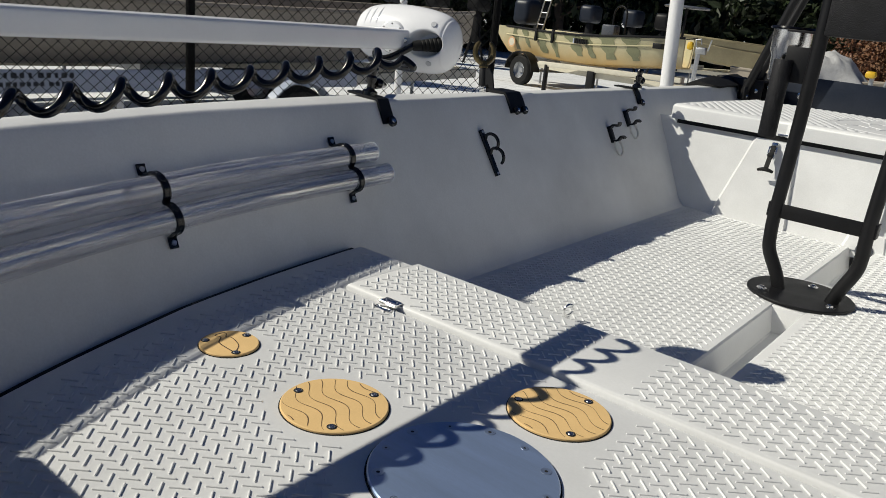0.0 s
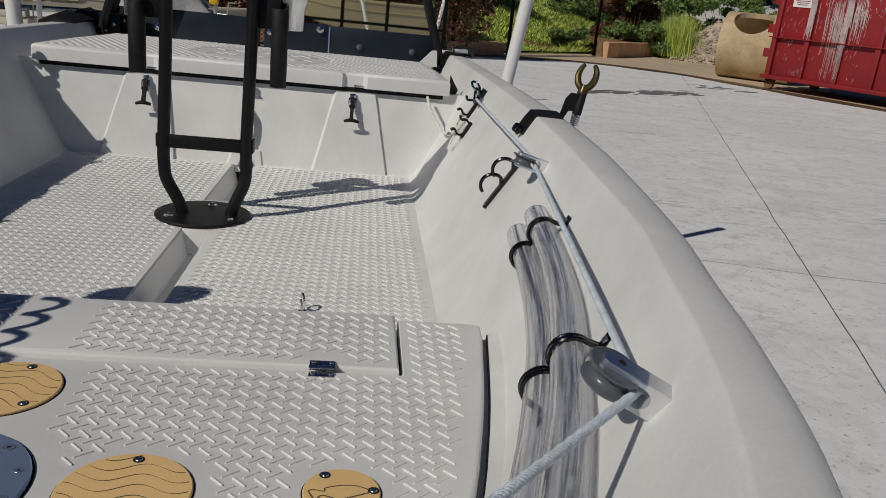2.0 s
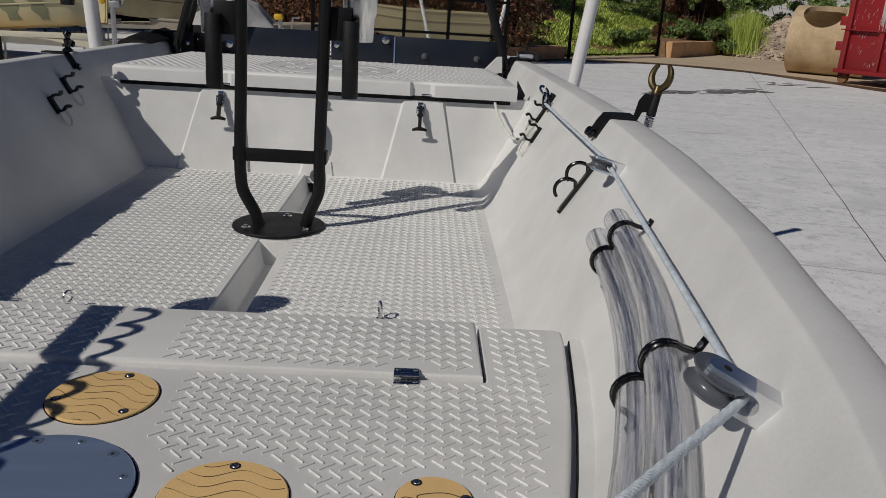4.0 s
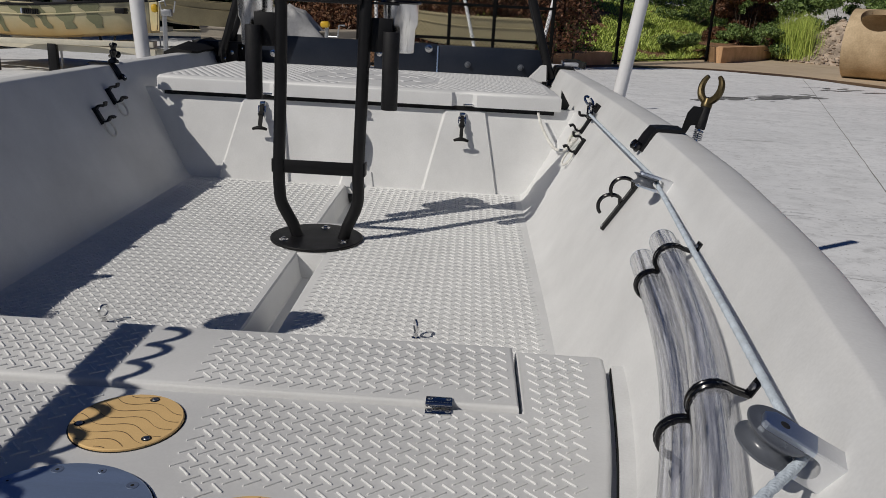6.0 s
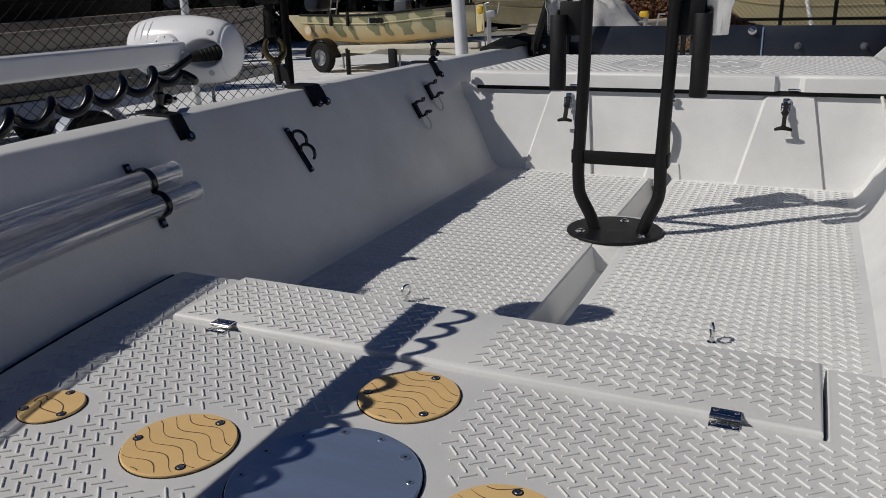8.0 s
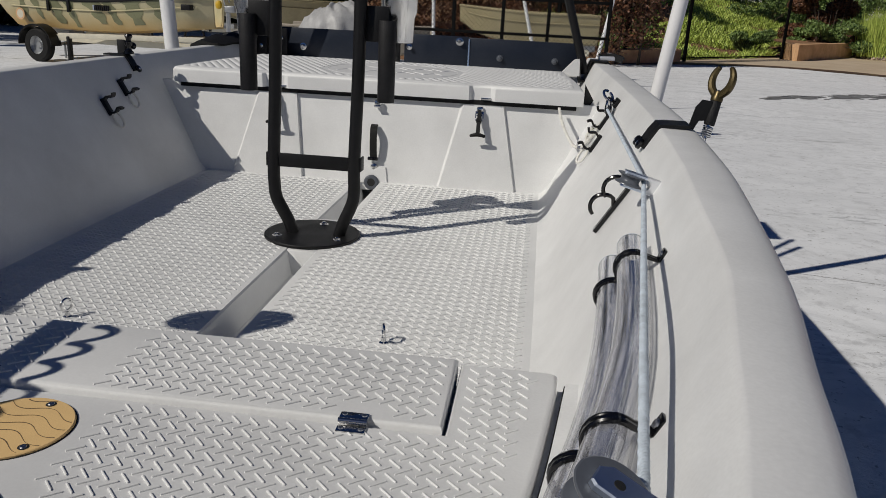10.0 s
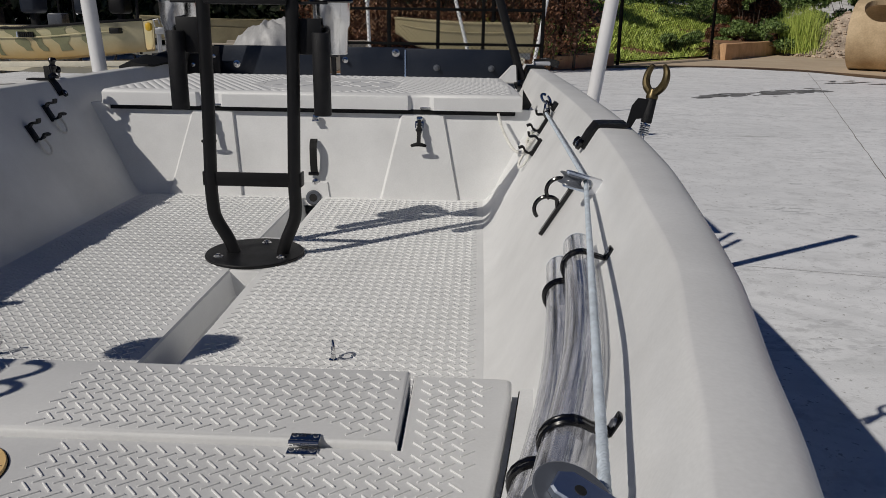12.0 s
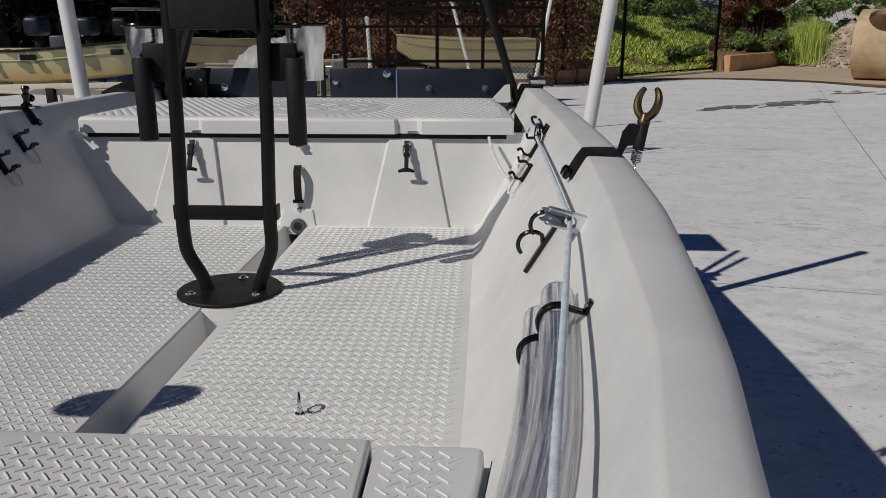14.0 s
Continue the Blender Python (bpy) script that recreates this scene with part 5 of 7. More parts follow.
sweep(bm, pts + hel, 0.0057, 16)
part("coiled_cable", bm, GLOSSBLACK, tm, "glossy black coiled cable")
# mount that carries the shaft on the bow
mt = thing("motor_mount", (-0.50, -2.2, 0.40), "black trolling motor mount on the bow deck", "mount")
bm = BM()
box(bm, (-0.40, -2.32, 0.41), (0.12, 0.30, 0.06), bevel=0.01)
box(bm, (-0.46, -2.32, 0.47), (0.10, 0.10, 0.12), bevel=0.01)
part("mount_body", bm, BLACK, mt)


# ---- trailer under the hull, with guide posts ----
tr = thing("boat_trailer", (0, 0.5, GROUND), "galvanised boat trailer with white guide posts under the skiff", "trailer")
bm = BM()
for s in (-1, 1):
    box(bm, (s * 0.55, 0.1, GROUND + 0.36), (0.06, 4.4, 0.09), bevel=0.004)
for y in (-1.2, 0.4, 1.4, 1.65):
    box(bm, (0, y, GROUND + 0.34), (2.04 if y > 1 else 1.1, 0.06, 0.06), bevel=0.004)
part("trailer_frame", bm, ALU, tr)
for s in (-1, 1):
    bm = BM()
    lathe(bm, [(0.10, -0.08), (0.24, -0.08), (0.265, -0.05), (0.265, 0.05), (0.24, 0.08), (0.10, 0.08)], (s * 0.80, 0.75, GROUND + 0.265), (1, 0, 0), 32)
    wh = part("tyre", bm, RUBBER, tr)
    bm = BM()
    lathe(bm, [(0, -0.05), (0.14, -0.05), (0.16, -0.07), (0.16, 0.07), (0.14, 0.05), (0, 0.05)], (s * 0.80, 0.75, GROUND + 0.265), (1, 0, 0), 24)
    part("rim", bm, PVC, wh)
for s, pb, pt in ((-1, (-0.975, 1.40, GROUND + 0.34), (-1.10, 1.40, 1.60)), (1, (1.005, 1.65, GROUND + 0.34), (1.212, 1.65, 1.22))):
    bm = BM()
    rod(bm, pb, pt, 0.030, 20)
    part("guide_post", bm, PVC, tr, "white plastic pipe guide post")
    bm = BM()
    lathe(bm, [(0.033, -0.02), (0.033, 0.012), (0.028, 0.018), (0, 0.018)], pt, Vector(pt) - Vector(pb), 20)
    part("post_cap", bm, PVC, tr)


# ---- ground ----
def concrete_mat():
    """Broom-finished slab: broad bleaching, swept streaks, dark scuffs and pits."""
    m = bpy.data.materials.new("concrete")
    m.use_nodes = True
    n, l = m.node_tree.nodes, m.node_tree.links
    b = n["Principled BSDF"]
    b.inputs["Roughness"].default_value = 0.88
    b.inputs["Specular IOR Level"].default_value = 0.3
    tc = n.new("ShaderNodeTexCoord")

    def layer(scale, stretch, turn, detail, lo, hi, swirl=0.0):
        mp = n.new("ShaderNodeMapping")
        mp.inputs["Scale"].default_value = stretch
        mp.inputs["Rotation"].default_value = (0, 0, turn)
        t = n.new("ShaderNodeTexNoise")
        t.inputs["Scale"].default_value, t.inputs["Detail"].default_value, t.inputs["Roughness"].default_value = scale, detail, 0.65
        t.inputs["Distortion"].default_value = swirl
        r = n.new("ShaderNodeMapRange")
        r.inputs["From Min"].default_value, r.inputs["From Max"].default_value = lo, hi
        l.new(tc.outputs["Object"], mp.inputs[0])
        l.new(mp.outputs[0], t.inputs["Vector"])
        l.new(t.outputs["Fac"], r.inputs["Value"])
        return r.outputs[0]
    scuff = n.new("ShaderNodeMath")
    scuff.operation = 'MULTIPLY'
    l.new(layer(11.0, (0.6, 1.8, 1), 0.5, 4, 0.52, 0.60, 0.6), scuff.inputs[0])
    l.new(layer(0.9, (0.35, 1.9, 1), 0.15, 2, 0.50, 0.66, 0.8), scuff.inputs[1])
    col = None
    for fac, dark in ((layer(1.3, (0.9, 1.1, 1), 0.2, 7, 0.47, 0.66, 2.2), (0.72, 0.735, 0.75)), (scuff.outputs[0], (0.38, 0.39, 0.41)), (layer(0.5, (1, 1, 1), 0, 6, 0.35, 0.7), (0.75, 0.765, 0.78)), (layer(2.4, (0.9, 1.2, 1), 0.25, 8, 0.50, 0.74, 0.8), (0.67, 0.685, 0.695)), (layer(9.0, (1.1, 1.0, 1), 0.25, 6, 0.54, 0.74, 0.5), (0.60, 0.61, 0.62)), (layer(1.1, (0.4, 2.2, 1), 0.1, 10, 0.66, 0.74), (0.33, 0.33, 0.33)), (layer(5.0, (1, 1, 1), 0.6, 8, 0.58, 0.70), (0.60, 0.61, 0.62)), (layer(34.0, (1, 1, 1), 0, 3, 0.62, 0.74), (0.33, 0.33, 0.32))):
        mix = n.new("ShaderNodeMix")
        mix.data_type = 'RGBA'
        mix.inputs["B"].default_value = (*dark, 1)
        if col is None:
            mix.inputs["A"].default_value = (0.87, 0.885, 0.90, 1)
        else:
            l.new(col, mix.inputs["A"])
        l.new(fac, mix.inputs["Factor"])
        col = mix.outputs["Result"]
    l.new(col, b.inputs["Base Color"])
    bp = n.new("ShaderNodeBump")
    bp.inputs["Strength"].default_value, bp.inputs["Distance"].default_value = 0.25, 0.003
    l.new(layer(60.0, (0.9, 1.2, 1), 0.25, 3, 0.3, 0.7), bp.inputs["Height"])
    l.new(bp.outputs[0], b.inputs["Normal"])
    return m


CONCRETE = concrete_mat()
APRON = mat("stained_concrete", (0.58, 0.47, 0.34), 0.85, vary=0.12, scale=0.8, fine=14.0, bump=0.3, bump_dist=0.004, second=(0.48, 0.37, 0.25))
DIRT = mat("wet_dirt", (0.14, 0.085, 0.05), 0.5, vary=0.25, scale=2.0, fine=30.0, bump=0.5, bump_dist=0.01)
DAMP = mat("damp_concrete", (0.27, 0.27, 0.27), 0.5, vary=0.15, scale=3.0, fine=30.0, bump=0.3, bump_dist=0.004)
JOINT = mat("joint_dirt", (0.20, 0.185, 0.165), 0.9, vary=0.2, scale=3.0, fine=30.0)
SOIL = mat("red_soil", (0.30, 0.16, 0.08), 0.9, vary=0.2, scale=2.0, fine=18.0, bump=0.8, bump_dist=0.03)
GRAVEL = mat("gravel", (0.60, 0.48, 0.37), 0.9, vary=0.35, scale=3.0, fine=22.0, bump=1.0, bump_dist=0.05)
PALEGRAVEL = mat("pale_gravel", (0.66, 0.65, 0.63), 0.9, vary=0.25, scale=2.0, fine=20.0, bump=0.8, bump_dist=0.03)
BLOCK = mat("retaining_block", (0.70, 0.44, 0.24), 0.85, vary=0.15, scale=2.5, fine=30.0, bump=0.5, bump_dist=0.01, second=(0.50, 0.29, 0.15))
PIPE = mat("cast_concrete", (0.56, 0.43, 0.27), 0.8, vary=0.25, scale=1.6, fine=25.0, bump=0.4, bump_dist=0.006, second=(0.36, 0.26, 0.15))
REDPAINT = mat("red_paint", (0.28, 0.016, 0.020), 0.5, vary=0.15, scale=1.5, fine=30.0, bump=0.3, bump_dist=0.004, second=(0.21, 0.013, 0.016))
DRIP = mat("white_drips", (0.56, 0.45, 0.45), 0.7, vary=0.2, scale=4, fine=40)
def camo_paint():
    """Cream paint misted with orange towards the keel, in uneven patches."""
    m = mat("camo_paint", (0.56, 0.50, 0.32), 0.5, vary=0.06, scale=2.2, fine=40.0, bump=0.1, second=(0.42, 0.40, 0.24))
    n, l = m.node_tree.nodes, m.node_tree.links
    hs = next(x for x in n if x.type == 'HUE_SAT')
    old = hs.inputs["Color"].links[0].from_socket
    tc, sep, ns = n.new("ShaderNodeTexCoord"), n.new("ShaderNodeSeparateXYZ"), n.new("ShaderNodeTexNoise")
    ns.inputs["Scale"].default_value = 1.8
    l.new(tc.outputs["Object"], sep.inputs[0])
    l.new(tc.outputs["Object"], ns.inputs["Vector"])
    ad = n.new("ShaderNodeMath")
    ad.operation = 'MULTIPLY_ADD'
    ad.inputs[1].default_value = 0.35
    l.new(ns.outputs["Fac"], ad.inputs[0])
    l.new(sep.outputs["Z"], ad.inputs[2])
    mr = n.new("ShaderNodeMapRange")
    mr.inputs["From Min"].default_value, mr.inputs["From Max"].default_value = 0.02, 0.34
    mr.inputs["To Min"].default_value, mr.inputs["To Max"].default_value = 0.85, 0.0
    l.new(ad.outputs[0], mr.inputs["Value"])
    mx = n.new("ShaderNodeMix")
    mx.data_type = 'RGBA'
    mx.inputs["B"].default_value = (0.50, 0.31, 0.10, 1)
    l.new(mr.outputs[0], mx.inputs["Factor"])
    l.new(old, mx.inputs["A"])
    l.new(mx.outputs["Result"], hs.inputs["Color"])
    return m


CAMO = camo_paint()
CAMOGREEN = mat("camo_green", (0.21, 0.215, 0.12), 0.5, vary=0.15, scale=3.0, fine=40.0, bump=0.1)
TANHULL = mat("tan_hull", (0.33, 0.29, 0.235), 0.5, vary=0.1, scale=2.0, fine=30.0, bump=0.1)
OLIVE = mat("olive_hull", (0.42, 0.36, 0.21), 0.5, vary=0.12, scale=2.0, fine=30.0, bump=0.1)
TARP = mat("silver_tarp", (0.42, 0.42, 0.42), 0.5, 0.0, vary=0.12, scale=5.0, fine=30.0, bump=0.25, bump_dist=0.02)
GALV = mat("galvanised", (0.50, 0.51, 0.52), 0.4, 0.8, vary=0.12, scale=6, fine=60, bump=0.1)
FENCE = mat("black_fence_coat", (0.005, 0.005, 0.005), 0.7, spec=0.1, vary=0.2, scale=10, fine=100, bump=0.1)
BARK = mat("bark", (0.10, 0.075, 0.055), 0.9, vary=0.3, scale=4, fine=30, bump=0.9, bump_dist=0.02)
CREAM = mat("cream_paint", (0.66, 0.62, 0.50), 0.45, vary=0.08, scale=4, fine=60)
YELLOW = mat("yellow_paint", (0.65, 0.40, 0.02), 0.45, vary=0.08, scale=4, fine=60)
BLUEGREY = mat("pale_blue_shade_paint", (0.45, 0.50, 0.60), 0.4, vary=0.1, scale=4, fine=60)
# near-black leaf colours hold the shade within the trees
LEAF_SHADED = leaf_mat("leaves_shaded", (0.006, 0.011, 0.004), (0.030, 0.048, 0.014))
LEAF_GREEN = leaf_mat("leaves_green", (0.055, 0.105, 0.026), (0.22, 0.31, 0.085))
LEAF_RED = leaf_mat("leaves_red", (0.060, 0.028, 0.014), (0.22, 0.095, 0.045))
GRASS = leaf_mat("grass_blades", (0.26, 0.36, 0.06), (0.60, 0.70, 0.16))

bm = BM()
R = 900
vs = [bm.verts.new(p) for p in ((-R, -R, GROUND), (R, -R, GROUND), (R, R, GROUND), (-R, R, GROUND))]
bm.faces.new(vs)
ground = part("ground", bm, CONCRETE)
tagged(ground, "pale grey concrete yard with saw-cut joints", "ground", kind="structure")


def flat(name, pts, dz, material, label, cat, kind="structure"):
    bm = BM()
    bm.faces.new([bm.verts.new((x, y, GROUND + dz)) for x, y in pts])
    bmesh.ops.triangulate(bm, faces=bm.faces)
    return tagged(part(name, bm, material), label, cat, kind=kind)


flat("apron", [(-2, 17.6), (2.9, 19.4), (4.4, 20.5), (7.0, 21.3), (9.0, 20.4), (9.9, 19.2), (10.5, 17.8), (11.9, 14.6), (16, 8), (26, 9), (30, 40), (-2, 40)], 0.004, APRON, "tan stained concrete apron behind the yard", "pavement")


def ribbon(name, pts, width, dz, material, label, cat):
    pts = [Vector((x, y, GROUND + dz)) for x, y in pts]
    verts, faces = [], []
    for i, p in enumerate(pts):
        t = (pts[min(i + 1, len(pts) - 1)] - pts[max(i - 1, 0)]).normalized()
        n = Vector((-t.y, t.x, 0))
        w = width * (1 + 0.35 * noise.noise(p * 0.9))
        verts += [p + n * w / 2, p - n * w / 2]
    for i in range(len(pts) - 1):
        faces.append((2 * i, 2 * i + 1, 2 * i + 3, 2 * i + 2))
    return tagged(raw(name, [tuple(v) for v in verts], faces, material), label, cat, kind="structure")


def wobble(a, b, n, amp):
    a, b = Vector((*a, 0)), Vector((*b, 0))
    t = (b - a).normalized()
    m = Vector((-t.y, t.x, 0))
    return [tuple((a.lerp(b, i / n) + m * amp * noise.noise(Vector((i * 0.37, a.x, a.y))))[:2]) for i in range(n + 1)]


def yard_joint(a, b):
    ribbon("trim", wobble(a, b, 90, 0.012), 0.0075, 0.003, JOINT, "dark saw-cut joint in the concrete yard", "joint")


yard_joint((12.2, 28.2), (8.05, 16.0))
yard_joint((8.05, 16.0), (1.25, -3.4))
ribbon("trim", wobble((1.1, 2.60), (12.0, 0.4), 50, 0.02), 0.004, 0.0034, JOINT, "faint cross joint in the concrete yard", "joint")
ribbon("trim", [p.to_2d() for p in smooth_path([(-2, 17.5, 0), (2.9, 19.3, 0), (4.4, 20.4, 0), (7.0, 21.2, 0), (9.0, 20.3, 0), (9.9, 19.1, 0), (10.5, 17.7, 0), (11.9, 14.5, 0), (16, 7.9, 0)], 8)], 0.75, 0.008, DIRT, "dark dirt line along the apron's edge", "dirt")
random.seed(5)
verts, faces = [], []
for k in range(120):
    cx = random.uniform(4.5, 7.4) if k % 3 else random.gauss(6.35, 0.3)
    cy = 12.2 + (cx - 4.5) * 0.66 + random.gauss(0, 0.16)
    w, h = random.uniform(0.04, 0.26), random.uniform(0.015, 0.07)
    if k > 104:
        cx, cy, w = random.uniform(8.2, 9.6), random.uniform(15.8, 16.8), w * 1.4
    b = len(verts)
    nseg = 14
    for i in range(nseg):
        a = 2 * math.pi * i / nseg
        q = 1 + 0.35 * noise.noise(Vector((cx * 3 + math.cos(a) * 1.5, cy * 3 + math.sin(a) * 1.5, k)))
        verts.append((cx + w * q * math.cos(a) * 0.86 - h * q * math.sin(a) * 0.5, cy + h * q * math.sin(a) * 0.86 + w * q * math.cos(a) * 0.5, GROUND + 0.004 + 0.00005 * k))
    faces.append(tuple(range(b, b + nseg)))
tagged(raw("trim", verts, faces, DAMP), "dark damp patches on the concrete yard", "damp patch", kind="structure")


# ---- leaves ----
def leaves(name, centres, n, spread, size, material, parent=None, seed=1, flat_z=0.6):
    """Many small bent leaves scattered through clumps."""
    rs = np.random.RandomState(seed)
    c = np.array(centres, float)
    w = c[:, 3] ** 2
    pick = rs.choice(len(c), n, p=w / w.sum())
    d = rs.normal(size=(n, 3))
    d /= np.linalg.norm(d, axis=1)[:, None]
    rad = c[pick, 3] * (0.55 + 0.5 * rs.rand(n)) * spread
    p = c[pick, :3] + d * rad[:, None] * np.array([1, 1, flat_z])
    u = rs.normal(size=(n, 3))
    u /= np.linalg.norm(u, axis=1)[:, None]
    v = np.cross(u, rs.normal(size=(n, 3)))
    v /= np.linalg.norm(v, axis=1)[:, None]
    s = size * (0.6 + 0.8 * rs.rand(n))[:, None]
    nn = np.cross(u, v)
    verts = np.stack([p - u * s, p + v * s * 0.45 + nn * s * 0.15, p + u * s, p - v * s * 0.45 + nn * s * 0.15], 1).reshape(-1, 3)
    i = np.arange(n) * 4
    tri = np.stack([np.stack([i, i + 1, i + 2], 1), np.stack([i, i + 2, i + 3], 1)], 1).reshape(-1, 3)
    return raw(name, verts.tolist(), tri.tolist(), material, parent)


def tree(x, y, h, r, seed, material, n=5200, size=0.11, base=GROUND, low=0.25):
    rs = random.Random(seed)
    t = thing("tree", (x, y, base), "dark green leafy tree behind the yard", "tree", "trees behind the yard")
    top = Vector((x + rs.uniform(-.4, .4), y + rs.uniform(-.4, .4), base + h * 0.8))
    bm = BM()
    path = smooth_path([(x, y, base - 0.1), (x + rs.uniform(-.15, .15), y, base + h * 0.35), top], 5)
    sweep(bm, path, [0.16 * (1 - 0.8 * i / len(path)) * h / 7 for i in range(len(path))], 8)
    cl = []
    for k in range(13):
        a, q = rs.uniform(0, 6.28), rs.uniform(low, 1.0)
        rr = r * (0.35 + 0.65 * rs.random()) * (1.0 - 0.35 * abs(q - 0.55))
        e = Vector((x + math.cos(a) * rr, y + math.sin(a) * rr, base + h * q))
        s = Vector((x, y, base + h * max(0.15, q - 0.2)))
        sweep(bm, [s, s.lerp(e, 0.5) + Vector((0, 0, 0.15)), e], [0.05 * h / 7, 0.035 * h / 7, 0.012], 6)
        cl.append((e.x, e.y, e.z, rs.uniform(0.5, 1.0) * r * 0.42))
    part("trunk", bm, BARK, t)
    leaves("crown", cl, n, 1.0, size, material, t, seed, 0.8)
    return t


def bush(name, x, y, w, h, seed, material, n, size, label, base=GROUND, depth=None):
    rs = random.Random(seed)
    t = thing(name, (x, y, base), label, "bush")
    cl = []
    bm = BM()
    for k in range(max(6, int(w * 5))):
        cx, cy = x + rs.uniform(-0.5, 0.5) * w, y + rs.uniform(-0.5, 0.5) * (depth or w * 0.5)
        cz = base + rs.uniform(0.03, 0.88) * h * (1 - 0.5 * abs(cx - x) / w)
        cl.append((cx, cy, cz, rs.uniform(0.25, 0.42) * min(h, 1.6)))
        sweep(bm, [(cx * 0.4 + x * 0.6, cy, base - 0.05), (cx, cy, cz)], [0.018, 0.005], 5)
    tagged(part("stem", bm, BARK, t), kind="stuff")
    leaves("foliage", cl, n, 1.0, size, material, t, seed)
    return t


# grass bank that rises behind the fence
verts, faces = [], []
nx, ny = 46, 30


def bank_z(x, y):
    f = max(0.0, min(1.0, (((y - 21.5) - 1.145 * (x - 4.57)) / 1.52 + 0.2) / 8.0))
    return GROUND + 0.02 + 1.75 * f * f * (3 - 2 * f) + 0.10 * noise.noise(Vector((x * 0.4, y * 0.4, 3)))


for j in range(ny):
    for i in range(nx):
        x = -4 + i * 0.7
        y = 21.5 + (x - 4.57) * 1.145 + j * 0.6
        verts.append((x, y, bank_z(x, y) - (0.3 if j == 0 else 0)))
for j in range(ny - 1):
    for i in range(nx - 1):
        a = j * nx + i
        faces.append((a, a + 1, a + nx + 1, a + nx))
tagged(raw("grass_bank", verts, faces, SOIL, smooth=True), "grassy soil bank rising behind the fence", "bank", kind="structure")
rs = np.random.RandomState(11)
N = 90000
gx, gd = rs.uniform(0.5, 20, N), rs.uniform(0.0, 12.5, N)
gv, gf = [], []
for k in range(N):
    x = gx[k]
    y = 21.9 + (x - 4.57) * 1.145 + gd[k]
    if noise.noise(Vector((x * 0.5, y * 0.5, 9))) < -0.32 or (8.4 < x < 12.6 and gd[k] < 2.0):
        continue
    z = bank_z(x, y) - 0.03
    h = 0.06 + 0.20 * rs.rand() ** 1.5
    a = rs.rand() * 6.28
    lx, ly = math.cos(a), math.sin(a)
    w = 0.02 + 0.025 * rs.rand()
    bx, by = rs.normal(0, 0.12, 2)
    i = len(gv)
    gv += [(x - lx * w, y - ly * w, z), (x + lx * w, y + ly * w, z), (x + bx * 0.45 + lx * w * 0.7, y + by * 0.45 + ly * w * 0.7, z + h * 0.6), (x + bx * 0.45 - lx * w * 0.7, y + by * 0.45 - ly * w * 0.7, z + h * 0.6), (x + bx, y + by, z + h)]
    gf += [(i, i + 1, i + 2, i + 3), (i + 3, i + 2, i + 4)]
tagged(raw("grass", gv, gf, GRASS), "rough sunlit grass and weeds on the bank", "grass", kind="stuff")


# ---- right side of the yard ----
# retaining wall of the raised bed
t = thing("retaining_wall", (9.6, 26.8, GROUND), "low curved orange-stained retaining wall round a planted bed", "wall")
arcpts = [p.to_2d() for p in smooth_path([(8.45, 25.9, 0), (8.72, 25.0, 0), (9.9, 26.5, 0), (11.4, 28.7, 0), (13.2, 31.6, 0)], 6)]
bm = BM()
loft(bm, [[(x, y, GROUND), (x, y, GROUND + 0.52 + 0.03 * noise.noise(Vector((x, y, 0)))), (x + 0.10, y + 0.28, GROUND + 0.54), (x + 0.10, y + 0.28, GROUND)] for x, y in arcpts], closed=True)
part("wall_face", bm, BLOCK, t)
bm = BM()
bm.faces.new([bm.verts.new((x + 0.1, y + 0.2, GROUND + 0.50)) for x, y in arcpts] + [bm.verts.new((12.2, 33.5, GROUND + 0.55)), bm.verts.new((8.3, 28, GROUND + 0.55))])
part("bed_soil", bm, SOIL, t)
t = thing("low_wall", (6, 22.2, GROUND), "low stained wall along the foot of the fence", "wall")
bm = BM()
a, b = Vector((0.9, 16.7, 0)), Vector((4.5, 20.9, 0))
nrm = Vector((-(b - a).y, (b - a).x, 0)).normalized()
loft(bm, [[a.lerp(b, i / 12) + nrm * 0.12 + Vector((0, 0, GROUND)), a.lerp(b, i / 12) + nrm * 0.12 + Vector((0, 0, GROUND + 0.34 + 0.05 * noise.noise(Vector((i, 2, 0))))), a.lerp(b, i / 12) + nrm * 0.45 + Vector((0, 0, GROUND + 0.36)), a.lerp(b, i / 12) + nrm * 0.45 + Vector((0, 0, GROUND))] for i in range(13)], closed=True)
part("wall_face", bm, BLOCK, t)


def chain_link(bm, a, b, z0, z1, cell, r):
    """Zigzag wires between two posts, interlinked as a mesh."""
    a, b = Vector(a), Vector(b)
    L = (b - a).length
    t = (b - a).normalized()
    n = int(L / (cell / 2))
    H = z1 - z0
    for i in range(-int(H / (cell / 2)) - 1, n + 1):
        for s in (1, -1):
            u0 = i * cell / 2 * 1.0 if s > 0 else (i * cell / 2 + H)
            p0, p1 = (u0, 0.0), (u0 + H, H) if s > 0 else (u0 - H, H)
            (ua, za), (ub, zb) = p0, p1
            if ua > ub:
                (ua, za), (ub, zb) = (ub, zb), (ua, za)
            if ub <= 0 or ua >= L or i % 2:
                continue
            k = (zb - za) / (ub - ua)
            if ua < 0:
                za -= ua * k
                ua = 0
            if ub > L:
                zb -= (ub - L) * k
                ub = L
            if ub - ua < 0.02:
                continue
            q0, q1 = a + t * ua, a + t * ub
            off = Vector((-t.y, t.x, 0)) * (0.002 * s)
            sweep(bm, [Vector((q0.x, q0.y, z0 + za)) + off, Vector((q1.x, q1.y, z0 + zb)) + off], r, 4, caps=False)
    return bm


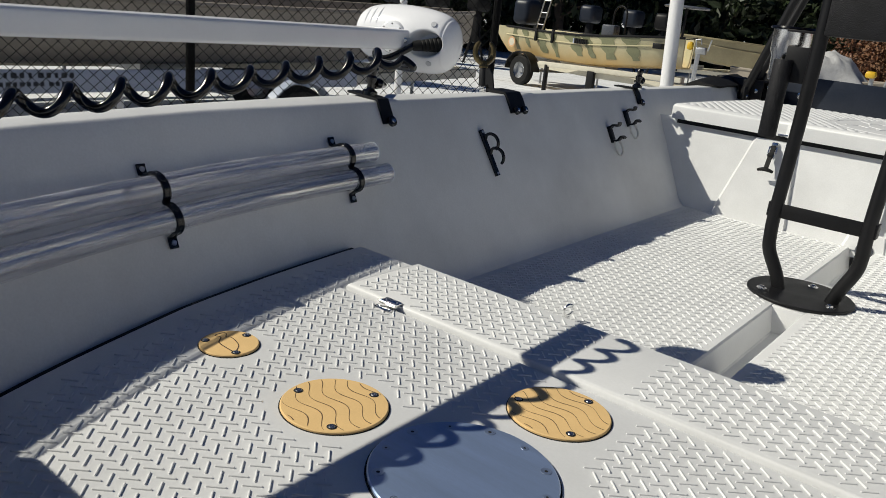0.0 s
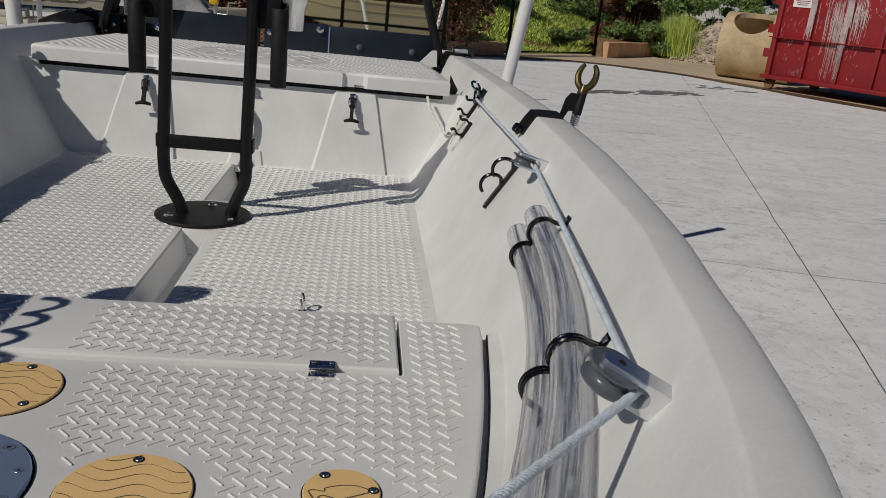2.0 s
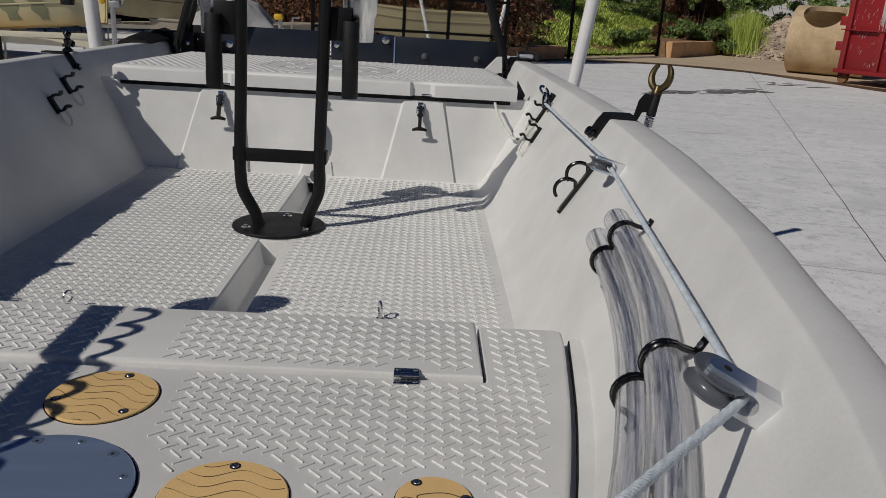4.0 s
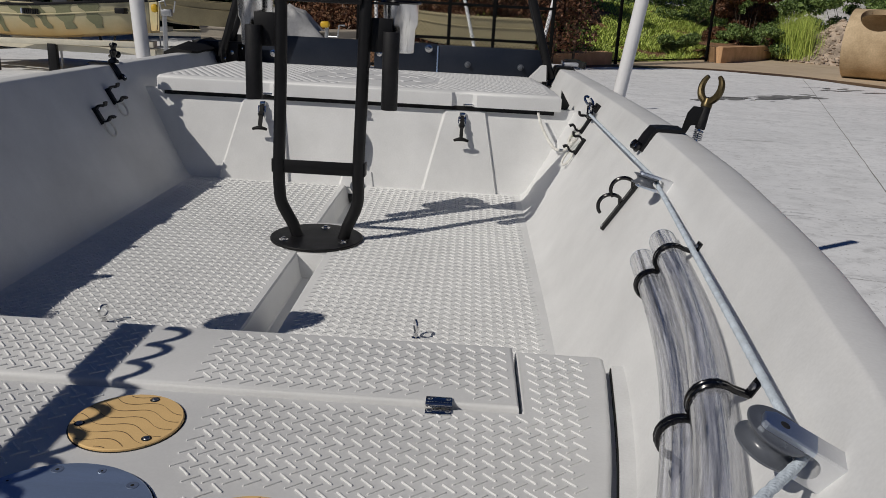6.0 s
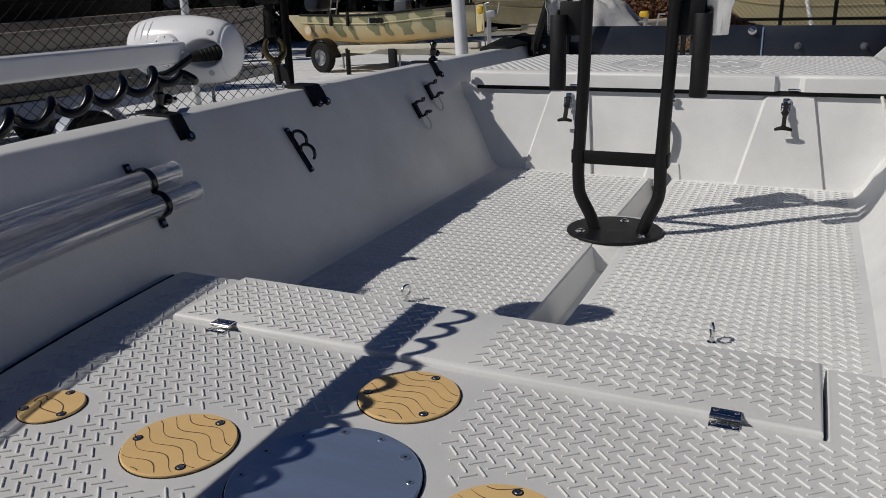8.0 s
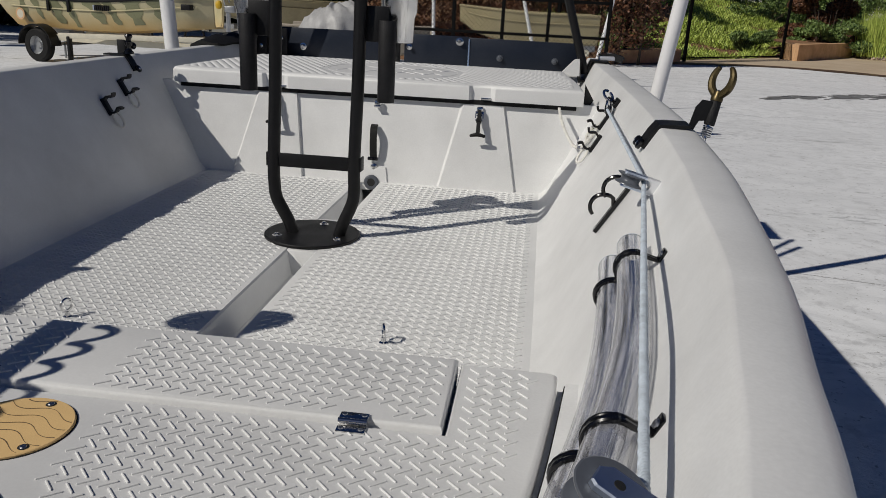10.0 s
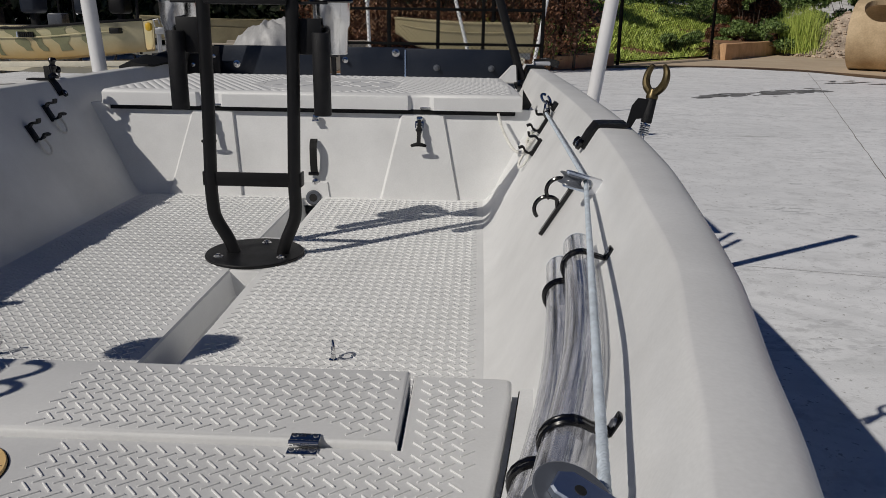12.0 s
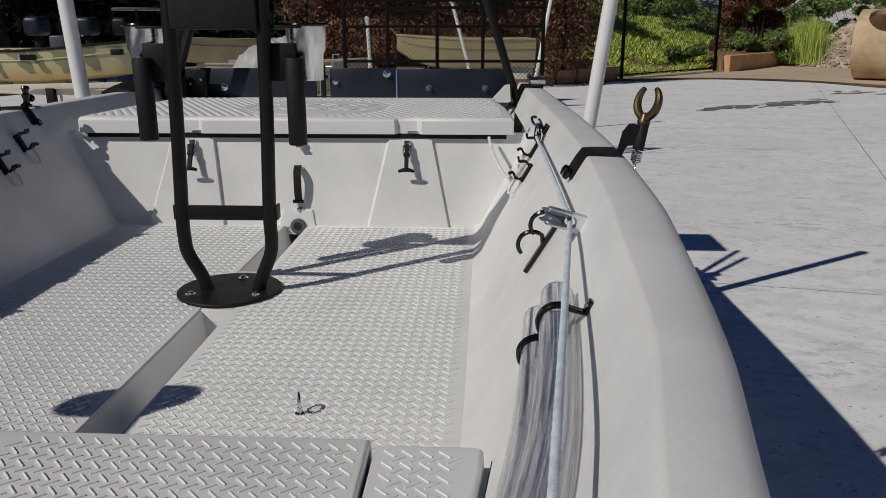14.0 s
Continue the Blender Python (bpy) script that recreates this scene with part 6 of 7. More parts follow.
def fence_run(posts, z1, cell, r, post_r, label):
    t = thing("chain_link_fence", (*posts[0], GROUND), label, "fence")
    for x, y in posts:
        bm = BM()
        rod(bm, (x, y, GROUND), (x, y, z1 + 0.06), post_r, 12)
        lathe(bm, [(post_r * 1.15, 0), (post_r * 1.1, 0.02), (0, 0.05)], (x, y, z1 + 0.05), seg=12)
        part("post", bm, FENCE, t)
    for (xa, ya), (xb, yb) in zip(posts, posts[1:]):
        bm = BM()
        rod(bm, (xa, ya, z1), (xb, yb, z1), post_r * 0.6, 8)
        part("rail", bm, FENCE, t)
        bm = BM()
        rod(bm, (xa, ya, GROUND + 0.10), (xb, yb, GROUND + 0.10), post_r * 0.35, 8)
        part("bottom_rail", bm, FENCE, t)
        bm = BM()
        chain_link(bm, (xa, ya, 0), (xb, yb, 0), GROUND + 0.05, z1, cell, r)
        tagged(part("wire_mesh", bm, FENCE, t, smooth=False), kind="stuff")
    return t


fence_run([(0.9, 17.2), (2.7, 19.2), (4.57, 21.3), (8.4, 25.6)], GROUND + 2.3, 0.14, 0.004, 0.05, "black chain-link fence at the foot of the bank")
fence_run([(-5.2, -3.1), (-4.2, -1.3), (-3.25, 0.45), (-2.43, 2.02)], GROUND + 2.6, 0.062, 0.0017, 0.024, "black chain-link fence beside the parked boats")

bush("bush", 11.0, 30.0, 2.5, 2.9, 21, LEAF_RED, 26000, 0.06, "russet-leaved bush in the raised bed", base=GROUND + 0.4)
bush("bush", 10.9, 29.2, 2.4, 0.9, 22, LEAF_GREEN, 6000, 0.06, "low green shrub along the bed's wall", base=GROUND + 0.4)
bush("bush", 7.6, 26.2, 1.2, 0.9, 23, LEAF_GREEN, 3000, 0.06, "low green shrub behind the fence", base=GROUND + 0.2)
bush("bush", 2.1, 21.6, 2.6, 2.6, 24, LEAF_RED, 6000, 0.06, "russet-leaved shrub behind the fence", base=GROUND + 0.1)
bush("bush", 2.9, 21.2, 1.4, 1.5, 25, LEAF_GREEN, 3000, 0.05, "green shrub behind the fence", base=GROUND + 0.1)
bush("bush", 9.0, 36.0, 9.0, 2.0, 26, LEAF_GREEN, 14000, 0.08, "green scrub at the top of the bank", base=GROUND + 0.9)
bush("bush", 17.8, 35.5, 9.0, 3.3, 27, LEAF_GREEN, 24000, 0.08, "green scrub at the top of the bank", base=GROUND + 0.2)
bush("bush", 14.2, 37.0, 6.0, 3.7, 28, LEAF_GREEN, 17000, 0.08, "green scrub at the top of the bank", base=GROUND + 0.4)
# tall grass tuft
gv, gf = [], []
rs = np.random.RandomState(3)
for k in range(2600):
    x, y = 12.75 + rs.normal(0, 0.28), 29.2 + rs.normal(0, 0.4)
    h, w, a = 0.7 + 1.1 * rs.rand(), 0.006 + 0.006 * rs.rand(), rs.rand() * 6.28
    bx, by = rs.normal(0, 0.22, 2)
    lx, ly = math.cos(a) * w, math.sin(a) * w
    i = len(gv)
    z = GROUND + 0.1
    gv += [(x - lx, y - ly, z), (x + lx, y + ly, z), (x + bx * 0.4 + lx * .7, y + by * 0.4 + ly * .7, z + h * 0.6), (x + bx * 0.4 - lx * .7, y + by * 0.4 - ly * .7, z + h * 0.6), (x + bx, y + by, z + h)]
    gf += [(i, i + 1, i + 2, i + 3), (i + 3, i + 2, i + 4)]
tagged(raw("tall_grass", gv, gf, GRASS), "tall tuft of light green grass beside the gravel", "grass", kind="stuff")
# gravel heap
verts, faces = [], []
for j in range(12):
    for i in range(24):
        a, q = 2 * math.pi * i / 24, j / 11
        z = 1.65 * (1 - q) ** 1.2 + (0.10 * noise.noise(Vector((math.cos(a) * q * 4, math.sin(a) * q * 4, 7))) if q < 1 else -0.1)
        verts.append((14.6 + 2.6 * q * math.cos(a), 29.6 + 2.3 * q * math.sin(a), GROUND + z))
for j in range(11):
    for i in range(24):
        faces.append((j * 24 + i, j * 24 + (i + 1) % 24, (j + 1) * 24 + (i + 1) % 24, (j + 1) * 24 + i))
tagged(raw("gravel_heap", verts, faces, GRAVEL, smooth=True), "heap of brown gravel and stones", "gravel", kind="stuff")
sv, sf = [], []
for k in range(700):
    a, q = rs.rand() * 6.28, math.sqrt(rs.rand())
    x, y = 14.6 + 2.6 * q * math.cos(a), 29.6 + 2.3 * q * math.sin(a)
    z = GROUND + 1.65 * (1 - q) ** 1.2 + 0.02
    s = 0.03 + 0.07 * rs.rand()
    i = len(sv)
    for d in ((1, 0, 0), (-1, 0, 0), (0, 1, 0), (0, -1, 0), (0, 0, .8), (0, 0, -.8)):
        j = 0.7 + 0.6 * rs.rand()
        sv.append((x + d[0] * s * j, y + d[1] * s * j, z + d[2] * s * j))
    sf += [(i, i + 2, i + 4), (i + 2, i + 1, i + 4), (i + 1, i + 3, i + 4), (i + 3, i, i + 4), (i + 2, i, i + 5), (i + 1, i + 2, i + 5), (i + 3, i + 1, i + 5), (i, i + 3, i + 5)]
tagged(raw("loose_stones", sv, sf, GRAVEL), "loose brown stones on the heap", "stones", kind="stuff")
bm = BM()
loft(bm, [[(x, y, GROUND + z + 0.2 * noise.noise(Vector((x * 0.3, y * 0.3, 2)))) for x in range(6, 44, 2)] for y, z in ((38, 0.9), (42, 1.9), (46, 3.0), (50, 4.0), (54, 4.6))])
tagged(part("gravel_road", bm, PALEGRAVEL), "pale gravel slope of a track above the bank", "road", kind="structure")

# concrete pipe section with an opening in its crown
t = thing("concrete_pipe", (12.0, 20.2, GROUND), "large weathered precast concrete pipe with a round opening in its crown", "pipe")
PR, PRI, PL = 0.94, 0.80, 2.0
pa = Vector((11.02, 21.05, GROUND + PR))
pd = Vector((0.80, -0.60, 0)).normalized()
pn = Vector((-0.60, -0.80, 0)).normalized()
bm = BM()
NU, NA = 120, 210
grid = {}
for lay, rr in ((0, PR), (1, PRI)):
    for i in range(NU + 1):
        for j in range(NA):
            a = 2 * math.pi * j / NA
            b = a - 2 * math.pi if a > math.pi else a
            u = PL * i / NU
            e = math.hypot((u - 0.80) / 0.54, (b - 0.62) / 0.56)
            if abs(e - 1) < 0.055:
                u, a = 0.80 + (u - 0.80) / e, 0.62 + (b - 0.62) / e
            grid[lay, i, j] = bm.verts.new(pa + pd * u + (pn * math.sin(a) + Vector((0, 0, 1)) * math.cos(a)) * rr)


def in_hole(i, j):
    u = PL * (i + 0.5) / NU - 0.80
    a = 2 * math.pi * (j + 0.5) / NA
    a = a - 2 * math.pi if a > math.pi else a
    return (u / 0.54) ** 2 + ((a - 0.62) / 0.56) ** 2 < 1


for i in range(NU):
    for j in range(NA):
        j2 = (j + 1) % NA
        if in_hole(i, j):
            for (ii, jj, e) in ((i - 1, j, ((i, j), (i, j2))), (i + 1, j, ((i + 1, j), (i + 1, j2))), (i, j - 1, ((i, j), (i + 1, j))), (i, j + 1, ((i, j2), (i + 1, j2)))):
                if not in_hole(ii, jj % NA):
                    (a1, b1), (a2, b2) = e
                    bm.faces.new((grid[0, a1, b1], grid[0, a2, b2], grid[1, a2, b2], grid[1, a1, b1]))
        else:
            bm.faces.new((grid[0, i, j], grid[0, i, j2], grid[0, i + 1, j2], grid[0, i + 1, j]))
            bm.faces.new((grid[1, i, j], grid[1, i + 1, j], grid[1, i + 1, j2], grid[1, i, j2]))
for i in (0, NU):
    for j in range(NA):
        j2 = (j + 1) % NA
        bm.faces.new((grid[0, i, j], grid[1, i, j], grid[1, i, j2], grid[0, i, j2]))
part("pipe_wall", bm, PIPE, t)

# dumpster
t = thing("dumpster", (11.0, 17.5, GROUND), "large red steel roll-off dumpster with white drips on its side", "dumpster")
da = Vector((10.75, 17.75, GROUND))
dd = Vector((0.50, -0.866, 0)).normalized()
dn = Vector((-0.866, -0.50, 0)).normalized()
up = Vector((0, 0, 1))
rot = Matrix((dd, -dn, up)).transposed()
DL, DW, DH = 6.4, 2.4, 2.30


def dbox(bm, u, v, w, s, bevel=0.01):
    return box(bm, da + dd * u - dn * v + up * w, s, m=rot, bevel=bevel)


for nm, (u, v, w, s) in zip(("side_wall", "side_wall", "end_door", "end_wall", "floor_plate"), ((DL / 2, 0.04, 0.28 + DH / 2, (DL, 0.08, DH)), (DL / 2, DW - 0.04, 0.28 + DH / 2, (DL, 0.08, DH)), (0.04, DW / 2, 0.28 + DH / 2, (0.08, DW, DH)), (DL - 0.04, DW / 2, 0.28 + DH / 2, (0.08, DW, DH)), (DL / 2, DW / 2, 0.33, (DL - 0.02, DW - 0.02, 0.10)))):
    bm = BM()
    dbox(bm, u, v, w, s)
    part(nm, bm, REDPAINT, t)
for k in range(8):
    bm = BM()
    dbox(bm, 0.10 + k * (DL - 0.2) / 7, -0.045, 0.28 + DH / 2, (0.13, 0.10, DH - 0.02))
    part("side_rib", bm, REDPAINT, t)
for w, s in ((0.31, 0.10), (0.28 + DH, 0.14), (1.30, 0.028)):
    bm = BM()
    dbox(bm, DL / 2, -0.06, w, (DL + 0.1, 0.14, s))
    part("side_rail", bm, REDPAINT, t)
for w in (0.9, 1.5, 2.2):
    bm = BM()
    dbox(bm, -0.06, 0.05, w, (0.18, 0.22, 0.22))
    part("door_hinge", bm, REDPAINT, t)
bm = BM()
dbox(bm, 0.62, -0.012, 2.16, (0.50, 0.02, 0.20), 0.0)
part("label_plate", bm, PVC, t, "white label plate")
bm = BM()
for k in range(3):
    dbox(bm, 0.62, -0.024, 2.21 - 0.045 * k, (0.38 - 0.06 * k, 0.006, 0.018), 0.0)
part("print_bar", bm, REDPAINT, t)
for u in (0.12, DL - 0.4):
    for v in (0.1, DW - 0.1):
        bm = BM()
        lathe(bm, [(0, -0.06), (0.12, -0.06), (0.13, 0), (0.12, 0.06), (0, 0.06)], da + dd * u - dn * v + up * 0.13, dn, 20)
        part("wheel", bm, SOIL, t)
        bm = BM()
        dbox(bm, u, v, 0.24, (0.26, 0.12, 0.14))
        part("wheel_bracket", bm, REDPAINT, t)
rs = np.random.RandomState(8)
verts, faces = [], []
for k in range(560):
    if k < 100:  # the heaviest run, beside and over the third rib
        u0, top, ln, wd = 1.63 + rs.normal(0, 0.14), 2.35 - 0.7 * rs.rand(), 0.15 + 1.5 * rs.rand() ** 2, 0.002 + 0.005 * rs.rand()
    elif k < 190:
        u0, top, ln, wd = 1.87 + rs.normal(0, 0.035), 2.56 - 0.6 * rs.rand(), 0.2 + 1.7 * rs.rand() ** 1.6, 0.0015 + 0.0035 * rs.rand()
    elif k < 240:
        u0, top, ln, wd = 2.10 + rs.normal(0, 0.12), 2.45 - 0.5 * rs.rand(), 0.1 + 0.8 * rs.rand() ** 2, 0.004 + 0.009 * rs.rand()
    elif k < 290:
        u0, top, ln, wd = 0.97 + rs.normal(0, 0.04), 2.56 - 0.4 * rs.rand(), 0.2 + 0.9 * rs.rand(), 0.003 + 0.008 * rs.rand()
    elif k < 430:
        u0, top, ln, wd = 1.2 + 3.8 * rs.rand(), 2.5 - 0.5 * rs.rand(), 0.05 + 0.6 * rs.rand() ** 3, 0.003 + 0.006 * rs.rand()
    else:
        u0, top, ln, wd = 0.2 + 2.2 * rs.rand(), 2.4 - 1.9 * rs.rand(), 0.02 + 0.12 * rs.rand(), 0.003 + 0.004 * rs.rand()
    slant = rs.normal(0.02, 0.02) if k < 430 else -0.05 * rs.rand()
    rib = min(abs(u0 - (0.10 + j * (DL - 0.2) / 7)) for j in range(8)) < 0.09
    off = 0.004 + (0.096 if rib else 0) + 0.00003 * k
    i = len(verts)
    for (uu, ww) in ((u0 - wd, top), (u0 + wd, top), (u0 + wd * 0.6 + slant, top - ln), (u0 - wd * 0.4 + slant, top - ln)):
        verts.append(tuple(da + dd * uu + dn * off + up * max(0.4, ww)))
    faces.append((i, i + 1, i + 2, i + 3))
tagged(raw("dripped_paint", verts, faces, DRIP, t), kind="stuff")


# ---- mesh gate, hedge and boats behind the stern ----
HEDGE_AT = [(-3.6 + 0.55 * i, 17.2 + 0.1 * i + 0.3 * math.sin(i * 1.7), GROUND + 0.8 + 0.75 * j + 0.2 * math.sin(i * 2.3 + j), 0.62) for i in range(13) for j in range(4)]
t = thing("hedge", (0, 17.5, GROUND), "tall russet and brown leafed hedge behind the stern", "hedge")
leaves("foliage", HEDGE_AT, 26000, 1.0, 0.055, LEAF_RED, t, 31, 0.9)
bm = BM()
for i in range(13):
    sweep(bm, [(-3.6 + 0.55 * i, 17.5 + 0.1 * i, GROUND - 0.05), (-3.5 + 0.55 * i, 17.4 + 0.1 * i, GROUND + 2.6)], [0.04, 0.01], 6)
tagged(part("stem", bm, BARK, t), kind="stuff")


def mesh_gate(x0, x1, y, z0, z1):
    t = thing("mesh_gate", ((x0 + x1) / 2, y, GROUND), "black steel ramp gate with expanded mesh on a parked utility trailer", "gate")
    for x in (x0, x0 + 0.22 * (x1 - x0), x0 + 0.47 * (x1 - x0), x0 + 0.7 * (x1 - x0), x1):
        bm = BM()
        box(bm, (x, y, (z0 + z1) / 2), (0.036, 0.04, z1 - z0), bevel=0.004)
        part("upright", bm, FENCE, t)
    for z in (z0, z0 + 0.34 * (z1 - z0), z0 + 0.72 * (z1 - z0), z1 - 0.07, z1):
        bm = BM()
        box(bm, ((x0 + x1) / 2, y - 0.003, z), (x1 - x0, 0.034, 0.028), bevel=0.004)
        part("cross_bar", bm, FENCE, t)
    verts, faces = [], []
    p = 0.045
    nz = int((z1 - z0) / (p * 0.5))
    nxx = int((x1 - x0) / p)
    for j in range(nz):
        za, zb = z0 + j * p * 0.5, z0 + (j + 1) * p * 0.5
        for i in range(nxx):
            for s in (0, 1):
                xa = x0 + i * p + (s * p if j % 2 == 0 else (p / 2))
                xb = x0 + i * p + (p / 2 if j % 2 == 0 else s * p)
                k = len(verts)
                w = 0.003
                verts += [(xa - w, y + 0.02, za), (xa + w, y + 0.02, za), (xb + w, y + 0.026, zb), (xb - w, y + 0.026, zb)]
                faces.append((k, k + 1, k + 2, k + 3))
    tagged(raw("expanded_mesh", verts, faces, FENCE, t), kind="stuff")
    for x in (x0 + 0.05, x1 - 0.05):
        bm = BM()
        rod(bm, (x, y, z0), (x, y, GROUND), 0.025, 8)
        part("leg", bm, FENCE, t)


mesh_gate(-0.80, 1.22, 6.4, 0.0, 0.90)


def jon_boat(stern, bow, z_keel, height, beam, hull_mat, label, stripes=False, group="parked boats", rise=1.14, lift=0.62, edge=None, rake=0.0):
    """An open flat-bottomed hull with raked bow and transom."""
    stern, bow = Vector((*stern, 0)), Vector((*bow, 0))
    d = (bow - stern)
    L = d.length
    d.normalize()
    w = Vector((-d.y, d.x, 0))
    t = thing("parked_boat", (stern.x, stern.y, z_keel), label, "boat", group)
    half = curve_of([(0, beam * 0.46), (0.4, beam * 0.5), (0.75, beam * 0.44), (0.92, beam * 0.26), (1.0, beam * 0.10)])
    keel = curve_of([(0, 0), (0.6, 0), (0.85, height * 0.2), (1.0, height * lift)])
    top = curve_of([(0, height), (0.5, height * 1.0), (1.0, height * rise)])

    def sec(u, inset):
        c = stern + d * (L * u) + Vector((0, 0, z_keel))
        h = half(u) - inset
        kz, tz = keel(u) + inset, top(u)
        pr = [(-1.0, tz), (-0.93, kz + (tz - kz) * 0.45), (-0.82, kz + (tz - kz) * 0.06), (-0.7, kz), (0.7, kz), (0.82, kz + (tz - kz) * 0.06), (0.93, kz + (tz - kz) * 0.45), (1.0, tz)]
        return [c + w * (a * h) + d * (-rake * z * max(0.0, 1 - u / 0.12)) + Vector((0, 0, z)) for a, z in pr]
    bm = BM()
    us = [i / 20 for i in range(21)]
    outs = [sec(u, 0) for u in us]
    ins = [list(reversed(sec(u, 0.03))) for u in us]
    loft(bm, [a + b for a, b in zip(outs, ins)], closed=True)
    part("hull", bm, hull_mat, t)
    for s in (-1, 1):
        bm = BM()
        sweep(bm, [stern + d * (L * u) + w * (s * half(u)) + Vector((0, 0, z_keel + top(u))) for u in us], 0.022, 6)
        part("gunwale", bm, edge or (BLACK if stripes else hull_mat), t)
        bm = BM()
        sweep(bm, [stern + d * (L * u) + w * (s * (half(u) * 0.96 + 0.012)) + Vector((0, 0, z_keel + keel(u) + (top(u) - keel(u)) * 0.7)) for u in us[:-1]], 0.012, 6)
        part("strake", bm, hull_mat, t)
    if stripes:
        rs2 = random.Random(4)
        for s in (-1, 1):
            u = 0.06
            while u < 0.86:
                wd = rs2.uniform(0.02, 0.05)
                lean = rs2.uniform(0.03, 0.09)
                rows = []
                lo = rs2.uniform(0.08, 0.35)
                for k in range(8):
                    q = 0.97 - (0.97 - lo) * k / 7
                    uu = u + lean * (1 - q)
                    ww = wd * (1.0 - 0.55 * (k / 7)) * (1 + 0.3 * math.sin(k * 1.7 + u * 40))
                    row = []
                    for du in (-ww, 0, ww):
                        ux = min(0.97, max(0.0, uu + du))
                        kz, tz = keel(ux), top(ux)
                        q2 = q
                        fr = 0.93 + 0.07 * (q2 - 0.45) / 0.55 if q2 > 0.45 else 0.82 + 0.11 * (q2 - 0.06) / 0.39
                        row.append(stern + d * (L * ux) + w * (s * (half(ux) * fr + 0.006)) + Vector((0, 0, z_keel + kz + (tz - kz) * q2)))
                    rows.append(row)
                bm = BM()
                loft(bm, rows)
                part("camo_band", bm, CAMOGREEN, t)
                u += rs2.uniform(0.075, 0.13)
    return t, stern, d, w, L, top, half


def small_trailer(stern, d, w, L, z_keel, wheel_u, beam, sides=(-1, 1)):
    t = thing("small_trailer", (*(stern + d * L * wheel_u).to_2d(), GROUND), "boat trailer with black mudguard and spoked wheel under a parked boat", "trailer", "boat trailers")
    for s in (-1, 1):
        bm = BM()
        a = stern + d * (L * 0.06) + w * (s * beam * 0.46) + Vector((0, 0, z_keel - 0.12))
        b = stern + d * (L * 1.02) + w * (s * 0.12) + Vector((0, 0, z_keel - 0.16))
        sweep(bm, [a, a.lerp(b, 0.6) + w * (s * 0.30), b], 0.07, 4)
        part("rail", bm, CREAM, t)
        if s not in sides:
            continue
        c = stern + d * (L * wheel_u) + w * (s * (beam * 0.5 + 0.04))
        c.z = GROUND + 0.28
        bm = BM()
        lathe(bm, [(0.15, -0.08), (0.25, -0.08), (0.28, -0.05), (0.28, 0.05), (0.25, 0.08), (0.15, 0.08)], c, w, 28)
        ty = part("tyre", bm, RUBBER, t)
        bm = BM()
        lathe(bm, [(0, 0.03), (0.05, 0.03), (0.06, 0.0), (0.13, 0.01), (0.16, 0.06), (0.16, -0.06), (0, -0.06)], c, w * s, 20)
        part("rim", bm, GALV, ty)
        bm = BM()
        strap(bm, [c + d * (0.36 * math.cos(math.pi * k / 12)) + Vector((0, 0, 0.34 * math.sin(math.pi * k / 12))) for k in range(13)], w, 0.22, 0.02)
        part("mudguard", bm, BLACK, t)
    bm = BM()
    c0 = stern + d * (L * wheel_u)
    rod(bm, (*(c0 + w * beam * 0.5).to_2d(), GROUND + 0.28), (*(c0 - w * beam * 0.5).to_2d(), GROUND + 0.28), 0.03, 8)
    part("axle", bm, GALV, t)
    for u in (0.1, 0.5, 0.9):
        c = stern + d * (L * u)
        bm = BM()
        box(bm, (c.x, c.y, z_keel - 0.06), (0.5, 0.5, 0.12))
        bk = part("bunk", bm, GALV, t)
        bm = BM()
        rod(bm, (c.x, c.y, z_keel - 0.1), (c.x, c.y, GROUND), 0.02, 6)
        part("jack_leg", bm, GALV, bk)
    return t


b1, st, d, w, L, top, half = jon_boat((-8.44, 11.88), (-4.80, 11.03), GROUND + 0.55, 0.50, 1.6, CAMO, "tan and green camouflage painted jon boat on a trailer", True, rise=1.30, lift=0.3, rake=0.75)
small_trailer(st, d, w, L, GROUND + 0.55, 0.18, 1.6, (-1,))
zt = GROUND + 0.55 + 0.50
beam = thing("trailer_beam", (-7.4, 10.62, GROUND), "cream steel trailer beam on blocks beside the camouflage boat", "beam")
bm = BM()
box(bm, (-6.05, 10.62, -0.245), (2.75, 0.06, 0.085), m=Matrix.Rotation(-0.022, 3, 'Y'), bevel=0.006)
part("beam_bar", bm, CREAM, beam)
for x, wd in ((-7.25, 0.05), (-6.32, 0.14)):
    bm = BM()
    box(bm, (x, 10.62, GROUND / 2 - 0.14), (wd, 0.10, -GROUND - 0.28), bevel=0.01)
    part("block", bm, BLACK, beam)
# fittings on the camouflage boat
side_w = -w
for u in (0.24, 0.36):
    bm = BM()
    c = st + d * (L * u) + side_w * (half(u) + 0.008)
    box(bm, (c.x, c.y, zt - 0.08), (0.05, 0.05, 0.24), bevel=0.01)
    part("side_strap", bm, BLACK, b1)
bm = BM()
c = st + d * (L * 0.055) + side_w * (half(0.05) * 0.99 + 0.01) + Vector((0, 0, zt - 0.28))
lathe(bm, [(0.10, 0), (0.10, 0.004), (0, 0.004)], c, side_w, 24)
em = part("round_emblem", bm, BLOCK, b1, "round orange emblem")
bm = BM()
lathe(bm, [(0.07, 0.005), (0, 0.006)], c, side_w, 24)
part("emblem_disc", bm, CREAM, em)
for k in range(8):
    u = 0.50 + 0.011 * k
    c = st + d * (L * u) + side_w * (half(u) * 0.993 + 0.012)
    bm = BM()
    box(bm, (c.x, c.y, zt - 0.10), (0.022, 0.022, 0.085))
    part("number_bar", bm, BLACK if k > 0 else BLUEGREY, b1)
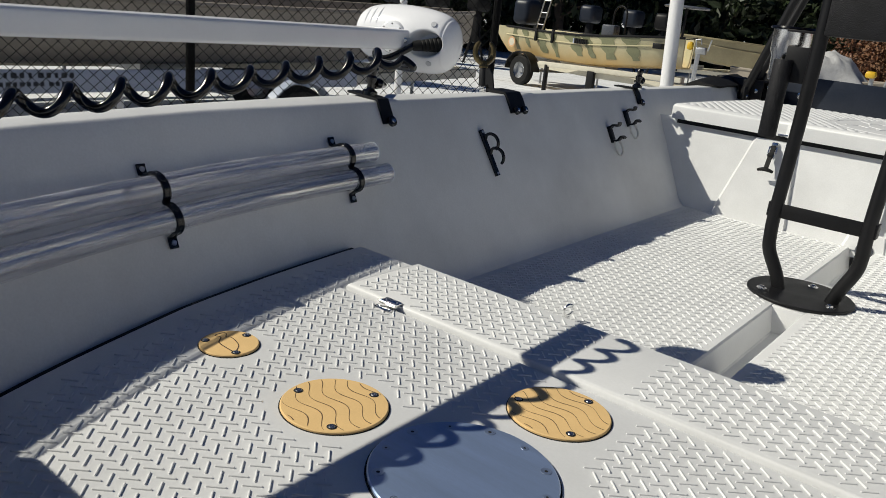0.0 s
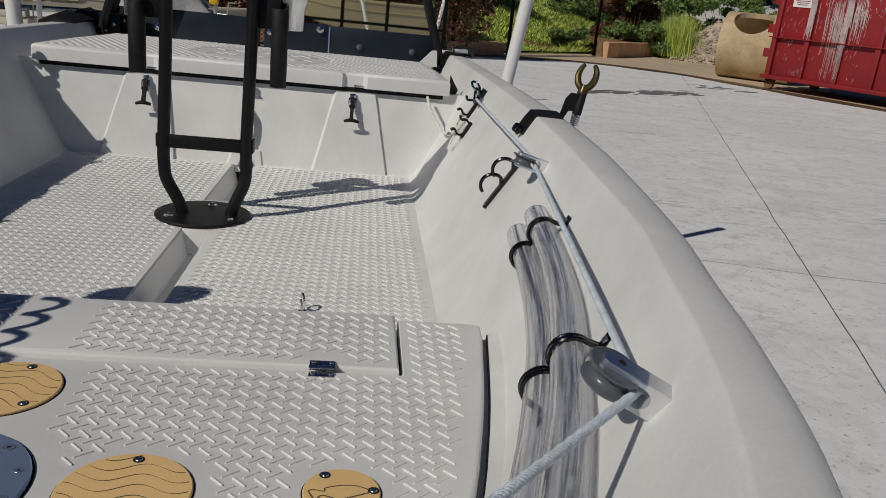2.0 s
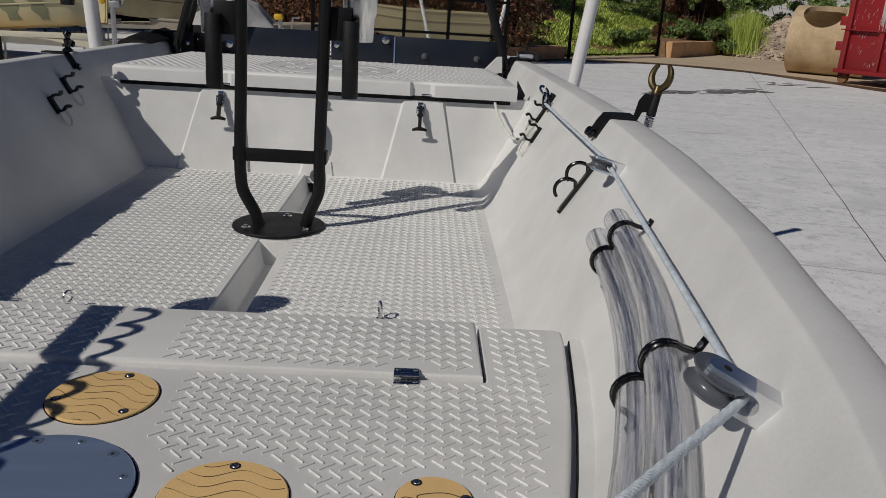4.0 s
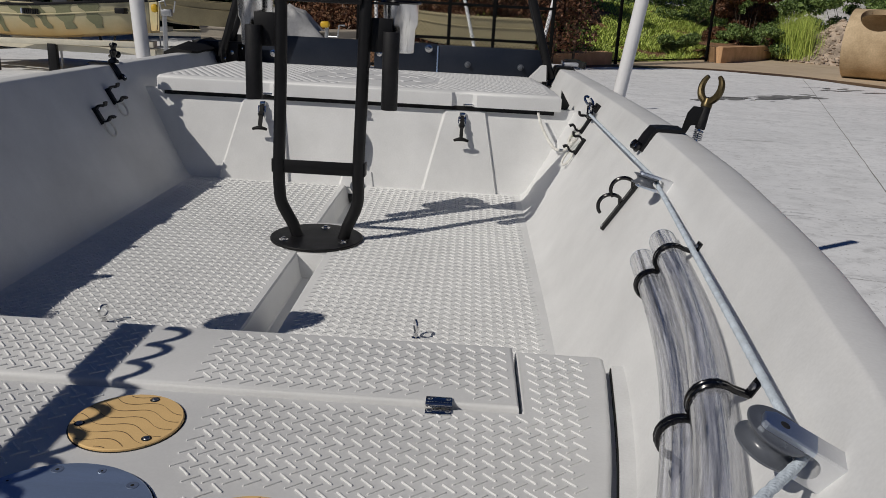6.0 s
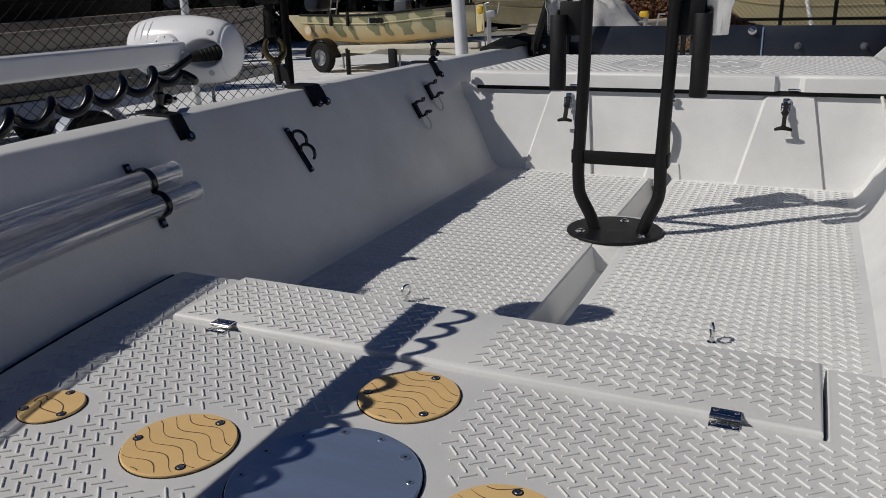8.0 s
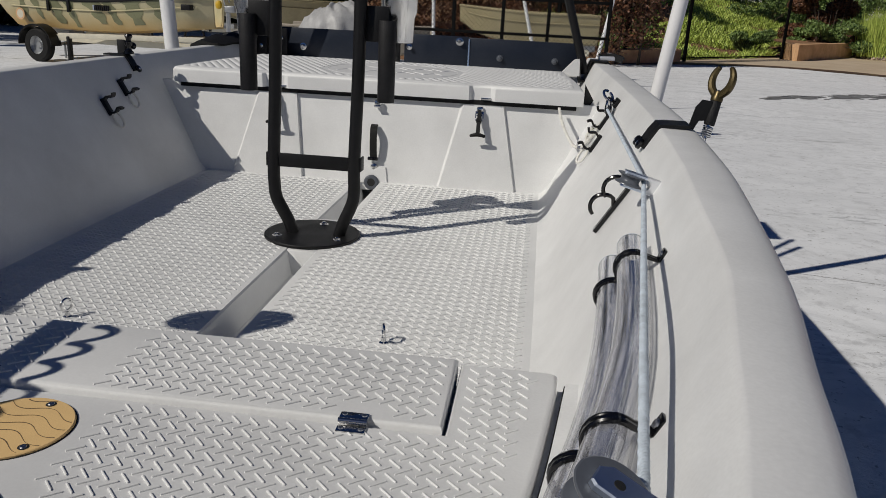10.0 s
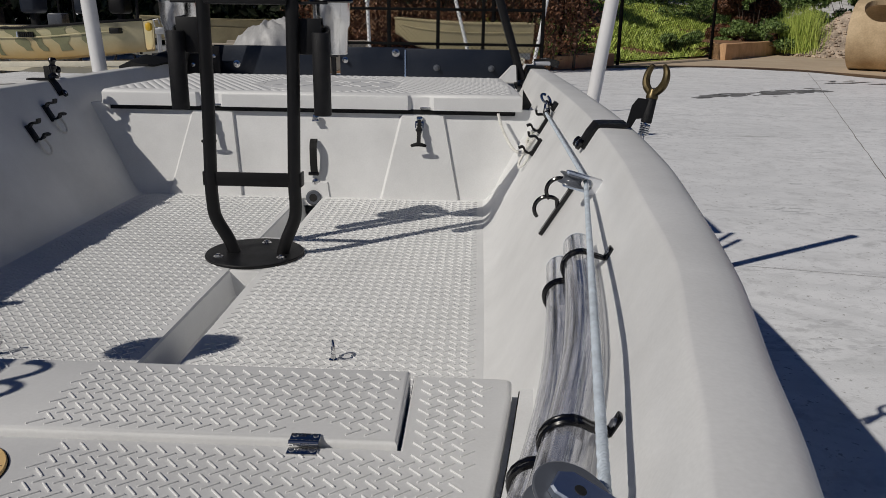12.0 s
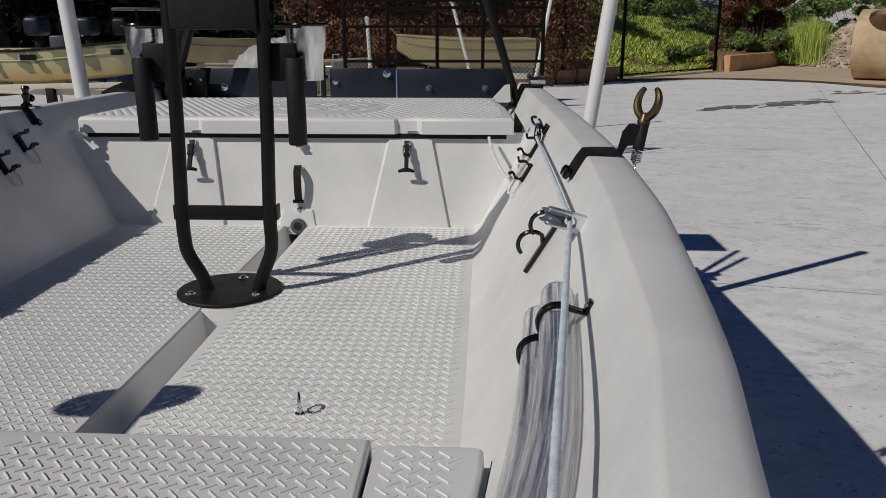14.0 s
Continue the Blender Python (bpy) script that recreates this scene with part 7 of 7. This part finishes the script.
for u in (0.92,):
    c = st + d * (L * u) + side_w * (half(u) + 0.01)
    bm = BM()
    box(bm, (c.x, c.y, zt - 0.02), (0.16, 0.16, 0.09), bevel=0.01)
    part("bow_plate", bm, BLACK, b1)
mo = thing("outboard_motor", (*(st - d * 0.2).to_2d(), zt), "dark outboard motor on a parked boat", "outboard motor")
bm = BM()
box(bm, tuple(st - d * 0.25 + Vector((0, 0, zt + 0.30))), (0.42, 0.5, 0.5), bevel=0.12, seg=4)
part("cowl", bm, NAVY, mo)
bm = BM()
box(bm, tuple(st - d * 0.28 + Vector((0, 0, zt - 0.30))), (0.16, 0.2, 0.8), bevel=0.04)
part("leg", bm, BLACK, mo)
ld = thing("ladder", (*(st + d * 0.4).to_2d(), zt), "metal ladder leaning in a parked boat", "ladder")
bm = BM()
a0 = st + d * 0.15 + Vector((0, 0, zt - 0.05))
for s in (-0.09, 0.09):
    rod(bm, a0 + d * s, a0 + d * (s + 0.38) + Vector((0, 0, 1.5)), 0.014, 8)
part("stile", bm, GALV, ld)
for k in range(6):
    bm = BM()
    q = a0.lerp(a0 + d * 0.38 + Vector((0, 0, 1.5)), (k + 0.6) / 6.5)
    rod(bm, q - d * 0.09, q + d * 0.09, 0.012, 8)
    part("rung", bm, GALV, ld)
se = thing("folding_chair", (*(st + d * 2.0).to_2d(), zt), "grey folding boat seat in a parked boat", "seat")
bm = BM()
c = st + d * 2.0
box(bm, (c.x, c.y, zt + 0.10), (0.26, 0.26, 0.26), bevel=0.03)
part("seat_back", bm, GREYPLAST, se)
bm = BM()
sweep(bm, arc((c.x + 0.1, c.y + 0.1, zt + 0.42), 0.15, 0, 180, 10, d, (0, 0, 1)), 0.018, 8)
rod(bm, (c.x + 0.1 - 0.15 * d.x, c.y + 0.1 - 0.15 * d.y, zt - 0.2), (c.x + 0.1 - 0.15 * d.x, c.y + 0.1 - 0.15 * d.y, zt + 0.42), 0.018, 8)
rod(bm, (c.x + 0.1 + 0.15 * d.x, c.y + 0.1 + 0.15 * d.y, zt - 0.2), (c.x + 0.1 + 0.15 * d.x, c.y + 0.1 + 0.15 * d.y, zt + 0.42), 0.018, 8)
part("seat_rail", bm, BLACK, se)
ta = thing("boat_table", (*(st + d * 3.55).to_2d(), zt), "small dark table on a post in a parked boat", "table")
bm = BM()
c = st + d * 3.55
rod(bm, (c.x, c.y, zt - 0.4), (c.x, c.y, zt + 0.62), 0.025, 8)
part("table_post", bm, BLACK, ta)
bm = BM()
lathe(bm, [(0, 0), (0.36, 0), (0.38, 0.02), (0.36, 0.04), (0, 0.04)], (c.x, c.y, zt + 0.62), seg=24)
part("table_top", bm, GREYPLAST, ta)
jk = thing("winch_post", (-4.45, 10.6, GROUND), "white winch post with yellow strap at a trailer's bow", "winch")
bm = BM()
rod(bm, (-4.47, 10.6, GROUND), (-4.47, 10.6, GROUND + 1.0), 0.04, 8)
box(bm, (-4.43, 10.6, GROUND + 1.04), (0.17, 0.10, 0.11), bevel=0.02)
rod(bm, (-4.30, 10.55, GROUND + 1.05), (-4.25, 10.5, GROUND + 1.22), 0.012, 6)
sweep(bm, [(-4.50, 10.55, GROUND + 1.10), (-4.50, 10.50, GROUND + 1.20), (-4.42, 10.50, GROUND + 1.22), (-4.40, 10.50, GROUND + 1.14)], 0.012, 6)
part("winch_frame", bm, GALV, jk)
bm = BM()
box(bm, (-4.60, 10.55, GROUND + 1.10), (0.10, 0.10, 0.13), bevel=0.04)
part("strap_roll", bm, YELLOW, jk)

b2, st2, d2, w2, L2, top2, half2 = jon_boat((-4.4, 21.6), (-7.8, 17.6), GROUND + 0.50, 0.62, 1.6, OLIVE, "olive jon boat on a trailer further back")
small_trailer(st2, d2, w2, L2, GROUND + 0.50, 0.2, 1.6)
# covered boat
b3, st3, d3, w3, L3, top3, half3 = jon_boat((-4.1, 12.0), (-1.3, 11.6), GROUND + 0.32, 0.5, 1.3, TANHULL, "tan boat on a trailer behind the mesh gate")
small_trailer(st3, d3, w3, L3, GROUND + 0.32, 0.3, 1.3)
b4, st4, d4, w4, L4, top4, half4 = jon_boat((1.5, 12.9), (-0.95, 12.8), GROUND + 0.70, 0.50, 1.4, OLIVE, "pale olive boat behind the mesh gate")
small_trailer(st4, d4, w4, L4, GROUND + 0.70, 0.4, 1.4)
t = thing("tarpaulin", (-2.65, 11.2, GROUND + 0.8), "crumpled silver tarpaulin draped over a parked boat", "tarpaulin")
verts, faces = [], []
NI, NJ = 96, 16
for j in range(NJ):
    v = j / (NJ - 1)
    for i in range(NI):
        a = 2 * math.pi * i / NI
        p = Vector((math.cos(a), math.sin(a), 0))
        fold = 0.17 * math.sin(a * 9 + 1.3 * math.sin(a * 4)) + 0.05 * noise.noise(Vector((p.x * 5, p.y * 5, v * 2)))
        if v < 0.45:
            q = v / 0.45
            rr, z = 0.62 * q, 1.20 + 0.14 * p.x * q - 0.20 * q * q + 0.10 * noise.noise(Vector((p.x * q * 6, p.y * q * 6, 8)))
        else:
            q = (v - 0.45) / 0.55
            rr, z = 0.62 + (0.38 + fold * 1.3) * q, 1.00 + 0.14 * p.x - 0.50 * q ** 0.8
        verts.append((-2.88 + p.x * rr * 0.92, 11.25 + p.y * rr * 0.70, GROUND + z))
for j in range(NJ - 1):
    for i in range(NI):
        a, b = j * NI + i, j * NI + (i + 1) % NI
        faces.append((a, b, b + NI, a + NI))
ob = raw("sheet", verts, faces, TARP, t, smooth=True)
t = thing("yellow_jack", (-1.75, 9.8, GROUND), "trailer jack with a yellow head and crank", "jack")
bm = BM()
rod(bm, (-1.75, 9.8, GROUND), (-1.75, 9.8, GROUND + 0.98), 0.03, 10)
sweep(bm, [(-1.75, 9.8, GROUND + 0.85), (-1.58, 9.75, GROUND + 0.85), (-1.56, 9.75, GROUND + 1.02), (-1.47, 9.75, GROUND + 1.02)], 0.014, 8)
part("jack_post", bm, GALV, t)
bm = BM()
box(bm, (-1.77, 9.78, GROUND + 1.02), (0.13, 0.12, 0.09), bevel=0.03)
part("jack_head", bm, YELLOW, t)
for x, y, lean, h in ((0.66, 9.0, -0.47, 1.74), (1.20, 9.0, 0.33, 1.95), (-0.88, 9.0, -0.06, 1.52)):
    t = thing("pipe_post", (x, y, GROUND), "white plastic trailer guide post behind the stern", "post", "far guide posts")
    bm = BM()
    rod(bm, (x, y, GROUND), (x + lean, y, GROUND + h), 0.024, 12)
    part("pipe", bm, PVC, t)
    bm = BM()
    lathe(bm, [(0.032, -0.03), (0.032, 0.01), (0, 0.02)], (x + lean, y, GROUND + h), seg=12)
    part("cap", bm, PVC, t)
    bm = BM()
    box(bm, (x, y, GROUND + 0.06), (0.3, 0.3, 0.12), bevel=0.02)
    part("foot", bm, GALV, t)

# ---- boats beyond the chain-link fence ----
b5, st5, d5, w5, L5, top5, half5 = jon_boat((-5.6, -2.6), (-5.75, 6.0), GROUND + 0.70, 0.46, 1.7, TANHULL, "shaded tan boat parked beyond the chain-link fence", rise=1.25, lift=0.45)
small_trailer(st5, d5, w5, L5, GROUND + 0.70, 0.25, 1.7)
# black hull added as the dark shade above the tan boat
b6, st6, d6, w6, L6, top6, half6 = jon_boat((-7.4, 5.4), (-8.2, -1.4), GROUND + 1.05, 0.5, 1.7, BLACK, "black boat shape with a pale gunwale, standing for the dark shade behind the first", edge=BLUEGREY)
small_trailer(st6, d6, w6, L6, GROUND + 1.05, 0.25, 1.7)
t = thing("notice_board", (-4.75, 0.9, GROUND), "long white board with dark lettering bars beyond the fence", "sign")
bm = BM()
box(bm, (-4.75, 0.75, -0.135), (0.03, 4.9, 0.15), bevel=0.004)
# white board coloured blue-grey: its bluish shade is in the paint
bd = part("board", bm, BLUEGREY, t)
for k in range(17):
    bm = BM()
    box(bm, (-4.732, -0.28 + 0.050 * k + 0.016 * (k // 6), -0.095), (0.004, 0.034 - 0.008 * (k % 3), 0.034))
    part("letter_bar", bm, NAVY, bd)
    bm = BM()
    box(bm, (-4.732, -0.20 + 0.042 * k + 0.014 * (k // 7), -0.150), (0.004, 0.028 - 0.006 * (k % 2), 0.026))
    part("letter_bar", bm, NAVY, bd)
for y in (-1.3, 0.9, 2.8):
    bm = BM()
    box(bm, (-4.77, y, GROUND / 2 - 0.12), (0.03, 0.05, -GROUND - 0.20))
    part("board_leg", bm, GALV, t)
t = thing("trailer_fender", (-4.2, 2.05, GROUND), "black trailer wheel under a white fender beyond the fence", "wheel")
bm = BM()
lathe(bm, [(0.10, -0.08), (0.28, -0.08), (0.32, -0.04), (0.32, 0.04), (0.28, 0.08), (0.10, 0.08)], (-4.25, 2.05, GROUND + 0.32), (1, 0, 0), 32)
lathe(bm, [(0, 0.02), (0.12, 0.02), (0.12, -0.02), (0, -0.02)], (-4.25, 2.05, GROUND + 0.32), (1, 0, 0), 20)
part("tyre", bm, RUBBER, t)
bm = BM()
strap(bm, [Vector((-4.2, 2.05 + 0.36 * math.cos(math.pi * k / 16), GROUND + 0.32 + 0.36 * math.sin(math.pi * k / 16))) for k in range(17)], (1, 0, 0), 0.10, 0.014)
# white fender in the same blue-grey, with the shade's tint painted in
part("fender", bm, BLUEGREY, t)
t = thing("pipe_post", (-3.3, 2.17, GROUND), "white plastic trailer guide post beyond the fence", "post", "far guide posts")
bm = BM()
rod(bm, (-3.30, 2.17, GROUND + 0.04), (-3.33, 2.17, GROUND + 1.75), 0.026, 12)
part("pipe", bm, PVC, t)
bm = BM()
box(bm, (-3.30, 2.17, GROUND + 0.05), (0.25, 0.25, 0.10), bevel=0.02)
part("foot", bm, GALV, t)
# boat racks with mixed gear far left
rs = random.Random(12)
for k in range(7):
    x, y = -12.5 + 0.75 * k + rs.uniform(-.3, .3), 12.0 + 0.95 * k + rs.uniform(-.4, .4)
    t = thing("outboard_motor", (x, y, GROUND), "outboard motor on a stand among parked boats", "outboard motor", "outboards on stands")
    bm = BM()
    box(bm, (x, y, GROUND + 1.45), (0.4, 0.55, 0.42), bevel=0.1, seg=3)
    part("cowl", bm, (NAVY, BLACK, BLACK, BLACK, NAVY)[k % 5], t)
    bm = BM()
    box(bm, (x, y, GROUND + 0.95), (0.14, 0.2, 0.9), bevel=0.03)
    rod(bm, (x - 0.3, y, GROUND), (x, y, GROUND + 1.1), 0.03, 6)
    rod(bm, (x + 0.3, y, GROUND), (x, y, GROUND + 1.1), 0.03, 6)
    part("stand", bm, BLACK, t)

# ---- trees ----
k = 0
for az, dist, h, m, lo in ((-72, 17, 8, LEAF_SHADED, .1), (-64, 20, 9, LEAF_SHADED, .1), (-56, 22, 9, LEAF_SHADED, .1), (-49, 24, 9, LEAF_SHADED, .08), (-43, 25, 9, LEAF_SHADED, .08), (-37, 26, 9, LEAF_SHADED, .08), (-31, 26, 9, LEAF_SHADED, .08), (-26, 27, 9, LEAF_SHADED, .08), (-20, 27, 9, LEAF_SHADED, .08), (-15, 28, 9, LEAF_SHADED, .08), (-10, 29, 9, LEAF_SHADED, .08),
                       (-4, 29, 8, LEAF_SHADED, .1), (2, 31, 8, LEAF_GREEN, .1), (8, 44, 9, LEAF_GREEN, .15), (13, 52, 9, LEAF_GREEN, .15), (18, 56, 9, LEAF_SHADED, .2), (23, 58, 10, LEAF_GREEN, .2), (28, 56, 9, LEAF_SHADED, .2), (33, 58, 10, LEAF_GREEN, .2), (38, 56, 9, LEAF_SHADED, .2), (43, 58, 10, LEAF_GREEN, .2), (49, 55, 9, LEAF_GREEN, .2)):
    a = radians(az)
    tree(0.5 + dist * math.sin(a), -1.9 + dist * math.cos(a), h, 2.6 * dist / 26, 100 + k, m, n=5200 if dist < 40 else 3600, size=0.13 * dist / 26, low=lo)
    k += 1
# undergrowth that closes the gaps between the trunks with shade-coloured leaves
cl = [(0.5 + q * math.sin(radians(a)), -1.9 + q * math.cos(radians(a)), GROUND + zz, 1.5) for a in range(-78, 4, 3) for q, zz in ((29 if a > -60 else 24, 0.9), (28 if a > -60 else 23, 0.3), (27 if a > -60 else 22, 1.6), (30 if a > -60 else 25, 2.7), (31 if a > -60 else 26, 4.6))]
t = thing("undergrowth", (-10, 24, GROUND), "dense undergrowth under the trees, leaves coloured near black as shade", "undergrowth", kind="stuff")
leaves("foliage", cl, 60000, 1.0, 0.20, LEAF_SHADED, t, 77, 0.9)
cl = [(0.5 + q * math.sin(radians(a)), -1.9 + q * math.cos(radians(a)), GROUND + zz, 2.6) for a in range(2, 62, 3) for q, zz in ((64, 4.5), (66, 8.0))]
t = thing("undergrowth", (30, 55, GROUND), "far green woodland edge above the track", "woods", kind="stuff")
leaves("foliage", cl, 16000, 1.0, 0.34, LEAF_GREEN, t, 78, 0.9)
